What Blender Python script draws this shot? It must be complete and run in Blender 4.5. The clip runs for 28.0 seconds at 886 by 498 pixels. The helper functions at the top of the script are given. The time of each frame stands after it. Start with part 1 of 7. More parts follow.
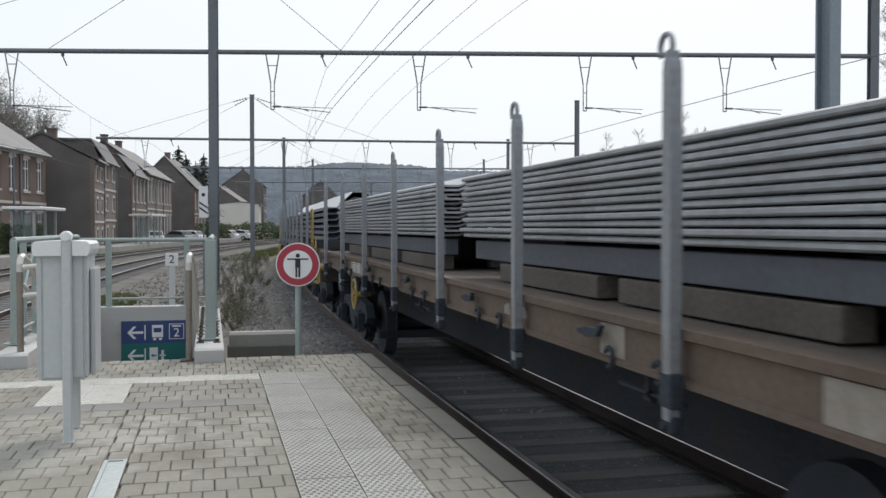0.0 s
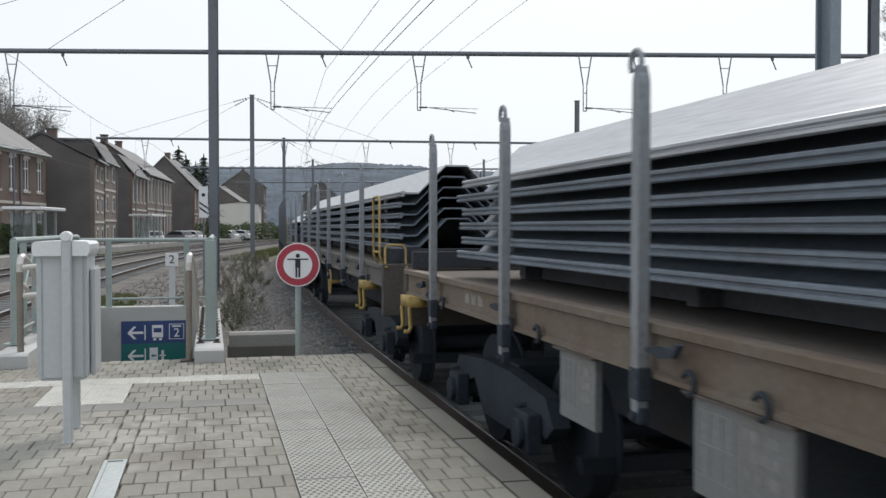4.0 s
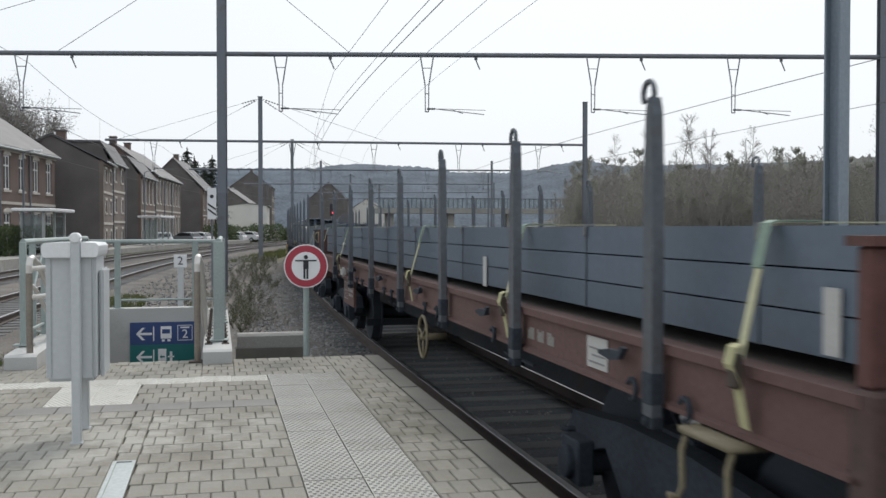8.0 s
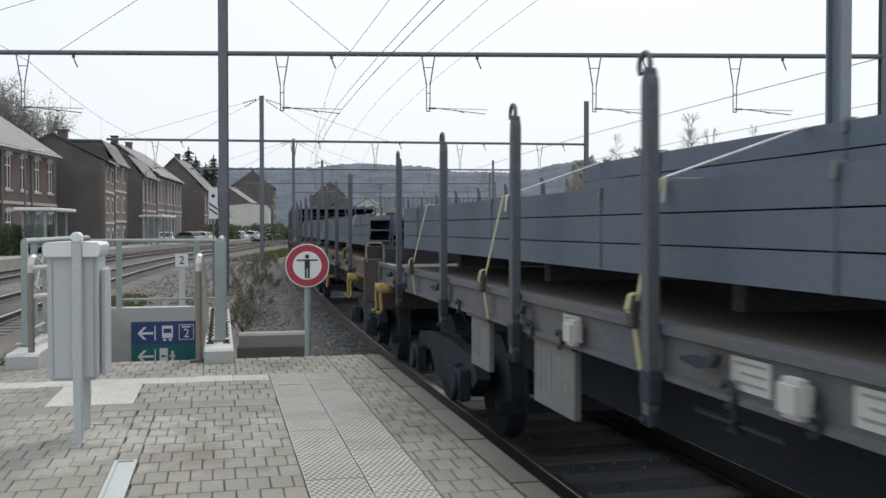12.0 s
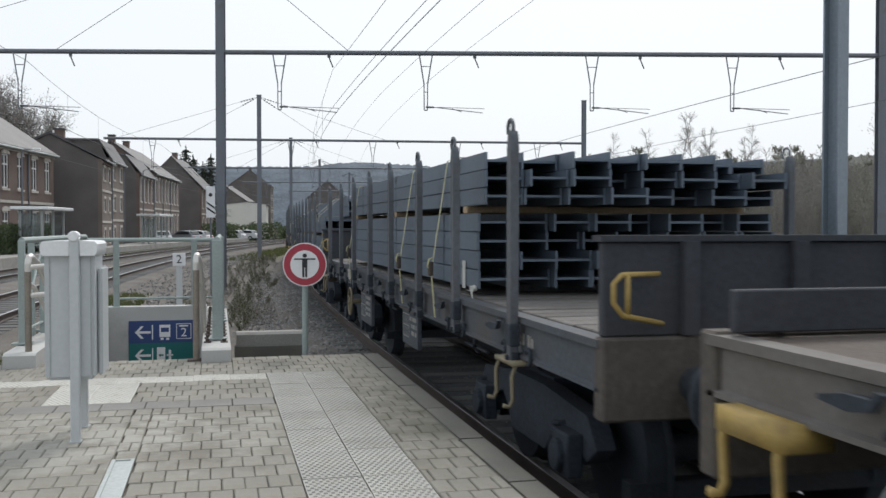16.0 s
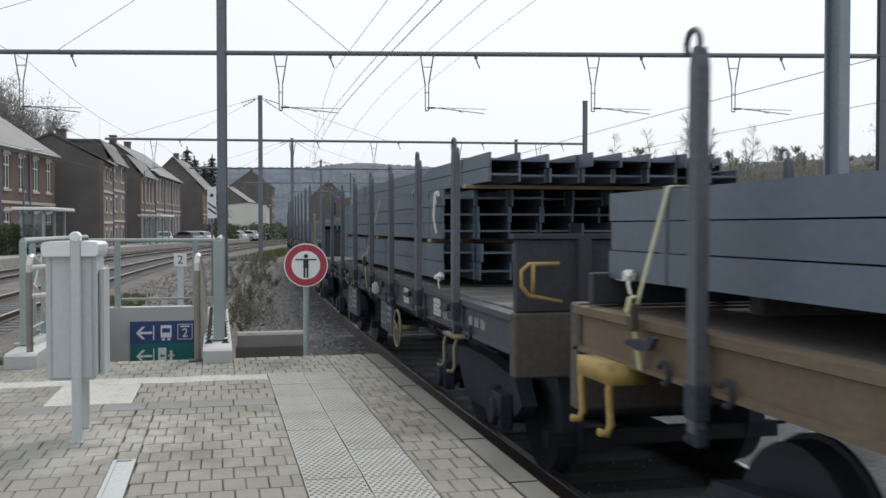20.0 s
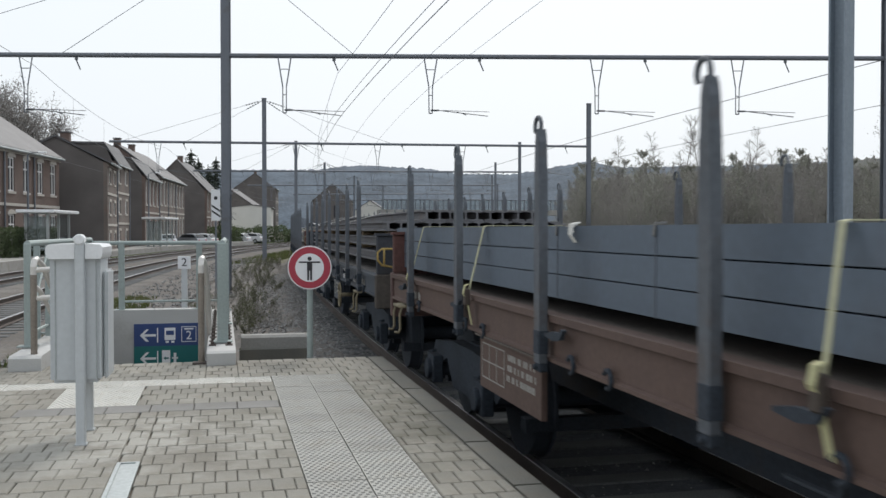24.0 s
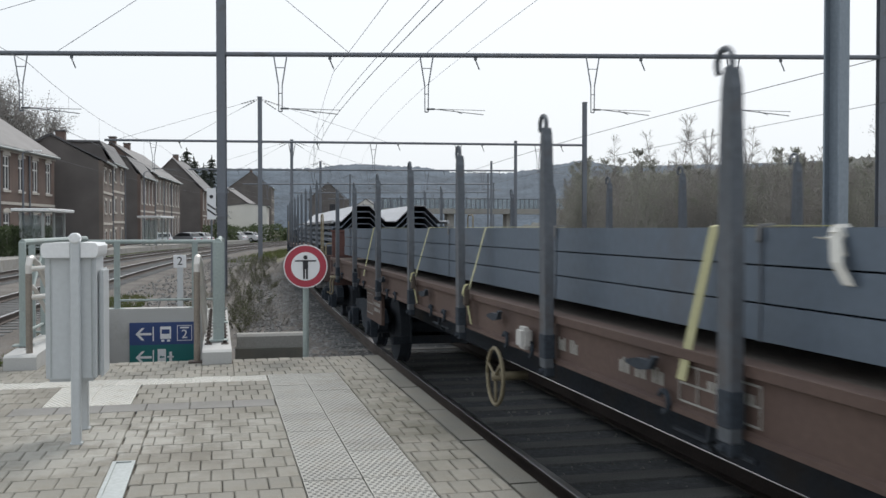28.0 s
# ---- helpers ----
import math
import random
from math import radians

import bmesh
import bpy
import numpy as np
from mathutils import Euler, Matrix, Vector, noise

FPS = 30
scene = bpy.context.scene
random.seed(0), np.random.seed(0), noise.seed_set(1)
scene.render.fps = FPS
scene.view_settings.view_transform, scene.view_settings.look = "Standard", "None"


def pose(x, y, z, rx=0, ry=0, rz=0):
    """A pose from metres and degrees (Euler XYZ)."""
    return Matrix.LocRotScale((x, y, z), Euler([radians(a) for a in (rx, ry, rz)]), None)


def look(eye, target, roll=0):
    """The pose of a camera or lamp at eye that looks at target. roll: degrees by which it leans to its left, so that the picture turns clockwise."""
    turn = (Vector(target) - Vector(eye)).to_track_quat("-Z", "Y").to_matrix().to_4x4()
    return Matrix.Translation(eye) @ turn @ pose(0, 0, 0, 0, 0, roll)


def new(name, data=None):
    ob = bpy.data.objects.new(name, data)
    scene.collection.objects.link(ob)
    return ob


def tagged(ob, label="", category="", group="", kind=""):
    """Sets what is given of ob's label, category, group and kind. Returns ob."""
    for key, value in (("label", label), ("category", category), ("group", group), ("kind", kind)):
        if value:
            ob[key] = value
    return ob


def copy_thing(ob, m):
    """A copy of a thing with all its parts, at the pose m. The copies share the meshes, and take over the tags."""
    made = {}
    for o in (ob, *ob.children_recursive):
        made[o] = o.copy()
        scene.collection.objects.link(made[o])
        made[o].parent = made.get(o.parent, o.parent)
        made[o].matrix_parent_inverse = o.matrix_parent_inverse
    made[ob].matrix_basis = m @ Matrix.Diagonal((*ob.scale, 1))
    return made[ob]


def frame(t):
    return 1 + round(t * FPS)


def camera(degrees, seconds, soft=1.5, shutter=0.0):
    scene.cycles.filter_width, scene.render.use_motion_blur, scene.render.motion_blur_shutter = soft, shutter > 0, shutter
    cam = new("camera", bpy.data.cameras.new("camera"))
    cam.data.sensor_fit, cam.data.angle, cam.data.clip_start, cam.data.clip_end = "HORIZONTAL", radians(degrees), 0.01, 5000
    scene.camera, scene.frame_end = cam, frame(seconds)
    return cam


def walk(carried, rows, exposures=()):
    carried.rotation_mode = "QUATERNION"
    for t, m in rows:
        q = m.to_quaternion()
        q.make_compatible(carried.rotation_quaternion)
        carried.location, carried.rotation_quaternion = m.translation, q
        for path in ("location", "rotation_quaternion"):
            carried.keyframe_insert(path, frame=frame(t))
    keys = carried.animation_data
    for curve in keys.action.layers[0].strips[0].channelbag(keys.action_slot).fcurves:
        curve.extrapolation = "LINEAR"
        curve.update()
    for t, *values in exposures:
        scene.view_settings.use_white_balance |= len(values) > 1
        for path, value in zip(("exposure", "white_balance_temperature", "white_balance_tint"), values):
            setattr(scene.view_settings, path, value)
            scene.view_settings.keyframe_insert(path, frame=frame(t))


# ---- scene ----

# ---- camera: a fixed stand on the platform, nudged now and then ----
FOCAL = 1700.0 / 1568.0            # focal length in picture widths
EYE = (0.0, 0.0, 1.82)             # rail top is z = 0, platform top 0.55
cam = camera(math.degrees(2 * math.atan(0.5 / FOCAL)), 28.0, soft=1.5, shutter=0.12)
NUDGES = [(0, 0, 0), (3.5, 0, 0.3), (5.5, 0.3, 0), (6, 0, 1), (6.5, 1.3, 1), (7, 9, 0.7), (7.5, 9, 1), (8, 14, 2.8), (8.5, 18, 4),
          (9, 20, 4), (9.5, 21.5, 5.2), (10, 23, 5.7), (10.5, 23.5, 5.5), (11, 20, 3.8), (11.5, 18, 3), (12, 16.3, 1.8),
          (12.5, 15.5, 1.3), (14.5, 12.3, 0), (15, 13, 0), (16, 12, 0), (17, 11, 0), (18, 12.3, 0), (19, 13.2, 1.2),
          (19.5, 12.4, 0.2), (20, 14, 1), (20.5, 12.2, 0.3), (21.5, 11.8, 0), (23.5, 18, 3.7), (24, 20.5, 5.5), (24.5, 21.5, 6),
          (25.5, 22.3, 6), (26.5, 22.6, 6), (27, 20.5, 7.5), (27.5, 16.5, 4.5), (28, 13.3, 3.2)]


def aim(a, b):
    """Pose of the camera nudged a to the left and b up (in 1/1568 of the picture's width)."""
    yaw = math.degrees(math.atan(412 / 1700) - a / 1700)
    tilt = math.degrees(math.atan(-39 / 1700) + b / 1700)
    return pose(*EYE, 90 + tilt, 0, -yaw)


walk(cam, [(t, aim(a, b)) for t, a, b in NUDGES])

# ---- sky and sun: bright thin overcast ----
SUN_EL, SUN_AZ = radians(48), radians(25)     # azimuth from +Y towards +X
world = bpy.data.worlds.new("world")
scene.world = world
world.use_nodes = True
wn, wl = world.node_tree.nodes, world.node_tree.links
wn.clear()
sky = wn.new("ShaderNodeTexSky")
sky.sky_type, sky.sun_disc = "NISHITA", False
sky.sun_elevation, sky.sun_rotation = SUN_EL, SUN_AZ
sky.dust_density, sky.air_density = 6.0, 1.0
haze = wn.new("ShaderNodeMixRGB")
haze.inputs[0].default_value = 0.86
haze.inputs[2].default_value = (9.3, 9.9, 10.5, 1)
bg = wn.new("ShaderNodeBackground")
bg.inputs[1].default_value = 0.10
wo = wn.new("ShaderNodeOutputWorld")
wl.new(sky.outputs[0], haze.inputs[1])
wl.new(haze.outputs[0], bg.inputs[0])
wl.new(bg.outputs[0], wo.inputs[0])
sun_data = bpy.data.lights.new("sun", "SUN")
sun_data.energy, sun_data.angle, sun_data.color = 1.9, radians(18), (1.0, 0.97, 0.93)
sun = new("sun", sun_data)
sun_dir = Vector((math.sin(SUN_AZ) * math.cos(SUN_EL), math.cos(SUN_AZ) * math.cos(SUN_EL), math.sin(SUN_EL)))
sun.matrix_world = look((0, 0, 60), Vector((0, 0, 60)) - sun_dir)
scene.view_settings.exposure = 0.05


# ---- materials ----
def mat(name, color, rough=0.7, metal=0.0, vary=0.25, scale=8.0, bump=0.15, fine=60.0, dirt=None, dirt_amount=0.4, spots=0.0, rand=0.0):
    """A procedural surface: base colour varied at two scales, dirt patches, fine relief; rand varies it from object to object."""
    m = bpy.data.materials.new(name)
    m.use_nodes = True
    n, l = m.node_tree.nodes, m.node_tree.links
    p = n["Principled BSDF"]
    tc = n.new("ShaderNodeTexCoord")
    big = n.new("ShaderNodeTexNoise")
    big.inputs["Scale"].default_value, big.inputs["Detail"].default_value = scale / 6, 5
    small = n.new("ShaderNodeTexNoise")
    small.inputs["Scale"].default_value, small.inputs["Detail"].default_value = fine, 4
    for t in (big, small):
        l.new(tc.outputs["Object"], t.inputs["Vector"])
    mixn = n.new("ShaderNodeMath")
    mixn.operation = "ADD"
    l.new(big.outputs[0], mixn.inputs[0])
    l.new(small.outputs[0], mixn.inputs[1])
    ramp = n.new("ShaderNodeMapRange")
    ramp.inputs[1].default_value, ramp.inputs[2].default_value = 0.7, 1.3
    ramp.inputs[3].default_value, ramp.inputs[4].default_value = 1 - vary, 1 + vary
    l.new(mixn.outputs[0], ramp.inputs[0])
    out = ramp.outputs[0]
    if rand:
        info = n.new("ShaderNodeObjectInfo")
        rr = n.new("ShaderNodeMapRange")
        rr.inputs[3].default_value, rr.inputs[4].default_value = 1 - rand, 1 + rand
        l.new(info.outputs["Random"], rr.inputs[0])
        mul = n.new("ShaderNodeMath")
        mul.operation = "MULTIPLY"
        l.new(out, mul.inputs[0])
        l.new(rr.outputs[0], mul.inputs[1])
        out = mul.outputs[0]
    tint = n.new("ShaderNodeMixRGB")
    tint.blend_type, tint.inputs[0].default_value = "MULTIPLY", 1.0
    tint.inputs[1].default_value = (*color, 1)
    l.new(out, tint.inputs[2])
    col = tint.outputs[0]
    if dirt:
        dn = n.new("ShaderNodeTexNoise")
        dn.inputs["Scale"].default_value, dn.inputs["Detail"].default_value, dn.inputs["Roughness"].default_value = scale / 3, 8, 0.65
        l.new(tc.outputs["Object"], dn.inputs["Vector"])
        dr = n.new("ShaderNodeMapRange")
        dr.inputs[1].default_value, dr.inputs[2].default_value = 0.62 - dirt_amount * 0.3, 0.72
        dr.inputs[3].default_value, dr.inputs[4].default_value = 0.0, 0.85
        l.new(dn.outputs[0], dr.inputs[0])
        dm = n.new("ShaderNodeMixRGB")
        dm.inputs[2].default_value = (*dirt, 1)
        l.new(dr.outputs[0], dm.inputs[0])
        l.new(col, dm.inputs[1])
        col = dm.outputs[0]
    l.new(col, p.inputs["Base Color"])
    p.inputs["Roughness"].default_value = rough
    p.inputs["Metallic"].default_value = metal
    if bump:
        bp = n.new("ShaderNodeBump")
        bp.inputs["Strength"].default_value, bp.inputs["Distance"].default_value = bump, 0.01
        l.new(small.outputs[0], bp.inputs["Height"])
        l.new(bp.outputs[0], p.inputs["Normal"])
    return m


def glow(name, color, strength):
    m = bpy.data.materials.new(name)
    m.use_nodes = True
    p = m.node_tree.nodes["Principled BSDF"]
    p.inputs["Base Color"].default_value = (*color, 1)
    p.inputs["Emission Color"].default_value = (*color, 1)
    p.inputs["Emission Strength"].default_value = strength
    return m


M_PAVER = mat("paver", (0.24, 0.23, 0.2), 0.9, vary=0.2, scale=14, fine=160, bump=0.5, dirt=(0.2, 0.18, 0.145), dirt_amount=0.35, rand=0.09)
M_TACTILEPAD = mat("tactile_pad_tile", (0.56, 0.55, 0.51), 0.85, vary=0.14, scale=10, fine=140, bump=0.3, dirt=(0.38, 0.35, 0.3), dirt_amount=0.3, rand=0.06)
M_TACTILE = mat("tactile_tile", (0.37, 0.365, 0.34), 0.85, vary=0.14, scale=10, fine=140, bump=0.3, dirt=(0.3, 0.28, 0.24), dirt_amount=0.3, rand=0.08)
M_SLAB = mat("grey_slab", (0.205, 0.2, 0.19), 0.9, vary=0.15, scale=10, fine=150, bump=0.3, rand=0.08)
M_BED = mat("sand_bed", (0.12, 0.105, 0.085), 1.0, vary=0.4, fine=220, bump=0.5)
M_KERB = mat("kerb_concrete", (0.14, 0.138, 0.122), 0.9, vary=0.3, scale=10, fine=120, bump=0.5, dirt=(0.14, 0.125, 0.1), dirt_amount=0.5)
M_CONCRETE = mat("concrete", (0.29, 0.285, 0.27), 0.9, vary=0.2, scale=5, fine=90, bump=0.4, dirt=(0.2, 0.18, 0.15), dirt_amount=0.4)
M_WHITEWALL = mat("white_concrete", (0.43, 0.43, 0.42), 0.8, vary=0.1, scale=4, fine=80, bump=0.2, dirt=(0.28, 0.27, 0.24), dirt_amount=0.25)
M_BALLAST = mat("ballast", (0.125, 0.115, 0.105), 1.0, vary=0.55, scale=4, fine=18, bump=1.0, dirt=(0.09, 0.075, 0.06), dirt_amount=0.5)
M_STONE = mat("ballast_stone", (0.21, 0.208, 0.205), 1.0, vary=0.5, scale=30, fine=60, bump=0.6)
M_SLEEPER = mat("sleeper_wood", (0.115, 0.117, 0.117), 0.95, vary=0.35, scale=10, fine=70, bump=0.6, rand=0.2)
M_RAIL = mat("rail_rust", (0.075, 0.06, 0.053), 0.75, 0.3, vary=0.3, fine=60)
M_RAILHEAD = mat("rail_polished", (0.42, 0.42, 0.43), 0.32, 0.9, vary=0.1, bump=0)
M_GALV = mat("galvanised_steel", (0.4, 0.43, 0.43), 0.55, 0.5, vary=0.15, scale=10, fine=40, bump=0.1)
M_GREENGREY = mat("grey_green_paint", (0.29, 0.34, 0.33), 0.6, vary=0.12, scale=6, fine=50, bump=0.1, dirt=(0.2, 0.2, 0.18), dirt_amount=0.2)
M_MASTPAINT = mat("mast_paint", (0.15, 0.165, 0.19), 0.55, 0.2, vary=0.15, scale=4, fine=30, bump=0.1, dirt=(0.1, 0.085, 0.07), dirt_amount=0.25)
M_MASTNEAR = mat("mast_light_paint", (0.22, 0.26, 0.3), 0.55, 0.2, vary=0.12, scale=4, fine=30, bump=0.1)
M_WIRE = mat("wire", (0.11, 0.12, 0.13), 0.5, 0.5, vary=0.1, bump=0)
M_CABINET = mat("cabinet_paint", (0.52, 0.545, 0.56), 0.45, 0.1, vary=0.06, scale=3, fine=30, bump=0.05, dirt=(0.4, 0.4, 0.39), dirt_amount=0.15)
M_CABTOP = mat("cabinet_top", (0.78, 0.79, 0.8), 0.35, 0.3, vary=0.05, bump=0.03)
M_HANDRAIL = mat("handrail_steel", (0.24, 0.21, 0.18), 0.5, 0.5, vary=0.2, scale=20, bump=0.1)
M_HANDRAILTOP = mat("handrail_worn_steel", (0.6, 0.58, 0.55), 0.4, 0.4, vary=0.1, bump=0.05)
M_SIGNRED = mat("sign_red", (0.36, 0.035, 0.06), 0.5, vary=0.06, bump=0)
M_SIGNWHITE = mat("sign_white", (0.72, 0.73, 0.75), 0.5, vary=0.04, bump=0)
M_SIGNBLACK = mat("sign_black", (0.02, 0.02, 0.025), 0.6, vary=0.05, bump=0)
M_SIGNBLUE = mat("sign_blue", (0.025, 0.055, 0.175), 0.4, vary=0.06, bump=0)
M_SIGNGREEN = mat("sign_green", (0.008, 0.13, 0.13), 0.4, vary=0.06, bump=0)
M_BRICK = mat("brick_facade", (0.14, 0.104, 0.09), 0.95, vary=0.3, scale=3, fine=40, bump=0.5, dirt=(0.12, 0.075, 0.06), dirt_amount=0.4)
M_BRICK2 = mat("pale_brick_facade", (0.165, 0.14, 0.125), 0.95, vary=0.25, scale=3, fine=40, bump=0.5, dirt=(0.17, 0.11, 0.085), dirt_amount=0.4)
M_DARKGABLE = mat("slate_gable", (0.125, 0.113, 0.108), 0.9, vary=0.25, scale=3, fine=30, bump=0.4)
M_ROOF = mat("roof_slates", (0.095, 0.093, 0.096), 0.6, vary=0.25, scale=4, fine=20, bump=0.5)
M_RENDER = mat("white_render", (0.62, 0.61, 0.57), 0.9, vary=0.1, scale=2, fine=20, bump=0.2)
M_TRIM = mat("pale_stone_trim", (0.45, 0.42, 0.38), 0.9, vary=0.15, bump=0.1)
M_GLASS = mat("window_glass", (0.03, 0.035, 0.04), 0.08, vary=0.2, scale=2, bump=0)
M_WFRAME = mat("window_frame", (0.62, 0.61, 0.6), 0.6, vary=0.1, bump=0)
M_GRASS = mat("grass", (0.075, 0.095, 0.032), 1.0, vary=0.5, scale=2, fine=30, bump=0.8, dirt=(0.12, 0.105, 0.06), dirt_amount=0.5)
M_EARTH = mat("earth", (0.12, 0.105, 0.075), 1.0, vary=0.4, scale=0.6, fine=8, bump=0.6, dirt=(0.075, 0.085, 0.035), dirt_amount=0.6)
M_ASPHALT = mat("asphalt", (0.07, 0.07, 0.072), 0.9, vary=0.2, scale=3, fine=60, bump=0.3)
M_HEDGE = mat("hedge_leaf", (0.07, 0.092, 0.045), 0.8, vary=0.5, scale=8, fine=30, bump=0.2)
M_SHRUB = mat("shrub_leaf", (0.1, 0.105, 0.06), 0.9, vary=0.45, scale=8, fine=30, bump=0.2)
# spring leaf and twig greyed and lightened, distance haze in the colour
M_SPRING = mat("spring_leaf", (0.215, 0.225, 0.185), 0.9, vary=0.3, scale=0.6, fine=30, bump=0.2)
M_TWIG = mat("twig", (0.24, 0.225, 0.21), 0.95, vary=0.3, bump=0.2)
M_BARETWIG = mat("bare_twig", (0.24, 0.225, 0.21), 0.95, vary=0.2, bump=0)
M_CONIFER = mat("conifer", (0.045, 0.055, 0.042), 0.9, vary=0.4, fine=20, bump=0.2)
M_CARWHITE = mat("car_white", (0.65, 0.66, 0.68), 0.3, 0.1, vary=0.03, bump=0)
M_CARGREY = mat("car_grey", (0.3, 0.32, 0.35), 0.3, 0.3, vary=0.03, bump=0)
M_CARDARK = mat("car_dark", (0.04, 0.045, 0.06), 0.3, 0.3, vary=0.03, bump=0)
M_RUBBER = mat("rubber", (0.02, 0.02, 0.02), 0.9, vary=0.2, bump=0.1)
M_SHELTER = mat("shelter_frame", (0.36, 0.38, 0.38), 0.5, 0.3, vary=0.1, bump=0)
M_LAMPRED = glow("signal_red_light", (1.0, 0.03, 0.06), 3.0)
# train
RUSTY = (0.1, 0.062, 0.042)
M_SILLBEIGE = mat("sill_beige", (0.16, 0.134, 0.105), 0.8, vary=0.25, scale=5, fine=30, bump=0.3, dirt=RUSTY, dirt_amount=0.8)
M_SILLBROWN = mat("sill_brown", (0.122, 0.09, 0.07), 0.85, vary=0.25, scale=5, fine=30, bump=0.3, dirt=(0.07, 0.048, 0.036), dirt_amount=0.7)
M_SILLOCHRE = mat("sill_ochre", (0.14, 0.108, 0.072), 0.85, vary=0.25, scale=5, fine=30, bump=0.3, dirt=RUSTY, dirt_amount=0.7)
M_SILLGREYBEIGE = mat("sill_grey_beige", (0.128, 0.12, 0.113), 0.8, vary=0.25, scale=5, fine=30, bump=0.3, dirt=(0.1, 0.085, 0.075), dirt_amount=0.6)
M_SILLBLUE = mat("sill_blue_spray", (0.12, 0.12, 0.122), 0.8, vary=0.2, scale=3, fine=30, bump=0.3, dirt=(0.05, 0.065, 0.12), dirt_amount=0.55)
M_SILLRED = mat("sill_red", (0.125, 0.07, 0.063), 0.8, vary=0.2, scale=5, fine=30, bump=0.25, dirt=(0.09, 0.052, 0.045), dirt_amount=0.6)
M_SILLBROWNRED = mat("sill_brown_red", (0.1, 0.064, 0.052), 0.8, vary=0.2, scale=5, fine=30, bump=0.25, dirt=(0.07, 0.045, 0.04), dirt_amount=0.6)
M_SILLBRIGHT = mat("sill_bright_red", (0.115, 0.064, 0.054), 0.8, vary=0.2, scale=5, fine=30, bump=0.25, dirt=(0.08, 0.048, 0.042), dirt_amount=0.6)
M_SILLGREY = mat("sill_grey", (0.067, 0.078, 0.094), 0.8, vary=0.25, scale=5, fine=30, bump=0.3, dirt=(0.07, 0.06, 0.052), dirt_amount=0.6)
M_SILLDARK = mat("sill_dark_grey", (0.055, 0.066, 0.082), 0.8, vary=0.25, scale=5, fine=30, bump=0.3, dirt=(0.045, 0.042, 0.04), dirt_amount=0.5)
M_STRAPBLUE = mat("blue_strap", (0.1, 0.27, 0.34), 0.85, vary=0.15, bump=0.1)
M_DECK = mat("deck_planks", (0.104, 0.088, 0.077), 0.95, vary=0.35, scale=6, fine=40, bump=0.5, dirt=(0.08, 0.06, 0.048), dirt_amount=0.5)
M_STAKE = mat("stake_steel", (0.108, 0.12, 0.137), 0.7, 0.3, vary=0.2, scale=8, fine=30, bump=0.2, dirt=(0.1, 0.07, 0.055), dirt_amount=0.3)
M_STAKELIGHT = mat("stake_light_steel", (0.238, 0.255, 0.278), 0.6, 0.2, vary=0.15, scale=8, fine=30, bump=0.2, dirt=(0.15, 0.11, 0.09), dirt_amount=0.3)
M_BOGIE = mat("bogie_grime", (0.028, 0.036, 0.048), 0.95, vary=0.4, scale=10, fine=40, bump=0.4)
M_UNDER = mat("underframe_grime", (0.022, 0.028, 0.037), 0.95, vary=0.4, scale=6, fine=40, bump=0.4, dirt=(0.035, 0.028, 0.024), dirt_amount=0.5)
M_WHEEL = mat("wheel_steel", (0.036, 0.044, 0.056), 0.8, 0.2, vary=0.3, bump=0.2)
M_YELLOW = mat("yellow_paint", (0.36, 0.25, 0.075), 0.6, vary=0.2, scale=20, bump=0.1, dirt=(0.16, 0.1, 0.05), dirt_amount=0.4)
M_DULLYELLOW = mat("dull_yellow_paint", (0.2, 0.17, 0.11), 0.7, vary=0.2, scale=20, bump=0.1)
M_DARKBED = mat("dark_ballast", (0.07, 0.078, 0.085), 1.0, vary=0.45, scale=4, fine=22, bump=1.0, dirt=(0.03, 0.028, 0.025), dirt_amount=0.6)
M_STRAP = mat("yellow_strap", (0.4, 0.385, 0.22), 0.85, vary=0.15, bump=0.1)
M_STRAPPALE = mat("pale_strap", (0.47, 0.46, 0.3), 0.85, vary=0.15, bump=0.1)
M_STRAPGREEN = mat("green_sleeve", (0.2, 0.27, 0.22), 0.85, vary=0.15, bump=0.1)
M_STRAPWHITE = mat("white_strap", (0.68, 0.67, 0.63), 0.8, vary=0.1, bump=0.05)
M_PANEL = mat("plate_grey", (0.2, 0.205, 0.21), 0.6, 0.2, vary=0.2, scale=6, bump=0.15, dirt=(0.14, 0.12, 0.1), dirt_amount=0.5)
M_LABEL = mat("paper_label", (0.46, 0.455, 0.44), 0.8, vary=0.1, bump=0.05)
M_INK = mat("ink", (0.24, 0.24, 0.24), 0.9, vary=0.1, bump=0)
M_PAINTMARK = mat("painted_marking", (0.3, 0.29, 0.27), 0.8, vary=0.2, fine=60, bump=0)
M_PILE = mat("sheet_pile_steel", (0.155, 0.184, 0.222), 0.55, 0.25, vary=0.2, scale=3, fine=25, bump=0.12, dirt=(0.075, 0.062, 0.06), dirt_amount=0.3, rand=0.12)
M_PILETHIN = mat("thin_pile_steel", (0.33, 0.345, 0.37), 0.5, 0.2, vary=0.2, scale=3, fine=25, bump=0.12, dirt=(0.14, 0.13, 0.13), dirt_amount=0.3, rand=0.15)
# the same steel, paler: the sky's shine on top piles is in the colour
M_PILETOP = mat("sheet_pile_skylit", (0.44, 0.45, 0.475), 0.38, 0.5, vary=0.2, scale=2, fine=25, bump=0.06, dirt=(0.24, 0.24, 0.25), dirt_amount=0.5)
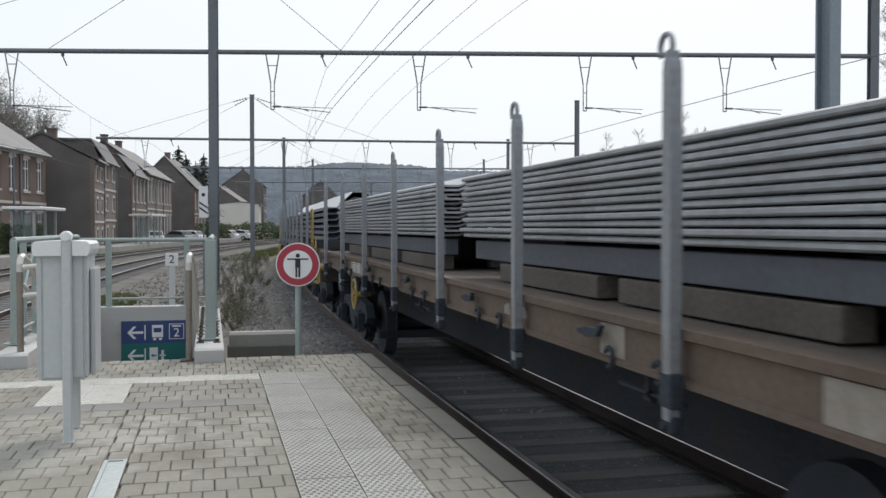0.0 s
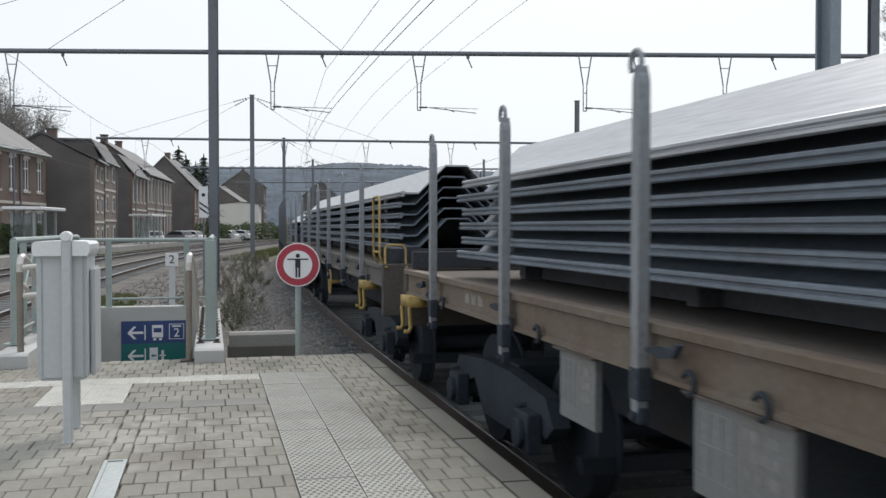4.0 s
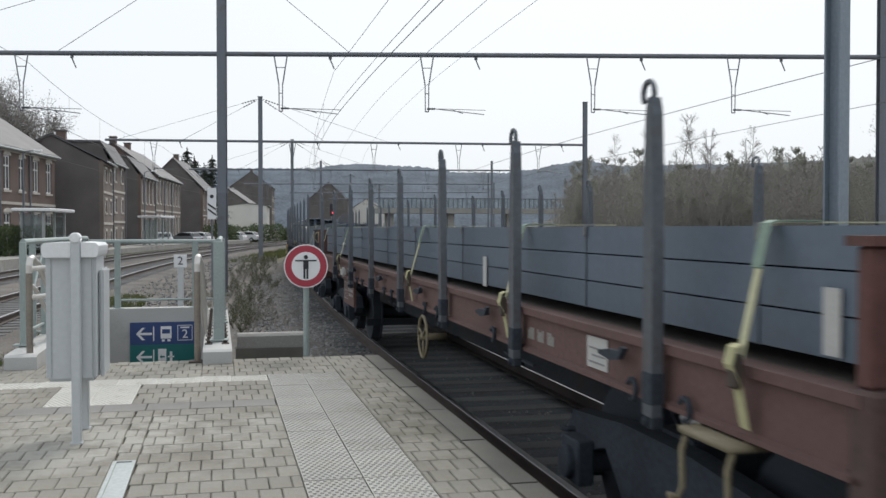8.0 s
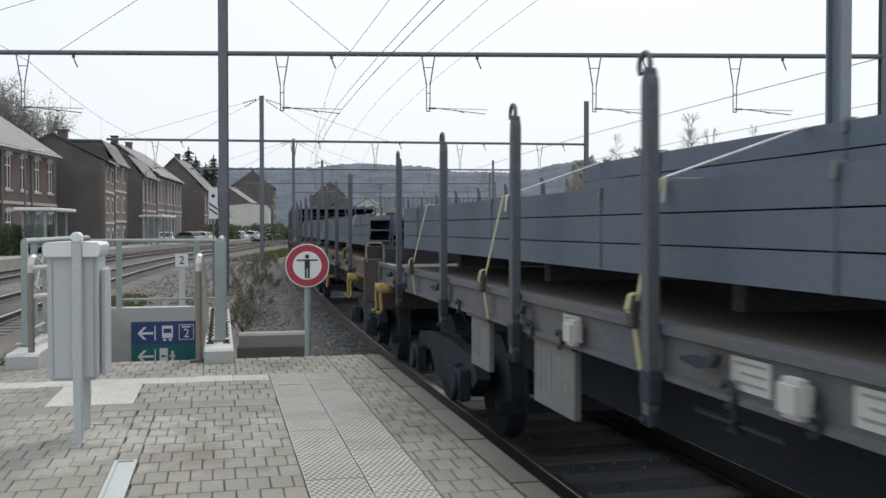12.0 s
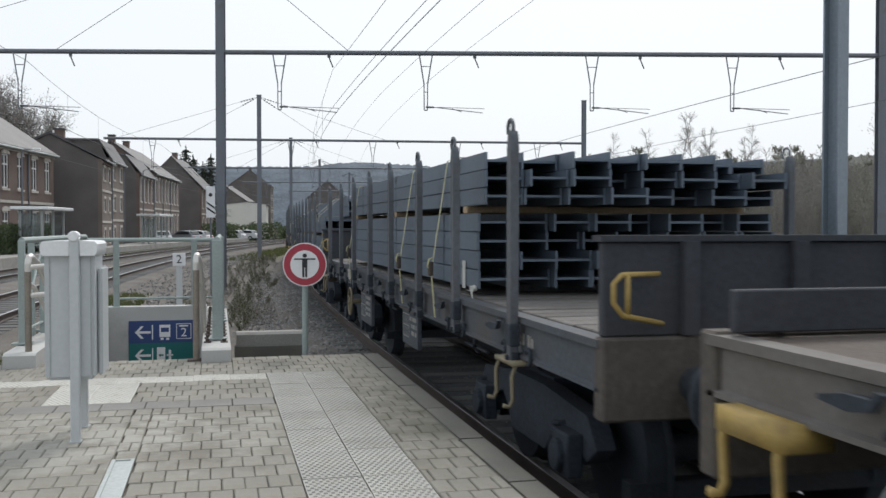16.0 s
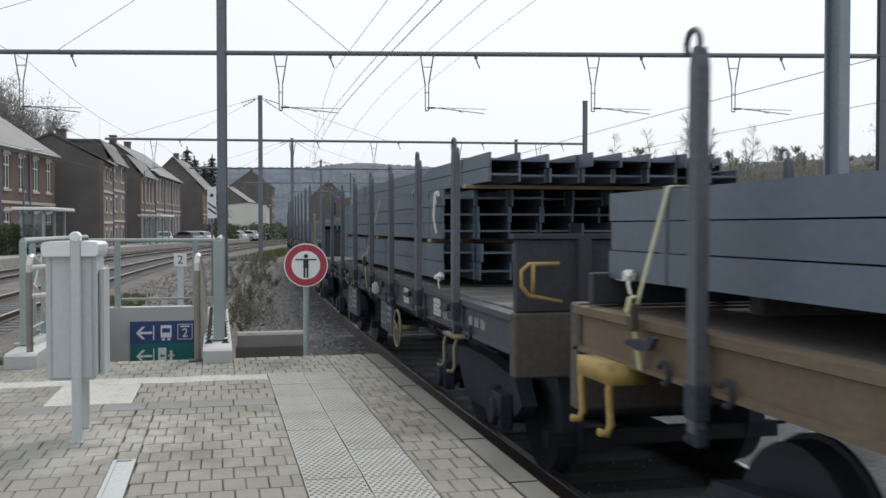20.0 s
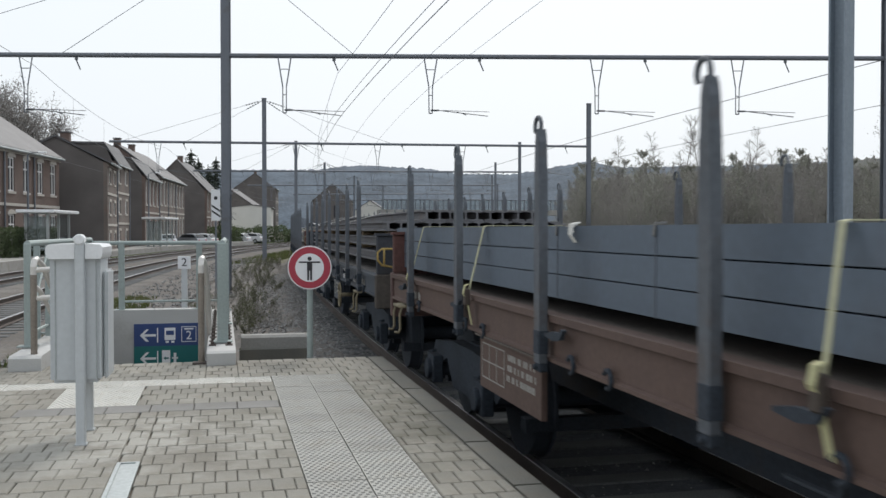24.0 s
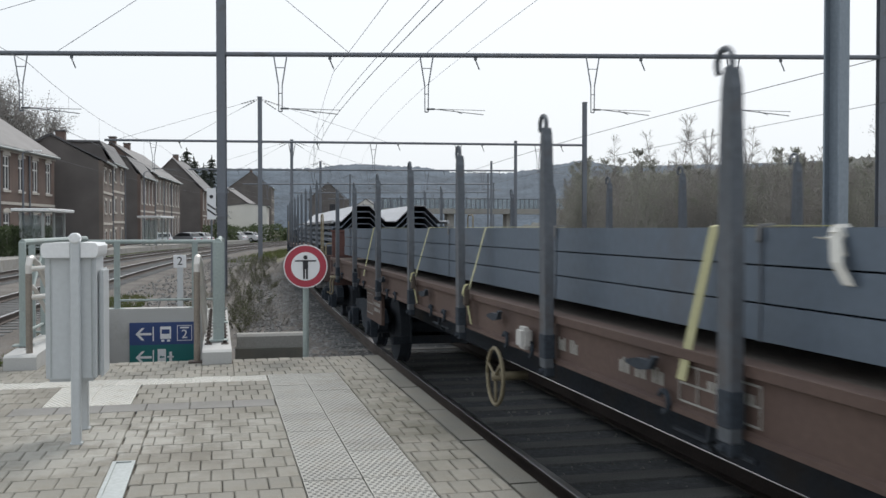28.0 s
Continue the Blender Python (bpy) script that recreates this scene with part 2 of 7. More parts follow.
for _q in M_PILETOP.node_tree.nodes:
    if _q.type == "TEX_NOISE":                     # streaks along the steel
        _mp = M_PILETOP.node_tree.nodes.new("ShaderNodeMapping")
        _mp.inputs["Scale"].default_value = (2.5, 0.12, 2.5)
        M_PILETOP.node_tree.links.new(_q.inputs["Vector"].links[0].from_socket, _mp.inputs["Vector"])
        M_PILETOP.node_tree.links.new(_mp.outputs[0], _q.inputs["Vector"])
M_BEAM = mat("beam_steel", (0.116, 0.148, 0.19), 0.5, 0.35, vary=0.12, scale=2.5, fine=20, bump=0.08, dirt=(0.11, 0.115, 0.13), dirt_amount=0.3, rand=0.08)
M_BEAMEND = mat("beam_rusty_steel", (0.165, 0.165, 0.175), 0.6, 0.4, vary=0.2, scale=4, fine=25, bump=0.12, dirt=(0.12, 0.08, 0.06), dirt_amount=0.35, rand=0.12)
M_TIMBER = mat("dunnage_timber", (0.3, 0.22, 0.14), 0.95, vary=0.3, scale=12, fine=50, bump=0.4, rand=0.2)



def stains(m, color, low, high, scale, centre=None, radius=1.0, amount=0.7):
    """Stains that run on from piece to piece, with a noise shape; gathered round a spot where centre is given."""
    n, l = m.node_tree.nodes, m.node_tree.links
    p = n["Principled BSDF"]
    geo = n.new("ShaderNodeNewGeometry")
    no = n.new("ShaderNodeTexNoise")
    no.inputs["Scale"].default_value, no.inputs["Detail"].default_value, no.inputs["Roughness"].default_value = scale, 7, 0.65
    l.new(geo.outputs["Position"], no.inputs["Vector"])
    mr = n.new("ShaderNodeMapRange")
    mr.inputs[1].default_value, mr.inputs[2].default_value, mr.inputs[4].default_value = low, high, amount
    l.new(no.outputs[0], mr.inputs[0])
    fac = mr.outputs[0]
    if centre:
        di = n.new("ShaderNodeVectorMath")
        di.operation = "DISTANCE"
        di.inputs[1].default_value = centre
        l.new(geo.outputs["Position"], di.inputs[0])
        fall = n.new("ShaderNodeMapRange")
        fall.inputs[1].default_value, fall.inputs[2].default_value, fall.inputs[3].default_value, fall.inputs[4].default_value = radius * 0.3, radius, 1.0, 0.0
        l.new(di.outputs["Value"], fall.inputs[0])
        mu = n.new("ShaderNodeMath")
        mu.operation = "MULTIPLY"
        l.new(fac, mu.inputs[0])
        l.new(fall.outputs[0], mu.inputs[1])
        fac = mu.outputs[0]
    mx = n.new("ShaderNodeMixRGB")
    mx.inputs[2].default_value = (*color, 1)
    old = p.inputs["Base Color"].links[0].from_socket
    l.new(fac, mx.inputs[0])
    l.new(old, mx.inputs[1])
    l.new(mx.outputs[0], p.inputs["Base Color"])


stains(M_PAVER, (0.5, 0.49, 0.45), 0.43, 0.58, 2.6, (-0.4, 6.15, 0.55), 1.5, 0.5)     # lime bloom round the bin
stains(M_PAVER, (0.14, 0.125, 0.1), 0.52, 0.68, 0.9, amount=0.55)                      # damp, mossy patches
stains(M_PAVER, (0.1, 0.095, 0.07), 0.38, 0.6, 3.0, (2.0, 6.6, 0.55), 2.4, 0.8)      # moss towards the edge
stains(M_TACTILE, (0.2, 0.185, 0.15), 0.52, 0.66, 1.3, amount=0.5)
stains(M_SLAB, (0.13, 0.12, 0.1), 0.5, 0.65, 1.5, amount=0.5)



def leafy(m, share=0.45):
    """Let light through thin leaves."""
    n, l = m.node_tree.nodes, m.node_tree.links
    p = n["Principled BSDF"]
    tr = n.new("ShaderNodeBsdfTranslucent")
    l.new(p.inputs["Base Color"].links[0].from_socket, tr.inputs["Color"])
    mx = n.new("ShaderNodeMixShader")
    mx.inputs[0].default_value = share
    l.new(p.outputs[0], mx.inputs[1])
    l.new(tr.outputs[0], mx.inputs[2])
    l.new(mx.outputs[0], n["Material Output"].inputs["Surface"])


for _q in (M_HEDGE, M_SHRUB, M_SPRING, M_GRASS):
    leafy(_q)


# ---- mesh helpers ----
def box(bm, x0, x1, y0, y1, z0, z1, m=None):
    """A box added to bm, optionally moved by the matrix m."""
    vs = [bm.verts.new((x, y, z)) for x in (x0, x1) for y in (y0, y1) for z in (z0, z1)]
    for f in ((0, 1, 3, 2), (4, 6, 7, 5), (0, 4, 5, 1), (2, 3, 7, 6), (0, 2, 6, 4), (1, 5, 7, 3)):
        bm.faces.new([vs[i] for i in f])
    if m is not None:
        bmesh.ops.transform(bm, matrix=m, verts=vs)
    return vs


def rod(bm, a, b, r, seg=8, r2=None):
    """A round bar from a to b."""
    a, b = Vector(a), Vector(b)
    d = b - a
    res = bmesh.ops.create_cone(bm, cap_ends=True, segments=seg, radius1=r, radius2=r if r2 is None else r2, depth=d.length)
    m = Matrix.Translation((a + b) / 2) @ d.to_track_quat("Z", "Y").to_matrix().to_4x4()
    bmesh.ops.transform(bm, matrix=m, verts=res["verts"])
    return res["verts"]


def tube(bm, pts, r, seg=8):
    """A bent round bar through the points."""
    pts = [Vector(p) for p in pts]
    rings, n = [], None
    for i, p in enumerate(pts):
        d = (pts[min(i + 1, len(pts) - 1)] - pts[max(i - 1, 0)]).normalized()
        n = d.orthogonal() if n is None else n - d * n.dot(d)
        n = (n if n.length > 1e-6 else d.orthogonal()).normalized()
        e = d.cross(n)
        rings.append([bm.verts.new(p + (n * math.cos(2 * math.pi * k / seg) + e * math.sin(2 * math.pi * k / seg)) * r) for k in range(seg)])
    for a, b in zip(rings, rings[1:]):
        for k in range(seg):
            bm.faces.new((a[k], a[(k + 1) % seg], b[(k + 1) % seg], b[k]))
    bm.faces.new(rings[0][::-1])
    bm.faces.new(rings[-1])


def prism(bm, profile, y0, y1, axis="y", m=None):
    """A profile of (u, v) pairs pushed out from y0 to y1: u is x, v is z (axis y); or u is y, v is z (axis x)."""
    def at(u, v, w):
        return (u, w, v) if axis == "y" else ((w, u, v) if axis == "x" else (u, v, w))
    a = [bm.verts.new(at(u, v, y0)) for u, v in profile]
    b = [bm.verts.new(at(u, v, y1)) for u, v in profile]
    n = len(profile)
    for i in range(n):
        bm.faces.new((a[i], a[(i + 1) % n], b[(i + 1) % n], b[i]))
    bm.faces.new(a[::-1])
    bm.faces.new(b)
    if m is not None:
        bmesh.ops.transform(bm, matrix=m, verts=a + b)
    return a + b


def bevelled(bm, width, segments=1):
    bmesh.ops.bevel(bm, geom=list(bm.edges), offset=width, segments=segments, affect="EDGES", clamp_overlap=True)
    return bm


def mesh_of(name, bm, material, smooth=False):
    bmesh.ops.recalc_face_normals(bm, faces=list(bm.faces))
    me = bpy.data.meshes.new(name)
    bm.to_mesh(me)
    bm.free()
    for x in (material if isinstance(material, (list, tuple)) else [material]):
        me.materials.append(x)
    if smooth:
        for p in me.polygons:
            p.use_smooth = True
    return me


def part(name, bm, material, parent=None, label="", m=None, smooth=False):
    """Link a bmesh (or a ready mesh) as one object under its parent."""
    me = bm if isinstance(bm, bpy.types.Mesh) else mesh_of(name, bm, material, smooth)
    ob = new(name, me)
    if parent is not None:
        ob.parent = parent
    if m is not None:
        ob.matrix_basis = m
    if label:
        ob["label"] = label
    return ob


def thing(name, label, category, group="", kind="", m=None):
    """An Empty that carries the parts of a thing."""
    ob = new(name)
    ob.empty_display_size = 0.2
    if m is not None:
        ob.matrix_basis = m
    return tagged(ob, label, category, group, kind)


def bmn():
    return bmesh.new()


def text_mesh(name, body, size, material, parent, m, extrude=0.002):
    cu = bpy.data.curves.new(name, "FONT")
    cu.body, cu.size, cu.extrude, cu.align_x, cu.align_y = body, size, extrude, "CENTER", "CENTER"
    ob = new(name, cu)
    me = bpy.data.meshes.new_from_object(ob.evaluated_get(bpy.context.evaluated_depsgraph_get()))
    bpy.data.objects.remove(ob)
    me.materials.clear()
    me.materials.append(material)
    return part(name, me, None, parent, m=m)


# ---- the line of the track: straight to y = 9, then a curve to the right ----
RADIUS, CURVE_START, CURVE_END = 470.0, 9.0, 190.0
TRACK_X = 3.15


def track(s, off=0.0):
    """Place and heading (x, y, angle to the right of +Y) at s along the middle of the train's track, moved off to the right."""
    if s <= CURVE_START:
        x, y, a = TRACK_X, s, 0.0
    else:
        e = min(s, CURVE_END) - CURVE_START
        a = e / RADIUS
        x, y = TRACK_X + RADIUS * (1 - math.cos(a)), CURVE_START + RADIUS * math.sin(a)
        if s > CURVE_END:
            x, y = x + (s - CURVE_END) * math.sin(a), y + (s - CURVE_END) * math.cos(a)
    return x + off * math.cos(a), y - off * math.sin(a), a


def on_track(s, off=0.0, z=0.0):
    x, y, a = track(s, off)
    return pose(x, y, z, 0, 0, -math.degrees(a))


# ---- ground ----
def strip(name, off0, off1, s0, s1, z0, z1, material, step=3.0, shoulder=0.0):
    """A long solid strip along the track between two offsets."""
    bm = bmn()
    n = int((s1 - s0) / step)
    rows = []
    for i in range(n + 1):
        s = s0 + (s1 - s0) * i / n
        ring = []
        for off, z in ((off0 - shoulder, z0), (off0, z1), (off1, z1), (off1 + shoulder, z0)):
            x, y, _ = track(s, off)
            ring.append(bm.verts.new((x, y, z)))
        rows.append(ring)
    for a, b in zip(rows, rows[1:]):
        for k in range(4):
            bm.faces.new((a[k], a[(k + 1) % 4], b[(k + 1) % 4], b[k]))
    bm.faces.new(rows[0])
    bm.faces.new(rows[-1][::-1])
    return tagged(new(name, mesh_of(name, bm, material)), kind="structure")


def ground():
    bm = bmn()
    n = 60
    grid = {}
    for i in range(n + 1):
        for j in range(n + 1):
            u, v = 2 * i / n - 1, 2 * j / n - 1
            x, y = 2400 * u * abs(u) ** 1.6, 2400 * v * abs(v) ** 1.6
            grid[i, j] = bm.verts.new((x, y + 60, -0.5))
    for i in range(n):
        for j in range(n):
            bm.faces.new((grid[i, j], grid[i + 1, j], grid[i + 1, j + 1], grid[i, j + 1]))
    tagged(new("ground", mesh_of("ground", bm, M_EARTH)), "bare earth and rough grass round the railway", "ground", kind="structure")


ground()
tagged(strip("ballast_bed", -2.0, 23.0, -12, 330, -0.5, -0.17, M_BALLAST, 3, 0.7), "grey-brown crushed stone ballast under the main tracks", "ballast")
# darker ballast sheet from the train's track to beyond the next
tagged(strip("dark_ballast", -1.15, 8.5, -11, 200, -0.3, -0.163, M_DARKBED, 3, 0.05), "dark ballast from the train's track past the next one", "ballast")
tagged(strip("ballast_bed_left", -14.6, -6.6, 12, 330, -0.5, -0.17, M_BALLAST, 3, 0.7), "grey-brown crushed stone ballast under the far tracks", "ballast")


# ---- tracks ----
RAIL_PROFILE = [(-0.07, -0.15), (0.07, -0.15), (0.07, -0.135), (0.012, -0.12), (0.012, -0.045), (0.035, -0.035), (0.035, -0.004), (-0.035, -0.004), (-0.035, -0.035), (-0.012, -0.045), (-0.012, -0.12), (-0.07, -0.135)]


def sweep(bm, profile, off, s0, s1, step=2.5):
    rows = []
    n = max(1, int((s1 - s0) / step))
    for i in range(n + 1):
        s = s0 + (s1 - s0) * i / n
        row = []
        for u, v in profile:
            x, y, _ = track(s, off + u)
            row.append(bm.verts.new((x, y, v)))
        rows.append(row)
    k = len(profile)
    for a, b in zip(rows, rows[1:]):
        for i in range(k):
            bm.faces.new((a[i], a[(i + 1) % k], b[(i + 1) % k], b[i]))
    bm.faces.new(rows[0][::-1])
    bm.faces.new(rows[-1])


def rail_track(off, s0, s1, label):
    t = thing("railway_track", label, "track", "tracks of the station", "structure")
    for side in (-0.7525, 0.7525):
        bm = bmn()
        sweep(bm, RAIL_PROFILE, off + side, s0, s1)
        r = part("rail", bm, M_RAIL, t, "rust-brown steel rail")
        bm = bmn()
        sweep(bm, [(-0.033, -0.004), (0.033, -0.004), (0.028, 0.0), (-0.028, 0.0)], off + side, s0, s1)
        part("rail_head", bm, M_RAILHEAD, r, "worn bright running surface")
    me = SLEEPER
    s, n = s0 + 0.3, 0
    rest = bmn()
    while s < s1:
        if n < 90 and s > 4:
            part("sleeper", me, None, t, m=on_track(s, off, -0.15))
            n += 1
        elif s < 160:
            box(rest, -1.3, 1.3, -0.13, 0.13, -0.16, 0.0, on_track(s, off, -0.15))
        s += 0.6
    tagged(part("sleepers", rest, M_SLEEPER, t), kind="stuff")
    return t


_b = bmn()
box(_b, -1.3, 1.3, -0.13, 0.13, -0.16, 0.0)
SLEEPER = mesh_of("sleeper", bevelled(_b, 0.012), M_SLEEPER)
rail_track(0.0, -10, 320, "rusty rails on dark wooden sleepers under the train")
rail_track(4.9, -10, 320, "rusty rails on sleepers beyond the train")
rail_track(10.2, -10, 320, "rusty siding rails beyond the train")
rail_track(15.2, -10, 320, "rusty outer siding rails")
rail_track(-8.45, 14, 320, "rails curving past the platform end")
rail_track(-12.6, 14, 320, "second pair of curving rails beside the houses")


# ---- platform ----
P_EDGE, P_END, P_Z = 1.57, 9.55, 0.55


def platform():
    plat = thing("platform", "concrete-paved station platform with pale tactile strips", "platform", kind="structure")
    bm = bmn()
    box(bm, -6.2, P_EDGE - 0.12, -10, P_END, -0.5, P_Z - 0.02)
    part("platform_body", bm, M_BED, plat, "sandy joint bed of the paving")
    bm = bmn()
    y = -10.0
    me_edge = bmn()
    box(me_edge, P_EDGE - 0.17, P_EDGE, 0.004, 0.996, -0.32, 0.0)
    me_edge = mesh_of("kerb_stone", bevelled(me_edge, 0.012, 2), M_KERB)
    y = P_END
    while y > -4:
        part("kerb_stone", me_edge, None, plat, m=pose(random.uniform(-0.004, 0.004), y - 1.0, P_Z + random.uniform(-0.003, 0.002), 0, 0, random.uniform(-0.15, 0.15)))
        y -= 1.0
    bm = bmn()
    box(bm, -6.2, P_EDGE - 0.1, -4, P_END + 0.02, -0.6, P_Z - 0.33)
    box(bm, P_EDGE - 0.25, P_EDGE - 0.1, -4, P_END + 0.02, -0.5, P_Z - 0.325)
    part("platform_wall", bm, M_CONCRETE, plat, "stained concrete platform face")
    return plat


PLAT = platform()


# ---- the masts and beams of the overhead line ----
def h_profile(w, t=0.018):
    a = w / 2
    return [(-a, -a), (a, -a), (a, -a + t), (t / 2, -a + t), (t / 2, a - t), (a, a - t), (a, a), (-a, a), (-a, a - t), (-t / 2, a - t), (-t / 2, -a + t), (-a, -a + t)]


def mast(name, x, y, top, w, turn, material, label, bolts=True):
    t = thing(name, label, "mast", "masts of the overhead line", m=pose(x, y, -0.45, 0, 0, turn))
    bm = bmn()
    prism(bm, h_profile(w), 0.3, top + 0.45, axis="z")
    part("column", bm, material, t)
    bm = bmn()
    box(bm, -0.26, 0.26, -0.26, 0.26, -0.1, 0.3)
    part("footing", bevelled(bm, 0.03), M_KERB, t, "weathered concrete footing")
    bm = bmn()
    box(bm, -w * 0.62, w * 0.62, -w * 0.62, w * 0.62, 0.3, 0.33)
    part("base_plate", bm, M_MASTPAINT, t)
    bm = bmn()
    box(bm, -w * 0.6, w * 0.6, -w * 0.6, w * 0.6, top + 0.45, top + 0.48)
    part("cap", bm, M_MASTPAINT, t)
    return t


def portal(s, left, right, beam_z, mast_top, drops, skew=0.0, tilt=0.0, shift=0.0, stays=(-8.2, -4.5, 3.8, 7.6)):
    """Beam on two masts; drops are the offsets of its hangers."""
    x0, y0, a = track(s, -3.8 + shift)
    h = math.degrees(a) + skew
    dirx, diry = math.cos(radians(h)), -math.sin(radians(h))
    def at(off):
        return x0 + (off + 3.8) * dirx, y0 + (off + 3.8) * diry
    for off in (-3.8, right):
        x, y = at(off)
        mast("catenary_mast", x, y, mast_top, 0.26 if s < 40 else 0.25, -h, M_MASTPAINT, "dark grey steel mast of the overhead line")
    t = thing("portal_beam", "dark grey steel portal beam spanning the tracks", "portal beam", "portal beams", m=pose(x0, y0, beam_z, 0, tilt, -h))
    bm = bmn()
    rod(bm, (left + 3.8, 0, 0), (right + 3.8, 0, 0), 0.075, 10)
    part("beam_tube", bm, M_MASTPAINT, t)
    for d in drops:
        u = d + 3.8
        bm = bmn()
        for w in (-0.2, 0.2):
            rod(bm, (u + w, -0.1, -0.05), (u + w * 0.28, -0.1, -0.95), 0.02, 6)
            rod(bm, (u + w * 0.28, -0.1, -0.95), (u + w * 0.25, -0.1, -1.75), 0.016, 6)
        rod(bm, (u - 0.12, -0.1, -0.42), (u + 0.12, -0.1, -0.42), 0.014, 6)
        rod(bm, (u - 0.05, -0.1, -1.2), (u + 0.05, -0.1, -1.2), 0.014, 6)
        rod(bm, (u - 0.05, -0.1, -1.75), (u + 0.05, -0.1, -1.75), 0.02, 6)
        hanger = part("hanger", bm, M_MASTPAINT, t, "forked steel hanger")
        bm = bmn()
        rod(bm, (u, -0.1, -1.66), (u + 0.25, -0.1, -1.66), 0.03, 8)
        rod(bm, (u + 0.25, -0.1, -1.66), (u + 1.75, -0.1, -1.83), 0.014, 6)
        rod(bm, (u + 0.35, -0.1, -1.66), (u + 1.8, -0.1, -1.7), 0.01, 6)
        rod(bm, (u + 0.8, -0.1, -1.7), (u + 1.1, -0.1, -1.8), 0.012, 6)
        part("registration_arm", bm, M_WIRE, hanger)
        bm = bmn()
        rod(bm, (u + 1.5, -0.05, -0.08), (u + 1.5, -0.05, -0.16), 0.05, 8)
        rod(bm, (u + 1.5, -0.05, -0.16), (u + 1.62, -0.05, -0.45), 0.02, 6)
        part("insulator", bm, M_WIRE, t)
    rise = mast_top - beam_z - 0.08
    for u in stays:
        head, foot = Vector((0, -0.05, rise)), Vector((u, -0.02, 0.06))
        bm = bmn()
        rod(bm, head, foot, 0.009, 4)
        stay = part("stay_wire", bm, M_WIRE, t, "thin stay from the mast head to the beam")
        d = (foot - head).normalized()
        bm = bmn()
        for i in range(5):
            rod(bm, head + d * (0.35 + i * 0.17), head + d * (0.44 + i * 0.17), 0.04, 6)
        part("insulator_string", bm, M_WIRE, stay)
    return t


PORTALS = [30.0, 58.5, 86.0, 113.0, 140.0, 168.0]
portal(30.0, -13.5, 16.6, 7.14, 10.5, [-9.8, -2.0, 2.45, 7.55, 11.9], skew=9.0, shift=0.3, stays=(-10.7, -4.93, 3.88))
for _s, _d in zip(PORTALS[1:], (0.5, 0.7, 0.8, 1.1, 1.2)):
    portal(_s, -12.8, 16.2, 7.05, 9.7, [-10.0, -1.9, 3.0, 8.2, 13.2], shift=_d)
mast("catenary_mast", 5.68, 8.0, 10.5, 0.165, 24, M_MASTNEAR, "blue-grey steel mast standing between two tracks")


def wires():
    """Contact wires, carrier wires and their droppers along each track."""
    stops = [-20.0, 2.0] + PORTALS + [196.0]
    # offset, height of the contact wire, radius, carrier wire, droppers
    for off, z, r, pair, drop in ((0.0, 5.25, 0.008, True, True), (-0.25, 5.2, 0.006, False, False), (1.5, 6.0, 0.005, False, False), (3.2, 6.6, 0.005, False, False),
                                  (8.0, 4.8, 0.009, False, False), (11.0, 4.6, 0.008, False, False),
                                  (-8.95, 5.25, 0.009, True, True), (-12.6, 5.25, 0.006, True, False)):
        t = thing("overhead_line", "thin dark contact wire with its carrier wire" if pair else "single thin dark wire over the tracks", "wire", "overhead lines")
        lo, hi = [], []
        for a, b in zip(stops, stops[1:]):
            n = 10
            for i in range(n + (b == stops[-1])):
                f = i / n
                s = a + (b - a) * f
                x, y, _ = track(s, off + max(-0.1, 0.32 - 0.014 * s))
                lo.append((x, y, z))
                hi.append((x, y, 6.7 - 1.4 * f * (1 - f)))
                if drop and i in (2, 4, 6, 8) and 30 <= a and b < 120:
                    bm = bmn()
                    rod(bm, lo[-1], hi[-1], 0.004, 3)
                    part("dropper", bm, M_WIRE, t)
        bm = bmn()
        tube(bm, lo, r, 4)
        part("contact_wire", bm, M_WIRE, t)
        if pair:
            bm = bmn()
            tube(bm, hi, r * 0.8, 4)
            part("carrier_wire", bm, M_WIRE, t)


wires()


# ---- houses ----
def wall_with_openings(bm, xs, ys, zs, hole):
    """One welded wall between the planes xs: a grid with openings where hole(i, j) holds."""
    grid = {}

    def at(k, i, j):
        if (k, i, j) not in grid:
            grid[k, i, j] = bm.verts.new((xs[k], ys[i], zs[j]))
        return grid[k, i, j]
    ny, nz = len(ys) - 1, len(zs) - 1

    def solid(i, j):
        return 0 <= i < ny and 0 <= j < nz and not hole(i, j)
    for i in range(ny):
        for j in range(nz):
            if not solid(i, j):
                continue
            for k in (0, 1):
                bm.faces.new((at(k, i, j), at(k, i + 1, j), at(k, i + 1, j + 1), at(k, i, j + 1)))
            for di, dj, a, b in ((-1, 0, (i, j), (i, j + 1)), (1, 0, (i + 1, j), (i + 1, j + 1)), (0, -1, (i, j), (i + 1, j)), (0, 1, (i, j + 1), (i + 1, j + 1))):
                if not solid(i + di, j + dj):
                    bm.faces.new((at(0, *a), at(0, *b), at(1, *b), at(1, *a)))


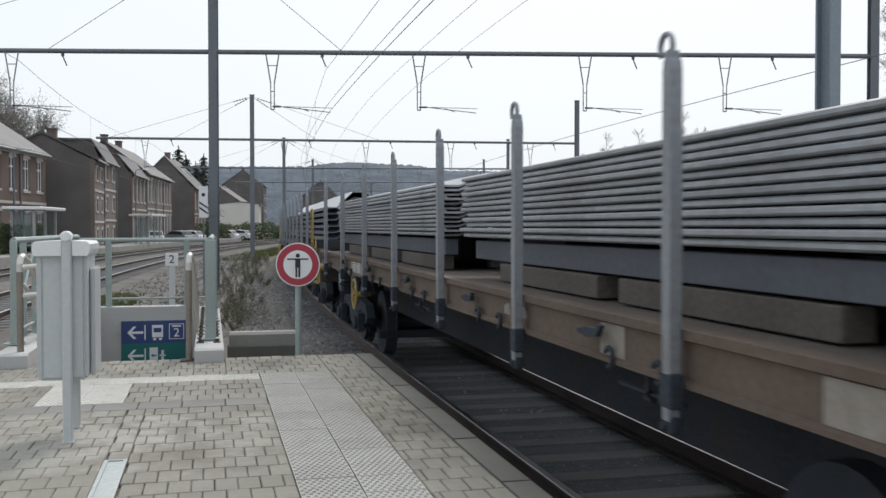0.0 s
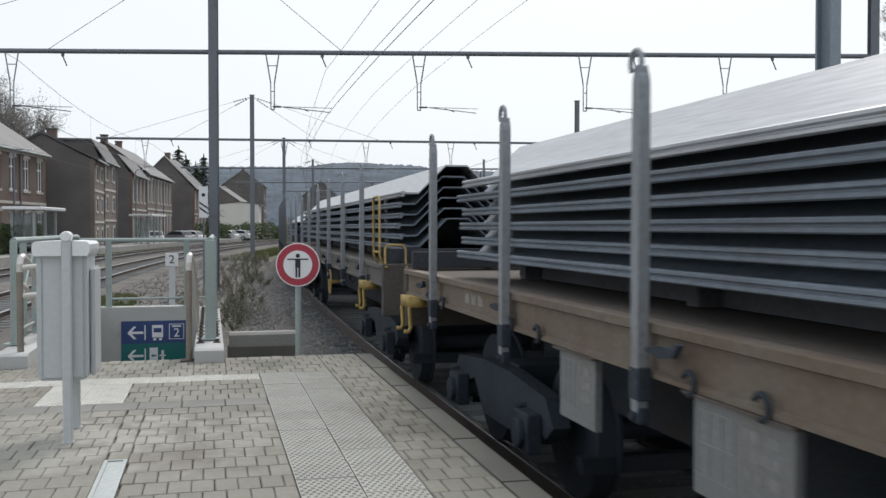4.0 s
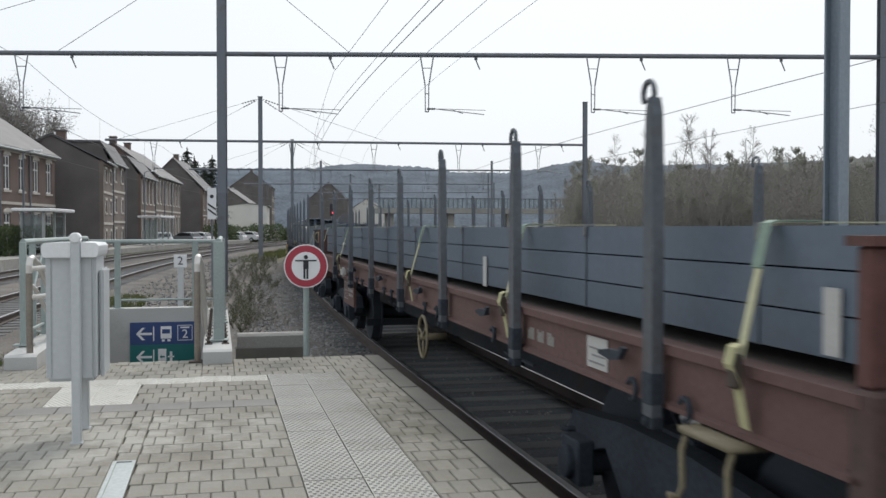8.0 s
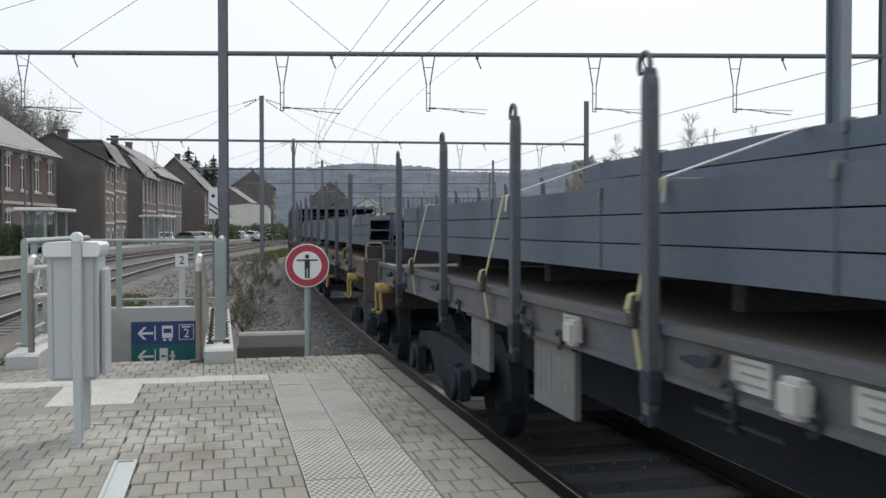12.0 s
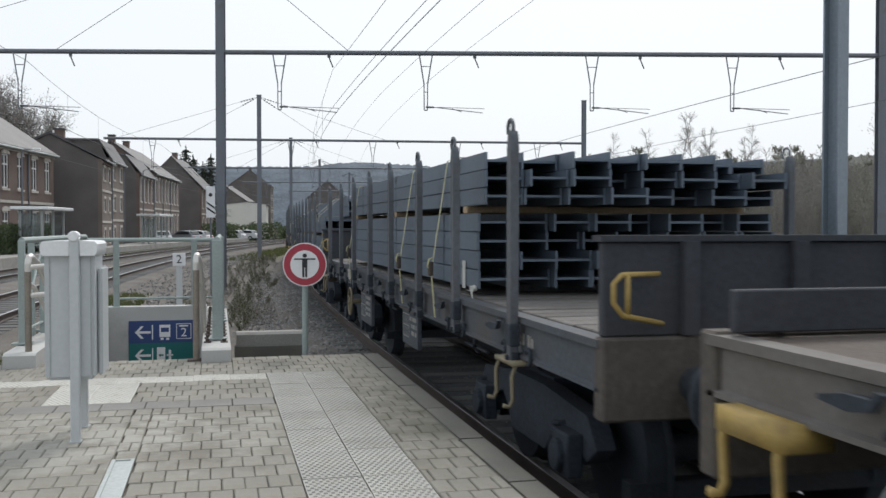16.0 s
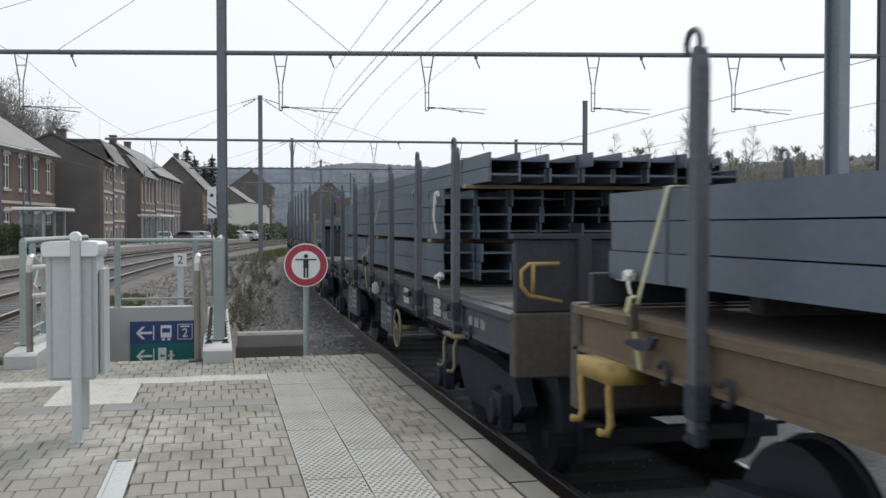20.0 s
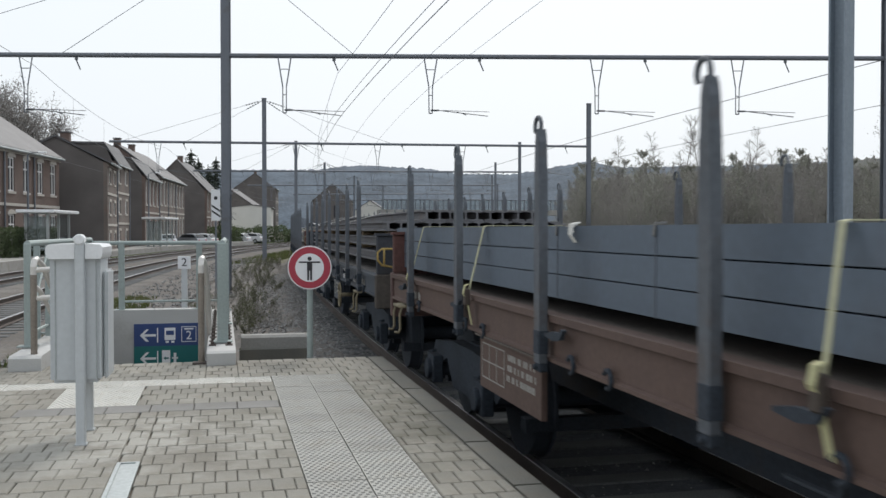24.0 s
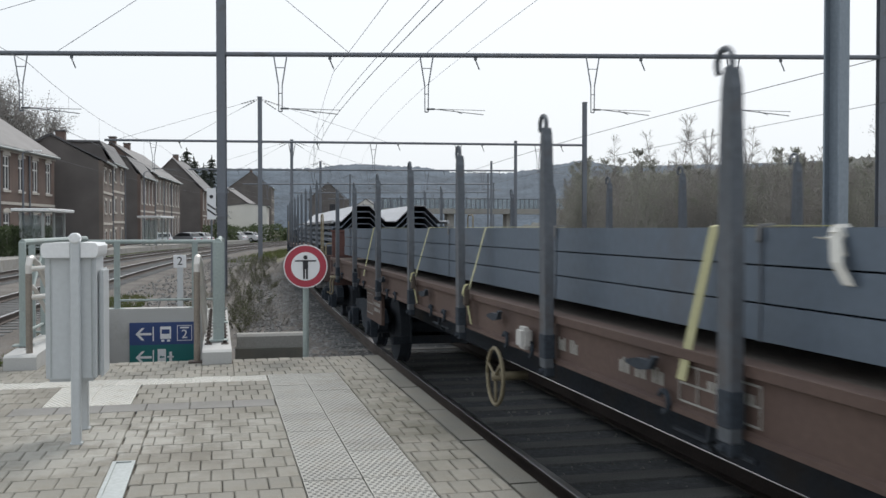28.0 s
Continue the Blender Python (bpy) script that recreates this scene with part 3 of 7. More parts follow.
def house(near, far, depth, eave, ridge, wall, roof, label, floors=2, bays=3, base=-0.2, gable=None, chimneys=(), trim=True, inset=0.0, pipes=(), arched=False, sky=0):
    """A terraced house: the facade looks at the tracks, its length runs along the street; inset makes a mansard."""
    dx, dy = far[0] - near[0], far[1] - near[1]
    length = math.hypot(dx, dy)
    t = thing("house", label, "house", "houses along the street", m=pose(near[0], near[1], base, 0, 0, -math.degrees(math.atan2(dx, dy))))
    eave, ridge = eave - base, ridge - base
    ys = [0.0]
    for b in range(bays):
        c = length * (b + 0.5) / bays
        ys += [c - 0.52, c + 0.52]
    ys.append(length)
    fh = eave / floors
    zs = [0.0]
    for f in range(floors):
        zs += [f * fh + 0.85, f * fh + fh - 0.6]
    zs.append(eave)
    bm = bmn()
    wall_with_openings(bm, (-0.3, 0.0), ys, zs, lambda i, j: i % 2 == 1 and j % 2 == 1)
    part("front_wall", bm, wall, t)
    if inset:
        top = [(-inset, ridge), (-depth + inset, ridge)]
    else:
        top = [(-depth / 2, ridge)]
    for y0, y1 in ((0.0, 0.3), (length - 0.3, length)):
        bm = bmn()
        prism(bm, [(-0.3, 0), (-0.3, eave)] + top + [(-depth, eave), (-depth, 0)], y0, y1)
        part("gable_wall", bm, gable or wall, t)
    bm = bmn()
    box(bm, -depth, -depth + 0.3, 0.3, length - 0.3, 0, eave)
    part("rear_wall", bm, wall, t)
    bm = bmn()
    th, o = 0.16, 0.3
    sl = (ridge - eave) / (inset or depth / 2)
    o = min(o, 0.35 / sl)
    low = [(o, eave - o * sl)] + top + [(-depth - o, eave - o * sl)]
    prism(bm, low + [(u, v + th) for u, v in reversed(low)], -0.14, length + 0.14)
    r = part("roof", bm, roof, t)
    bm = bmn()
    rod(bm, (o + 0.06, -0.1, eave - o * sl + 0.03), (o + 0.06, length + 0.1, eave - o * sl + 0.03), 0.08, 8)
    part("gutter", bm, M_GALV, r)
    for q in pipes:
        bm = bmn()
        rod(bm, (0.08, q, 0.0), (0.08, q, eave - 0.1), 0.06, 6)
        part("downpipe", bm, M_MASTPAINT, t, "dark rain pipe")
    if trim:
        for f in range(1, floors):
            bm = bmn()
            box(bm, 0.0, 0.05, 0.02, length - 0.02, f * fh - 0.08, f * fh + 0.1)
            part("string_course", bm, M_TRIM, t, "pale stone band")
        bm = bmn()
        box(bm, 0.0, 0.12, 0.02, length - 0.02, eave - 0.36, eave - 0.16)
        part("cornice", bm, M_TRIM if arched else wall, t)
    for c in chimneys:
        bm = bmn()
        box(bm, -depth / 2 - 0.35, -depth / 2 + 0.35, c - 0.4, c + 0.4, ridge - 0.5, ridge + 0.7)
        ch = part("chimney", bm, M_BRICK, r, "brick chimney")
        bm = bmn()
        box(bm, -depth / 2 - 0.42, -depth / 2 + 0.42, c - 0.47, c + 0.47, ridge + 0.7, ridge + 0.8)
        part("chimney_cap", bm, M_ROOF, ch)
    for q in range(sky):
        bm = bmn()
        y = length * (q + 0.5) / sky
        k = (inset or depth / 2) * 0.55
        prism(bm, [(-k + 0.5, eave + (k - 0.5) * sl + th), (-k - 0.5, eave + (k + 0.5) * sl + th), (-k - 0.5, eave + (k + 0.5) * sl + th + 0.08), (-k + 0.5, eave + (k - 0.5) * sl + th + 0.08)], y - 0.35, y + 0.35)
        part("roof_window", bm, M_GLASS, r)
    for b in range(bays):
        for f in range(floors):
            y0, y1, z0, z1 = ys[1 + 2 * b], ys[2 + 2 * b], zs[1 + 2 * f], zs[2 + 2 * f]
            bm = bmn()
            my, mz = (y0 + y1) / 2, z0 + (z1 - z0) * 0.7
            wall_with_openings(bm, (-0.16, -0.06), [y0, y0 + 0.1, my - 0.05, my + 0.05, y1 - 0.1, y1], [z0, z0 + 0.1, mz - 0.05, mz + 0.05, z1 - 0.1, z1], lambda i, j: i in (1, 3) and j in (1, 3))
            w = part("window", bm, M_WFRAME, t, "white window frame")
            bm = bmn()
            box(bm, -0.13, -0.11, y0 + 0.09, y1 - 0.09, z0 + 0.09, z1 - 0.09)
            part("pane", bm, M_GLASS, w)
            if trim:
                bm = bmn()
                box(bm, -0.02, 0.06, y0 - 0.1, y1 + 0.1, z0 - 0.14, z0)
                part("sill", bm, M_TRIM, w, "pale stone sill")
                bm = bmn()
                if arched:
                    n = 6
                    arc = [(my + 0.66 * math.cos(math.pi * q / n), z1 + 0.3 * math.sin(math.pi * q / n)) for q in range(n + 1)]
                    prism(bm, arc, -0.02, 0.05, axis="x")
                else:
                    box(bm, -0.02, 0.05, y0 - 0.1, y1 + 0.1, z1, z1 + 0.2)
                part("lintel", bm, M_TRIM, w, "pale stone lintel")
    return t


house((-15.1, 55.0), (-11.6, 74.7), 9.5, 7.1, 10.3, M_BRICK, M_ROOF, "red brick terraced house with arched pale lintels", 2, 8, chimneys=(3.0, 12.0), pipes=(5.0, 10.0, 15.0), arched=True, sky=0)
house((-8.5, 77.0), (-8.45, 83.0), 7.4, 7.0, 8.85, M_BRICK2, M_ROOF, "narrow brick house with a dark slate-hung gable", 3, 2, gable=M_DARKGABLE, chimneys=(4.6,))
house((-8.5, 83.1), (-8.1, 90.0), 7.4, 7.5, 8.9, M_BRICK2, M_ROOF, "pale brick terraced house under a slate mansard", 3, 2, inset=0.9, gable=M_DARKGABLE, pipes=(0.2, 6.7))
house((-7.8, 103.8), (-7.0, 114.0), 9.0, 7.5, 9.2, M_BRICK, M_ROOF, "red brick terraced house with a dark gable", 2, 4, gable=M_DARKGABLE, inset=1.4, pipes=(10.0,))
house((-6.95, 114.1), (-5.0, 134.0), 9.5, 8.0, 11.5, M_BRICK2, M_ROOF, "pale brick terraced house with tall windows", 2, 8, gable=M_BRICK, chimneys=(0.6, 9.0), pipes=(6.0, 12.0))
house((-2.2, 143.0), (-0.6, 156.0), 8.4, 7.6, 11.9, M_BRICK, M_ROOF, "brick house with a steep dark roof", 2, 4, gable=M_DARKGABLE, chimneys=(3.0,), sky=2)
house((-2.4, 172.0), (0.4, 184.0), 8.0, 6.2, 9.4, M_RENDER, M_ROOF, "white rendered house with a slate roof", 2, 4)
house((9.3, 192.0), (10.5, 206.0), 7.5, 6.3, 6.7, M_RENDER, M_ROOF, "low white rendered hall", 1, 3, trim=False)
house((7.5, 232.0), (10.0, 246.0), 12.0, 7.4, 11.6, M_DARKGABLE, M_ROOF, "dark brick house behind the white hall", 2, 4)
house((14.0, 262.0), (15.5, 276.0), 11.0, 13.0, 17.0, M_DARKGABLE, M_ROOF, "large dark house on the foot of the hill", 4, 4, chimneys=(2.0,))
house((26.3, 200.0), (28.5, 213.0), 8.0, 8.0, 11.4, M_DARKGABLE, M_ROOF, "dark steep-roofed house behind the tracks", 2, 4)
house((37.0, 215.0), (40.0, 228.0), 9.0, 5.5, 8.5, M_RENDER, M_ROOF, "pale house far beyond the tracks", 2, 4)


# ---- hills ----
def hill(name, dist, az0, az1, tops, base, color, label, step=0.6, rough=1.0):
    """A wooded ridge at that distance between two bearings (degrees right of +Y); tops are (bearing, height)."""
    bm = bmn()
    rows = []
    n = int((az1 - az0) / step)
    for i in range(n + 1):
        az = az0 + (az1 - az0) * i / n
        for (a0, h0), (a1, h1) in zip(tops, tops[1:]):
            if a0 <= az <= a1:
                k = (az - a0) / (a1 - a0)
                k = k * k * (3 - 2 * k)
                h = h0 + (h1 - h0) * k
        col = []
        for j in range(9):
            f = j / 8
            d = dist * (1 + 0.35 * f)
            z = base + (h - base) * (f ** 0.8) + rough * (random.random() - 0.5) * (0.3 + f) * dist / 160
            col.append(bm.verts.new((d * math.sin(radians(az)), d * math.cos(radians(az)), z)))
        back = dist * 1.6
        col.append(bm.verts.new((back * math.sin(radians(az)), back * math.cos(radians(az)), base)))
        rows.append(col)
    for a, b in zip(rows, rows[1:]):
        for k in range(len(a) - 1):
            bm.faces.new((a[k], a[k + 1], b[k + 1], b[k]))
    return tagged(new(name, mesh_of(name, bm, color, True)), label, "hill", kind="structure")


# the far ridge's blue-grey is distance haze put into the base colour
M_HILLFAR = mat("hazy_far_woods", (0.072, 0.094, 0.12), 1.0, vary=0.5, scale=0.2, fine=0.35, bump=0.0)
M_HILLNEAR = mat("near_woods", (0.078, 0.082, 0.074), 1.0, vary=0.4, scale=0.5, fine=1.3, bump=0.0)
hill("backdrop_hill", 900, -25, 50, [(-25, 62), (0, 76), (4.7, 77), (8, 83), (11.5, 80), (14.2, 73), (16.8, 72), (18.5, 76), (19.9, 82), (21.3, 87), (23.5, 80), (30, 80), (50, 92)], -5, M_HILLFAR, "distant wooded ridge with haze blue in its colour", 0.1, 0.28)
hill("backdrop_woods", 260, 17, 60, [(17, 2), (19.6, 5), (21.8, 20), (24, 22), (30, 23), (38, 26), (60, 28)], -2, M_HILLNEAR, "brownish spring woods on the slope", 0.1, 0.55)


# ---- the train ----
SPEED = 10.5
HALF = 1.36                # half the width of a wagon
WHEEL_R = 0.46
WHEELSETS = []
UNDER_Z = 0.66              # underside of the long frame members
LOAD_X = -1.22             # near edge of the beam loads


STAKE_PROFILE = {
    "bottle": [(0.045, 1.05), (0.047, 1.7), (0.04, 2.1), (0.033, 2.3), (0.015, 2.335), (0.011, 2.37)],
    "pointed": [(0.034, 1.05), (0.045, 1.7), (0.043, 2.36), (0.02, 2.58), (0.011, 2.68)],
    "slim": [(0.03, 1.05), (0.036, 1.7), (0.038, 2.42), (0.03, 2.46), (0.012, 2.465), (0.011, 2.5)],
    "taper": [(0.04, 1.05), (0.042, 1.7), (0.034, 2.2), (0.017, 2.44), (0.01, 2.49)],
    "shoulder": [(0.036, 1.0), (0.042, 1.6), (0.042, 2.3), (0.034, 2.36), (0.026, 2.39), (0.012, 2.41)],
}


def hook_stake(kind):
    """One side stake standing on the sill, with its curled hook."""
    bm = bmn()
    right = STAKE_PROFILE[kind]
    prism(bm, [(-u, v) for u, v in right[:1]] + right + [(-u, v) for u, v in reversed(right[1:])], -0.026, 0.026, axis="x")
    steel = M_STAKELIGHT if kind == "slim" else M_STAKE
    me = mesh_of("stake", bevelled(bm, 0.005), steel)
    bm = bmn()
    top = right[-1][1]
    r = 0.052
    pts = [(0, 0, top - 0.05), (0, 0, top + 0.02)]
    for i in range(1, 11):
        q = math.pi * i / 10 * 1.22
        pts.append((0, r - r * math.cos(q), top + 0.02 + r * math.sin(q)))
    tube(bm, pts, 0.012, 6)
    hook = mesh_of("hook", bm, steel, True)
    bm = bmn()
    box(bm, -0.03, 0.034, -0.048, 0.048, 1.1, 1.24)
    box(bm, -0.022, 0.034, -0.04, 0.04, 1.0, 1.07)
    rod(bm, (-0.045, 0.0, 1.03), (0.0, 0.0, 1.03), 0.02, 8)
    bracket = mesh_of("socket", bevelled(bm, 0.008), M_BOGIE)
    return me, hook, bracket


STAKE_PROFILE["slim_dark"] = STAKE_PROFILE["slim"]
STAKES = {k: hook_stake(k) for k in STAKE_PROFILE}


def bogie_meshes():
    out = {}
    bm = bmn()
    prism(bm, [(-1.25, 0.55), (-1.1, 0.72), (-0.35, 0.78), (0.35, 0.78), (1.1, 0.72), (1.25, 0.55), (1.1, 0.45), (0.6, 0.6), (0.35, 0.36), (-0.35, 0.36), (-0.6, 0.6), (-1.1, 0.45)], -1.06, -0.94, axis="x")
    prism(bm, [(-1.25, 0.55), (-1.1, 0.72), (-0.35, 0.78), (0.35, 0.78), (1.1, 0.72), (1.25, 0.55), (1.1, 0.45), (0.6, 0.6), (0.35, 0.36), (-0.35, 0.36), (-0.6, 0.6), (-1.1, 0.45)], 0.94, 1.06, axis="x")
    box(bm, -0.94, 0.94, -0.2, 0.2, 0.45, 0.8)
    out["bogie_frame"] = mesh_of("bogie_frame", bm, M_BOGIE)
    bm = bmn()      # brake beams on a central spine
    side = [(0.9, -1.35), (0.9, -1.24), (0.06, -1.24), (0.06, -0.48), (0.9, -0.48), (0.9, -0.37), (0.06, -0.37), (0.06, 0.37), (0.9, 0.37), (0.9, 0.48), (0.06, 0.48), (0.06, 1.24), (0.9, 1.24), (0.9, 1.35)]
    prism(bm, side + [(-u, v) for u, v in reversed(side)], 0.27, 0.375, axis="z")
    out["brake_rigging"] = mesh_of("brake_rigging", bm, M_UNDER)
    bm = bmn()
    half_prof = [(-1.1, 0.001), (-1.1, 0.075), (-0.86, 0.075), (-0.82, 0.13), (-0.8, 0.4), (-0.795, 0.45), (-0.675, 0.46), (-0.67, 0.485), (-0.645, 0.485), (-0.64, 0.42), (-0.69, 0.38), (-0.69, 0.16), (-0.62, 0.085), (-0.1, 0.08)]
    prof = half_prof + [(-u, r) for u, r in reversed(half_prof)]
    seg = 24
    rings = [[bm.verts.new((u, r * math.cos(2 * math.pi * k / seg), r * math.sin(2 * math.pi * k / seg))) for k in range(seg)] for u, r in prof]
    for a, b in zip(rings, rings[1:]):
        for k in range(seg):
            bm.faces.new((a[k], a[(k + 1) % seg], b[(k + 1) % seg], b[k]))
    out["wheelset"] = mesh_of("wheelset", bm, M_WHEEL)
    bm = bmn()
    box(bm, -1.16, -1.06, -0.14, 0.14, 0.34, 0.6)
    rod(bm, (-1.2, 0, 0.46), (-1.1, 0, 0.46), 0.1, 10)
    out["axle_box"] = mesh_of("axle_box", bevelled(bm, 0.01), M_BOGIE)
    bm = bmn()
    tube(bm, [(-1.04 + 0.075 * math.cos(i * 0.785), 0.24 + 0.075 * math.sin(i * 0.785), 0.33 + i * 0.0075) for i in range(41)], 0.016, 5)
    out["spring"] = mesh_of("spring", bm, M_BOGIE)
    return out


BOGIE = bogie_meshes()


def small_parts():
    out = {}
    bm = bmn()      # step: a bracket box with two bent hooks
    for y in (-0.17, 0.17):
        tube(bm, [(0.02, y, 0.96), (-0.06, y, 0.95), (-0.08, y, 0.88), (-0.07, y, 0.72), (-0.09, y, 0.68), (-0.13, y, 0.69)], 0.02, 6)
    box(bm, -0.09, 0.1, -0.2, 0.2, 0.9, 0.99)
    out["step"] = bm
    bm = bmn()      # tall hoop
    tube(bm, [(0.05, -0.22, 1.4), (0, -0.22, 1.52), (0, -0.2, 2.1), (0, -0.15, 2.15), (0, 0.19, 2.15), (0, 0.24, 2.1), (0, 0.22, 1.52), (0.05, 0.22, 1.4)], 0.013, 6)
    rod(bm, (0, -0.22, 1.55), (0, 0.22, 1.55), 0.013, 6)
    out["tall_hoop"] = bm
    bm = bmn()      # low hoop
    tube(bm, [(0.05, -0.11, 1.25), (-0.04, -0.11, 1.26), (-0.05, -0.11, 1.44), (-0.05, -0.08, 1.48), (-0.05, 0.08, 1.48), (-0.05, 0.11, 1.44), (-0.04, 0.11, 1.26), (0.05, 0.11, 1.25)], 0.013, 6)
    out["low_hoop"] = bm
    bm = bmn()      # bent handrail on an end flap
    tube(bm, [(0.22, -0.03, 1.34), (0.0, -0.1, 1.34), (-0.05, -0.12, 1.3), (-0.05, -0.12, 1.21), (0.0, -0.11, 1.15), (0.24, -0.03, 1.1)], 0.014, 6)
    rod(bm, (0.03, -0.1, 1.34), (0.03, -0.1, 1.14), 0.013, 6)
    out["corner_rail"] = bm
    bm = bmn()      # hand-brake wheel
    n = 24
    tube(bm, [(0, 0.185 * math.cos(2 * math.pi * i / n), 0.185 * math.sin(2 * math.pi * i / n)) for i in range(n + 1)], 0.014, 6)
    for i in range(3):
        a = 2 * math.pi * i / 3 + 0.4
        rod(bm, (0, 0, 0), (0, 0.18 * math.cos(a), 0.18 * math.sin(a)), 0.01, 6)
    rod(bm, (-0.02, 0, 0), (0.22, 0, 0), 0.03, 8)
    out["brake_wheel"] = bm
    bm = bmn()      # buffer
    rod(bm, (0, 0, 1.05), (0, -0.42, 1.05), 0.09, 12)
    rod(bm, (0, -0.42, 1.05), (0, -0.47, 1.05), 0.23, 16)
    out["buffer"] = bm
    bm = bmn()      # coupling
    rod(bm, (0, 0, 1.0), (0, -0.5, 0.95), 0.05, 8)
    tube(bm, [(-0.08, -0.3, 0.98), (-0.08, -0.62, 0.8), (0, -0.68, 0.74), (0.08, -0.62, 0.8), (0.08, -0.3, 0.98)], 0.025, 6)
    out["coupling"] = bm
    return {k: v for k, v in out.items()}


_sp = small_parts()
SP = {}
_pale = bmn()      # step of bent bars under a thin tread
for _y in (-0.17, 0.17):
    tube(_pale, [(0.02, _y, 0.97), (-0.05, _y, 0.96), (-0.075, _y, 0.88), (-0.07, _y, 0.74), (-0.09, _y, 0.7), (-0.13, _y, 0.71)], 0.014, 6)
box(_pale, -0.08, 0.08, -0.19, 0.19, 0.945, 0.97)
for _k, _m in (("step", M_YELLOW), ("tall_hoop", M_YELLOW), ("low_hoop", M_YELLOW), ("brake_wheel", M_YELLOW), ("corner_rail", M_YELLOW), ("buffer", M_BOGIE), ("coupling", M_BOGIE)):
    SP[_k] = mesh_of(_k, _sp[_k], _m, True)
for _k in ("tall_hoop", "brake_wheel", "low_hoop", "corner_rail"):
    SP[_k + "_pale"] = SP[_k].copy()
    SP[_k + "_pale"].materials[0] = M_DULLYELLOW

SP["step_pale"] = mesh_of("step", _pale, M_DULLYELLOW, True)
# deck height, underside of the sill, stakes, their spacing, hand-brake wheel, boards under the sill (y, half width, height), footsteps, top of the end flap
WAGON_KIND = {
    "tall": (1.42, 1.19, "slim", 1.93, -2.95, ((2.2, 0.33, 0.39), (3.75, 0.24, 0.37)), (-7.05, 7.65), 1.8),
    "red": (1.345, 1.08, "bottle", 1.94, -2.05, ((3.6, 0.56, 0.38),), (-7.3, 7.3), 1.8),
    "pointed": (1.345, 1.08, "pointed", 1.93, -2.15, ((3.6, 0.5, 0.33),), (-5.15, 6.5), 1.8),
    "short": (1.275, 1.02, "shoulder", 1.435, -2.7, ((1.72, 0.45, 0.42), (-1.2, 0.38, 0.36)), (-4.72, 5.8), 1.78),
}


def print_rows(pn, x, y0, y1, z0, z1, seed, material):
    """Illegible lines of lettering as bars on a board."""
    r = random.Random(seed)
    z = z1 - 0.07
    bm = bmn()
    while z > z0 + 0.03:
        y = y0 + r.uniform(0.02, 0.06)
        while y < y1 - 0.05:
            w = r.choice((0.022, 0.03, 0.045, 0.06))
            box(bm, x, x + 0.003, y, min(y + w, y1 - 0.02), z, z + 0.04)
            y += w + r.choice((0.014, 0.014, 0.05))
        z -= 0.068
    tagged(part("lettering", bm, material, pn, "worn lines of small lettering"), kind="stuff")


def print_frame(pn, x, y0, y1, z0, z1, material, cols=2):
    """A ruled table as thin bars."""
    bm = bmn()
    for z in (z0, (z0 + z1) / 2, z1):
        box(bm, x, x + 0.003, y0, y1, z - 0.004, z + 0.004)
    for i in range(cols + 1):
        y = y0 + (y1 - y0) * i / cols
        box(bm, x - 0.001, x + 0.002, y - 0.004, y + 0.004, z0, z1)
    tagged(part("ruled_table", bm, material, pn, "thin pale ruled lines"), kind="stuff")


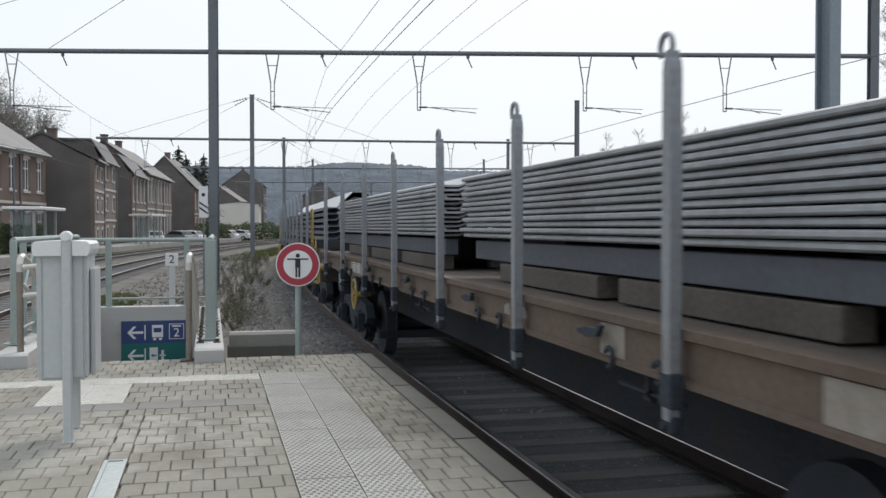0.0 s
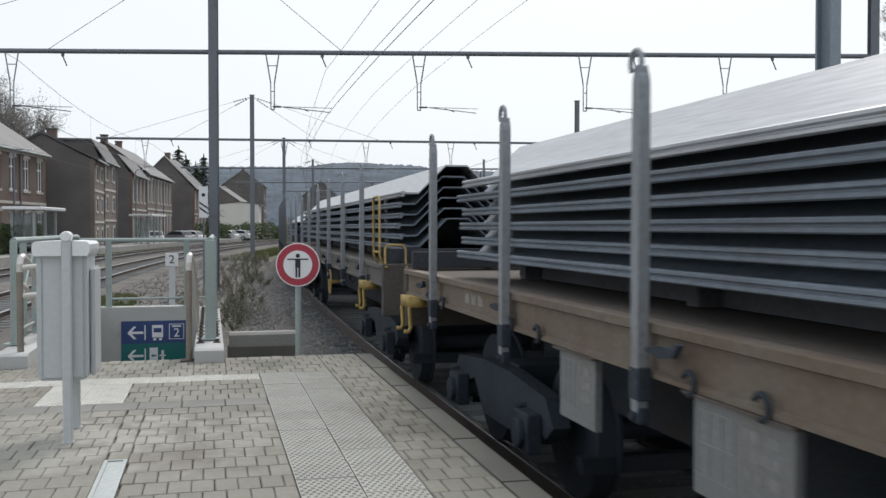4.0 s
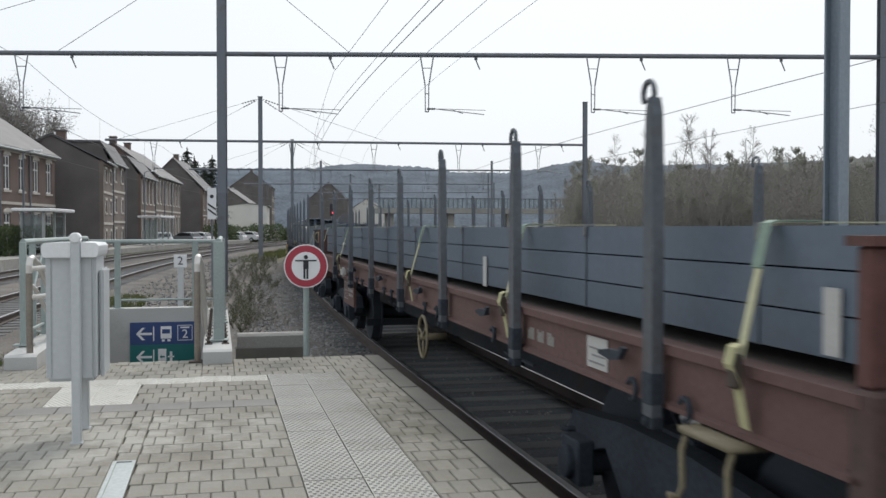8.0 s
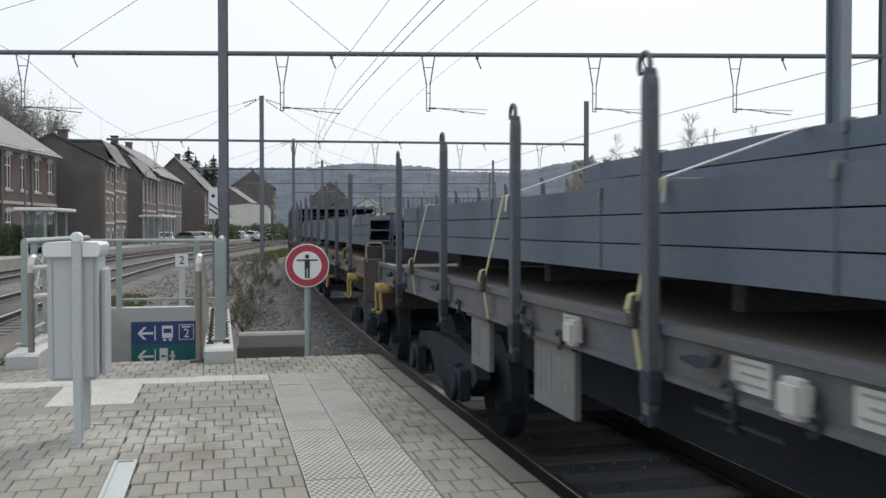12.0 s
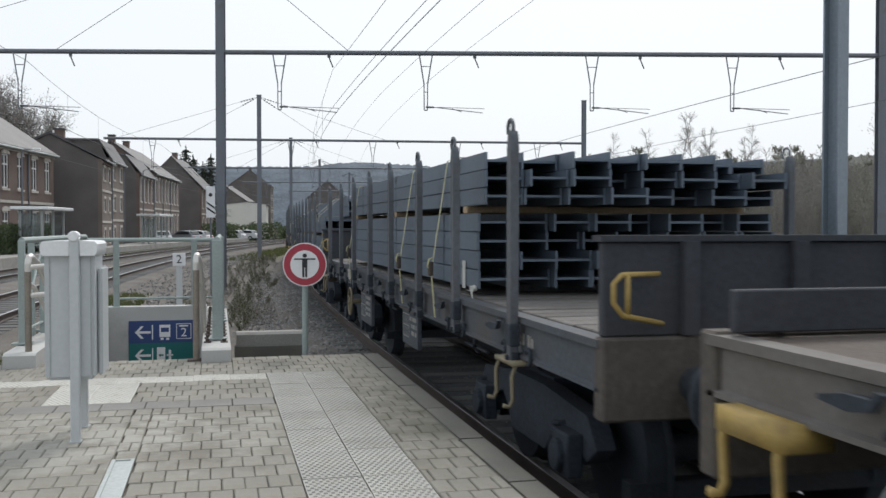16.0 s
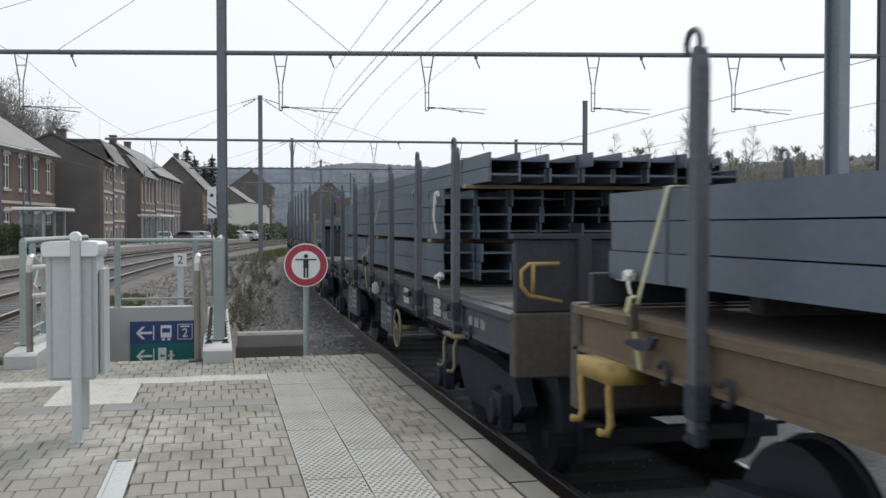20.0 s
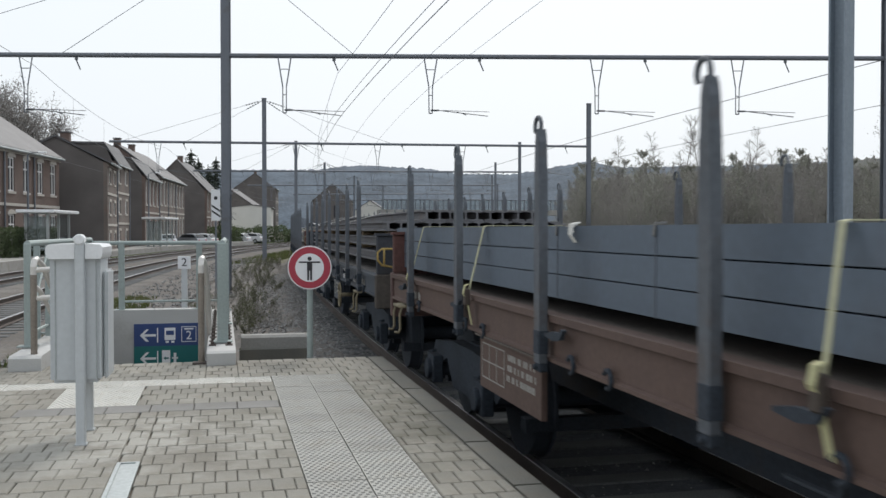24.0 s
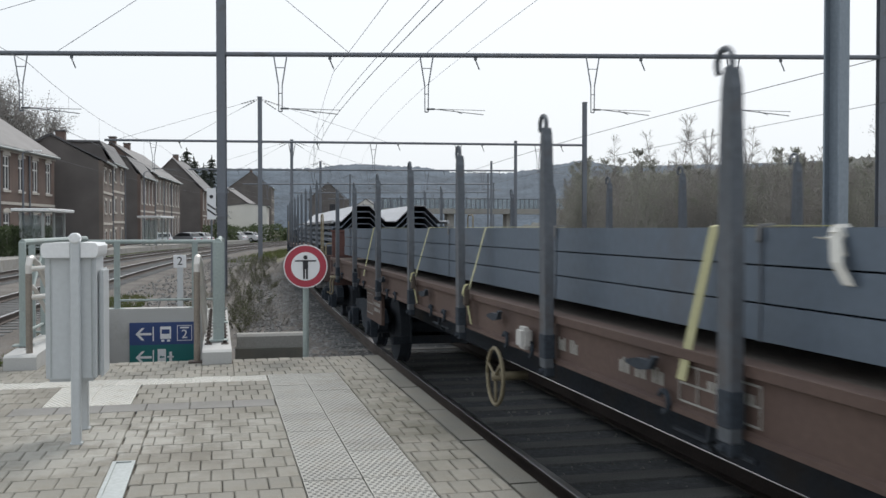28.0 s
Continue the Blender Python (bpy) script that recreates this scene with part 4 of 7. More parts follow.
def wagon(kind, length, sill, sill_name, end_wall=None, panel_mat=None, labels=(), brake=None, blocks=(), marks=(), planks=False, boards=None, stake_shift=0.0, stakes=None, yellow=None, spacing=None, frames=(), patches=(), patch_mat=None, hoop_in=0.14):
    """A bogie flat wagon: origin at its middle on rail level, +y away from the viewer's end."""
    deck, low, stake_kind, pitch, brake_y, panels, steps, flap = WAGON_KIND[kind]
    brake_y = brake if brake is not None else brake_y
    w = thing("flat_wagon", "%s bogie flat wagon with hooked side stakes, rolling" % sill_name, "freight wagon", "wagons of the train")
    half = (length - 1.04) / 2
    yellow = kind == "tall" if yellow is None else yellow
    pitch = spacing or pitch
    bm = bmn()
    box(bm, -HALF + 0.1, HALF - 0.1, -half + 0.06, half - 0.06, deck - 0.08, deck - 0.012)
    dk = part("deck", bm, M_DECK, w, "worn brown deck")
    if planks:
        me = bmn()
        box(me, -HALF + 0.11, HALF - 0.11, -0.11, 0.11, deck - 0.012, deck + 0.012)
        me = mesh_of("plank", bevelled(me, 0.006), M_PLANK)
        n = int((2 * half - 0.3) / 0.235)
        for i in range(n):
            part("plank", me, None, dk, m=pose(random.uniform(-0.01, 0.01), -half + 0.27 + i * 0.235, random.uniform(-0.006, 0.004), 0, 0, random.uniform(-0.2, 0.2)))
    for sx in (-1, 1):
        bm = bmn()
        prism(bm, [(sx * (HALF - 0.1), low), (sx * HALF, low), (sx * HALF, low + 0.02), (sx * (HALF - 0.025), low + 0.03), (sx * (HALF - 0.025), deck - 0.05), (sx * (HALF + 0.005), deck - 0.04), (sx * (HALF + 0.005), deck), (sx * (HALF - 0.1), deck)], -half, half)
        part("side_sill", bm, sill, w, "%s side sill" % sill_name)
        bm = bmn()
        prism(bm, [(-half * 0.97, low), (half * 0.97, low), (half * 0.97, low - 0.14), (half * 0.72, low - 0.16), (half * 0.66, UNDER_Z), (-half * 0.66, UNDER_Z), (-half * 0.72, low - 0.16), (-half * 0.97, low - 0.14)], sx * (HALF - 0.72), sx * (HALF - 0.68), axis="x")
        part("underframe_beam", bm, M_UNDER, w)
        for q in (-0.55 * half, 0.4):
            bm = bmn()
            tube(bm, [(sx * (HALF - 0.12), q, low + 0.02), (sx * (HALF - 0.1), q, low - 0.1), (sx * (HALF - 0.16), q + 0.06, low - 0.16), (sx * (HALF - 0.16), q + 0.14, low - 0.16)], 0.014, 6)
            rod(bm, (sx * (HALF - 0.13), q - 0.3, low - 0.12), (sx * (HALF - 0.13), q + 0.35, low - 0.12), 0.012, 6)
            part("brake_lever", bm, M_WHEEL, w, "grimy brake lever and rods")
    bm = bmn()
    box(bm, -0.32, 0.32, -half + 0.2, half - 0.2, 0.86, deck - 0.09)
    part("centre_beam", bm, M_BOGIE, w)
    for q in (-1.6, 1.5):
        bm = bmn()
        rod(bm, (0.62, q - 0.5, 0.78), (0.62, q + 0.5, 0.78), 0.15, 12)
        box(bm, -0.5, 0.7, q + 0.6, q + 0.68, 0.74, 0.95)
        part("brake_gear", bm, M_BOGIE, w, "grimy air tank and brake rigging")
    for sy in (-1, 1):
        bm = bmn()
        box(bm, -HALF, HALF, sy * half - 0.06, sy * half + 0.06, 0.88, deck + 0.012)
        # end faces get the darker colours that hold the shade between wagons
        part("end_beam", bevelled(bm, 0.012), M_ENDBEAMRED if sill in (M_SILLRED, M_SILLBROWNRED, M_SILLBRIGHT) else M_ENDBEAM, w, "end beam, the shade between wagons in its dark colour")
        if end_wall:
            bm = bmn()
            box(bm, -HALF + 0.02, HALF - 0.02, sy * (half - 0.02) - 0.035, sy * (half - 0.02) + 0.035, deck + 0.012, flap - 0.03)
            ew = part("end_wall", bevelled(bm, 0.01), end_wall, w, "upright steel end flap")
            bm = bmn()
            box(bm, -HALF, HALF, sy * (half - 0.02) - 0.06, sy * (half - 0.02) + 0.06, flap - 0.03, flap)
            part("wall_cap", bm, end_wall, ew)
            for q in (-0.9, -0.3, 0.3, 0.9):
                bm = bmn()
                box(bm, q - 0.04, q + 0.04, sy * (half + 0.02), sy * (half + 0.07), deck + 0.02, flap - 0.03)
                part("wall_rib", bm, end_wall, ew)
        else:
            bm = bmn()
            box(bm, -HALF + 0.05, HALF - 0.05, sy * (half - 0.1) - 0.03, sy * (half - 0.1) + 0.03, deck + 0.012, deck + 0.17)
            eb = part("end_board", bevelled(bm, 0.006), M_ENDBROWN, w, "low dark end board with stiffeners")
            for q in (-1.1, -0.55, 0.0, 0.55, 1.1):
                bm = bmn()
                box(bm, q - 0.03, q + 0.03, sy * (half - 0.07), sy * (half - 0.035), deck + 0.014, deck + 0.15)
                part("stiffener", bm, M_ENDBROWN, eb)
        for sx in (-0.875, 0.875):
            part("buffer", SP["buffer"], None, w, m=pose(sx, sy * half, 0, 0, 0, 0 if sy < 0 else 180))
        part("coupling", SP["coupling"], None, w, m=pose(0, sy * half, 0, 0, 0, 0 if sy < 0 else 180))
        b = part("bogie", BOGIE["bogie_frame"], None, w, m=pose(0, sy * (half - 2.0), 0))
        part("brake_rigging", BOGIE["brake_rigging"], None, b)
        for q in (-0.9, 0.9):
            WHEELSETS.append((w, q, part("wheelset", BOGIE["wheelset"], None, b, m=pose(0, q, WHEEL_R))))
            for sx in (0, 180):
                part("axle_box", BOGIE["axle_box"], None, b, m=pose(0, q, 0, 0, 0, sx))
                part("spring", BOGIE["spring"], None, b, m=pose(0, q, 0, 0, 0, sx))
    me, hook, socket = STAKES[stakes or stake_kind]
    for i in range(8):
        y = (i - 3.5) * pitch + stake_shift
        for sx in (-1, 1):
            st = part("stake", me, None, w, "upright steel stake", m=pose(sx * (HALF + 0.04), y, random.uniform(-0.02, 0.02), random.uniform(-1, 1), 0, 0))
            part("hook", hook, None, st)
            part("socket", socket, None, st)
    for sx in (-1, 1):
        turn = 0 if sx < 0 else 180
        if not end_wall and stakes is None and kind in ("tall", "pointed"):
            part("tall_hoop", SP["tall_hoop" if yellow else "tall_hoop_pale"], None, w, "yellow grab hoop", m=pose(sx * (HALF + 0.01), -half + 0.33, deck - 1.42, 0, 0, turn))
        for sy in (-1, 1):
            if end_wall and sy < 0:
                part("corner_rail", SP["corner_rail" if kind == "short" else "corner_rail_pale"], None, w, "bent yellow handrail on the end flap", m=pose(sx * (HALF - 0.06), sy * (half + 0.04), deck - 1.02, 0, 0, 0 if sy < 0 else 180) @ Matrix.Diagonal((1 if sx * sy > 0 else -1, 1, 1, 1)))
            elif sy < 0:
                part("low_hoop", SP["low_hoop" if yellow and stakes is None else "low_hoop_pale"], None, w, "bent grab rail", m=pose(sx * (HALF - hoop_in), sy * (half + 0.05), deck - 1.27, 0, 0, 90 * sy))
        for q in steps:
            part("step", SP["step" if yellow else "step_pale"], None, w, "bent footstep", m=pose(sx * HALF, q, low - 0.98, 0, 0, turn))
        part("brake_wheel", SP["brake_wheel" if yellow else "brake_wheel_pale"], None, w, "spoked hand-brake wheel", m=pose(sx * (HALF + 0.03), brake_y, low - 0.23, 0, 0, turn))
        for n, (q, wd, drop) in enumerate(panels if boards is None else boards):
            bm = bmn()
            box(bm, -0.02, 0.02, -wd, wd, low - drop, low - 0.015)
            pn = part("equipment_panel", bevelled(bm, 0.004), panel_mat or M_PANEL, w, "lettered metal board under the sill", m=pose(sx * (HALF - 0.04), q, 0, 0, 0, turn))
            bm = bmn()
            box(bm, -0.05, 0.02, -wd - 0.04, wd + 0.04, low - 0.015, low - 0.003)
            part("panel_cover", bm, M_DECK, pn)
            if wd < 0.15:
                for r in (-1, 1):
                    bm = bmn()
                    box(bm, -0.025, -0.02, r * wd * 0.5 - wd * 0.4, r * wd * 0.5 + wd * 0.4, low - drop + 0.08, low - 0.05)
                    part("print_bar", bm, M_PLATEBLUE, pn)
            elif sx < 0:
                ink = M_INK if panel_mat is None else M_PAINTMARK
                print_frame(pn, -0.023, wd * 0.1, wd * 0.9, low - drop + 0.08, low - 0.06, ink, 3)
                print_rows(pn, -0.023, -wd * 0.9, wd * 0.05, low - drop + 0.07, low - 0.04, int(q * 10) + n, ink)
        for q in labels:
            bm = bmn()
            box(bm, -0.006, 0.0, -0.13, 0.13, low + 0.05, deck - 0.06)
            lab = part("data_plate", bm, M_LABEL, w, "white data plate", m=pose(sx * (HALF - 0.022), q, 0, 0, 0, turn))
            for r in range(3):
                bm = bmn()
                box(bm, -0.009, -0.006, -0.1, 0.1 - 0.04 * (r % 2), low + 0.075 + 0.035 * r, low + 0.084 + 0.035 * r)
                part("print_bar", bm, M_INK, lab)
        for q, wd in patches:
            bm = bmn()
            box(bm, -0.004, 0.0, -wd, wd, low + 0.03, deck - 0.052)
            part("paint_patch", bm, patch_mat or M_PATCH, w, "patch of paler paint on the sill", m=pose(sx * (HALF - 0.0225), q, 0, 0, 0, turn))
        for q, wd in (frames if sx < 0 else ()):
            print_frame(w, -HALF + 0.0195, q - wd, q + wd, low + 0.05, deck - 0.07, M_PAINTMARK, 4)
            print_rows(w, -HALF + 0.019, q - wd + 0.02, q + wd * 0.3, low + 0.06, deck - 0.075, int(q * 7), M_PAINTMARK)
        for q in (marks if sx < 0 else ()):
            x = 0.0
            bm = bmn()
            for c in range(9):
                wide = (0.018, 0.03, 0.024)[(c * 5 + int(q * 7)) % 3]
                box(bm, -0.004, 0.0, x, x + wide, 0, 0.07 if c % 4 else 0.055)
                x += wide + (0.016 if c % 3 < 2 else 0.07)
            tagged(part("lettering", bm, M_PAINTMARK, w, "row of worn painted characters", m=pose(sx * (HALF - 0.024), q, low + 0.08)), kind="stuff")
        for q in blocks:
            bm = bmn()
            box(bm, -0.07, 0.0, -0.07, 0.07, 0.0, 0.13)
            part("white_block", bevelled(bm, 0.02, 2), M_LABEL, w, "white padded valve cover", m=pose(sx * HALF, q, low + 0.03, 0, 0, turn))
    for i in range(7):
        y = -half + 1.3 + i * (2 * half - 2.6) / 6
        part("rope_hook", ROPE_HOOK, None, w, m=pose(-HALF, y + 0.4, deck - 1.3))
        for q in (-0.25, 0.25):
            part("lashing_ring", LASHING_RING, None, w, m=pose(-HALF + 0.02, y + q, low - 1.0))
    return w, half, deck


bm_ = bmn()
prism(bm_, [(-0.15, 1.245), (-0.12, 1.25), (-0.09, 1.225), (0.02, 1.225), (0.14, 1.205), (0.14, 1.19), (0.0, 1.175), (-0.1, 1.19)], -0.055, -0.03, axis="x")
box(bm_, -0.032, 0.0, -0.03, 0.03, 1.185, 1.22)
ROPE_HOOK = mesh_of("rope_hook", bm_, M_BOGIE)
bm_ = bmn()
tube(bm_, [(0.01, 0.05, 1.06), (-0.02, 0.045, 1.06)] + [(-0.03, 0.045 * math.cos(0.5 + 0.55 * i), 1.03 + 0.045 * math.sin(0.5 + 0.55 * i)) for i in range(9)], 0.012, 6)
LASHING_RING = mesh_of("lashing_ring", bm_, M_BOGIE)
M_PLANK = mat("grey_plank", (0.125, 0.118, 0.112), 0.95, vary=0.3, scale=8, fine=40, bump=0.4, dirt=(0.09, 0.075, 0.06), dirt_amount=0.4, rand=0.25)
M_PLATEBLUE = mat("blue_print", (0.16, 0.24, 0.28), 0.7, vary=0.3, scale=20, fine=90, bump=0)
M_SPACER = mat("spacer_plastic", (0.3, 0.3, 0.3), 0.8, vary=0.2, bump=0.1)
M_PATCH = mat("patch_paint", (0.3, 0.28, 0.25), 0.8, vary=0.2, scale=8, fine=50, bump=0.2, dirt=(0.16, 0.13, 0.1), dirt_amount=0.5)
M_BAND = mat("steel_band", (0.11, 0.125, 0.15), 0.5, 0.4, vary=0.1, bump=0)
M_POUCH = mat("ratchet_steel", (0.075, 0.06, 0.05), 0.7, 0.3, vary=0.2, bump=0.1)
M_BEARER = mat("dark_bearer", (0.1, 0.104, 0.112), 0.95, vary=0.3, scale=8, fine=40, bump=0.3)
M_BEARERBROWN = mat("brown_bearer", (0.1, 0.086, 0.078), 0.95, vary=0.3, scale=8, fine=40, bump=0.3)
# blue-dark colour for the shaded underside of the thin piles
M_PILESHADE = mat("pile_underside_shade", (0.085, 0.095, 0.115), 0.7, 0.1, vary=0.2, scale=5, fine=30, bump=0.15)
M_ENDBROWN = mat("end_wall_brown", (0.038, 0.042, 0.052), 0.85, vary=0.25, scale=4, fine=30, bump=0.3, dirt=(0.045, 0.042, 0.043), dirt_amount=0.4)
# end beams: shade of the gap between wagons mixed into both dark colours
M_ENDBEAM = mat("end_beam_shaded", (0.082, 0.07, 0.06), 0.85, vary=0.3, scale=5, fine=30, bump=0.3, dirt=(0.05, 0.045, 0.042), dirt_amount=0.6)
M_ENDBEAMRED = mat("end_beam_red_shaded", (0.088, 0.052, 0.047), 0.85, vary=0.3, scale=5, fine=30, bump=0.3, dirt=(0.055, 0.042, 0.04), dirt_amount=0.6)
M_ENDRED = mat("end_wall_red", (0.11, 0.05, 0.043), 0.85, vary=0.25, scale=4, fine=30, bump=0.3, dirt=(0.06, 0.04, 0.035), dirt_amount=0.4)


def ribbon(bm, pts, w):
    """A flat strap through the points, its width along y."""
    rows = []
    for a, b, c in pts:
        rows.append([bm.verts.new(v) for v in ((a, b - w, c), (a, b + w, c), (a - 0.005, b + w, c + 0.005), (a - 0.005, b - w, c + 0.005))])
    for p, q in zip(rows, rows[1:]):
        for i in range(4):
            bm.faces.new((p[i], p[(i + 1) % 4], q[(i + 1) % 4], q[i]))
    bm.faces.new(rows[0])
    bm.faces.new(rows[-1][::-1])


def strap(ld, x, y, z0, z1, material=None, lean=-0.07, top=0.6, ratchet=True, w=0.013, foot=None):
    """A lashing strap from the sill up the side of the load and over its top edge."""
    bm = bmn()
    zr = z0 + (z1 - z0) * 0.34
    fr = 0.72 * lean
    start = [(-HALF - 0.03, fr, zr)] if ratchet else [(foot or x - 0.012, lean, z0)]
    ribbon(bm, start + [(x - 0.012, 0.0, z1 - 0.006), (x + 0.01, 0.0, z1), (x + top, -0.02, z1)], w)
    s = part("strap", bm, material or M_STRAPPALE, ld, "lashing strap over the load", m=pose(0, y, 0))
    if not ratchet:
        return
    bm = bmn()
    box(bm, -HALF - 0.07, -HALF - 0.03, fr - 0.028, fr + 0.028, zr - 0.1, zr + 0.02)
    part("ratchet", bevelled(bm, 0.008), M_POUCH, s, "worn steel ratchet")
    bm = bmn()
    ribbon(bm, [(-HALF - 0.012, lean * 0.8, z0), (-HALF - 0.04, fr * 1.02, zr - 0.09), (-HALF - 0.075, fr, zr - 0.02), (-HALF - 0.06, fr, zr + 0.04), (-HALF - 0.034, fr, zr + 0.05)], w + 0.008)
    part("strap_tail", bm, material or M_STRAP, s, "loose yellow end of the strap")
    if w > 0.02 and z1 - z0 > 0.5:
        k = 0.16 / (z1 - zr)
        bm = bmn()
        xa, xb = x - 0.018, x - 0.018 + (-HALF - 0.03 - x + 0.012) * k
        ribbon(bm, [(xb, fr * k, z1 - 0.16), (xa, 0.0, z1 - 0.004), (xa + 0.03, 0.0, z1 + 0.006), (xa + 0.2, -0.01, z1 + 0.006)], 0.031)
        part("edge_sleeve", bm, M_STRAPGREEN, s, "green edge sleeve")


def over_strap(ld, y, z0, z1, x1, run=0.06, material=None):
    """A pale strap that climbs from the edge of the lower tier to the top of the upper one."""
    bm = bmn()
    ribbon(bm, [(LOAD_X - 0.02, y, z0 - 0.1), (LOAD_X - 0.01, y, z0 + 0.012), (x1 - 0.02, y - run, z1), (x1 + 0.5, y - run, z1 + 0.012)], 0.014)
    part("over_strap", bm, material or M_STRAPWHITE, ld, "pale strap over the top tier")


def wrap(ld, x, y, z, size=0.09, drape=0.0):
    """Crumpled white plastic left on a strap or an edge."""
    r = random.Random(int(y * 100) + 5)
    bm = bmn()
    bmesh.ops.create_icosphere(bm, subdivisions=2, radius=1.0)
    for v in bm.verts:
        k = 1 + r.uniform(-0.35, 0.4)
        v.co = Vector((v.co.x * size * 0.4 * k, v.co.y * size * 0.45 * k, v.co.z * size * 0.35 * k))
    ribbon(bm, [(0.0, 0.0, 0.0), (-0.02, -0.3 * size, -0.5 * size), (-0.015, -0.5 * size, -1.1 * size)], 0.016)
    ribbon(bm, [(0.0, 0.0, 0.0), (-0.02, 0.5 * size, -0.35 * size), (-0.03, 1.1 * size, -0.3 * size)], 0.016)
    if drape:
        ribbon(bm, [(0.04, 0.03, 0.01), (-0.02, 0.0, 0.0), (-0.035, -0.03, -drape * 0.6), (-0.02, -0.07, -drape)], 0.03)
    part("plastic_wrap", bm, M_STRAPWHITE, ld, "crumpled white plastic wrapping", m=pose(x, y, z))


def hbeam_mesh(length, b, h, t=0.018, mats=None):
    """A beam lying on its side: flanges upright, web level."""
    bm = bmn()
    x, z, e = h / 2, b / 2, t / 2
    prism(bm, [(-x, -z), (-x + t, -z), (-x + t, -e), (x - t, -e), (x - t, -z), (x, -z), (x, z), (x - t, z), (x - t, e), (-x + t, e), (-x + t, z), (-x, z)], -length / 2, length / 2)
    return mesh_of("beam", bm, mats or M_BEAM)


def ibeam_mesh(length, h, b, t=0.03, mats=None):
    """A beam standing upright."""
    bm = bmn()
    x, z, e = b / 2, h / 2, 0.011
    prism(bm, [(-x, -z), (x, -z), (x, -z + t * 0.6), (e, -z + t), (e, z - t), (x, z - t * 0.6), (x, z), (-x, z), (-x, z - t * 0.6), (-e, z - t), (-e, -z + t), (-x, -z + t * 0.6)], -length / 2, length / 2)
    return mesh_of("beam", bm, mats or M_BEAM)


def dunnage(ld, ys, z, h=0.07, half=1.15, dark=False):
    bm = bmn()
    box(bm, -half, half, -0.06, 0.06, 0, h)
    me = mesh_of("timber", bevelled(bm, 0.006), M_BEARER if dark else M_TIMBER)
    for y in ys:
        part("timber", me, None, ld, "dark bearer" if dark else "squared bearing timber", m=pose(0, y, z))


def spread(y0, y1, n, inset=0.6):
    return [y0 + inset + (y1 - y0 - 2 * inset) * i / (n - 1) for i in range(n)]


def load_beams(label, deck, blocks, straps=(), strap_mat=None, tags=(), over=(), lean=-0.1, w=0.013):
    """blocks: (y0, y1, z of the bottom, layers, layer height, left x, right x); straps: (y, top of the strap)."""
    ld = thing("beam_load", label, "steel beams", "loads of the train")
    last = deck
    for (y0, y1, zb, layers, lh, x0, x1) in blocks:
        cols = max(2, round((x1 - x0) / 0.29))
        cw = (x1 - x0) / cols
        me = hbeam_mesh(y1 - y0, lh - 0.007, cw - 0.006)
        for r in range(layers):
            for c in range(cols):
                part("beam", me, None, ld, m=pose(x0 + (c + 0.5) * cw + random.uniform(-0.004, 0.004), (y0 + y1) / 2 + (random.uniform(-0.24, 0.24) if c else random.uniform(-0.03, 0.03)), zb + (r + 0.5) * lh))
        under = zb - last
        if under > 0.03:
            dunnage(ld, spread(y0, y1, max(3, int((y1 - y0) / 2.4))), last, under, (x1 - x0) / 2 * (0.62 if last == deck else 1.0), dark=last == deck)
        for q in spread(y0, y1, max(3, int((y1 - y0) / 1.9)), 0.9):
            q += random.uniform(-0.4, 0.4)
            bm = bmn()
            box(bm, -0.003, 0.0, -0.006, 0.006, zb, zb + layers * lh)
            band = part("steel_band", bm, M_BAND, ld, "thin steel band", m=pose(x0, q, 0))
            bm = bmn()
            prism(bm, [(-0.014, -0.05), (-0.006, -0.06), (-0.004, 0.0), (0.05, 0.004), (0.05, 0.012), (-0.008, 0.01)], -0.01, 0.01, m=pose(0, 0, zb + layers * lh))
            part("edge_clip", bm, M_PANEL, band, "bright edge clip")
        last = zb + layers * lh
    for y, z0, z1, x1 in over:
        over_strap(ld, y, z0, z1, x1)
    for y, z1, x in straps:
        strap(ld, x, y, deck - 0.22, z1, strap_mat, lean, w=w)
    for y, z in tags:
        bm = bmn()
        box(bm, -0.006, 0, -0.045, 0.045, -0.11, 0.11)
        part("paper_tag", bm, M_LABEL, ld, "white paper tag", m=pose(blocks[0][5] - 0.004, y, z, 0, 0, 0))
    return ld


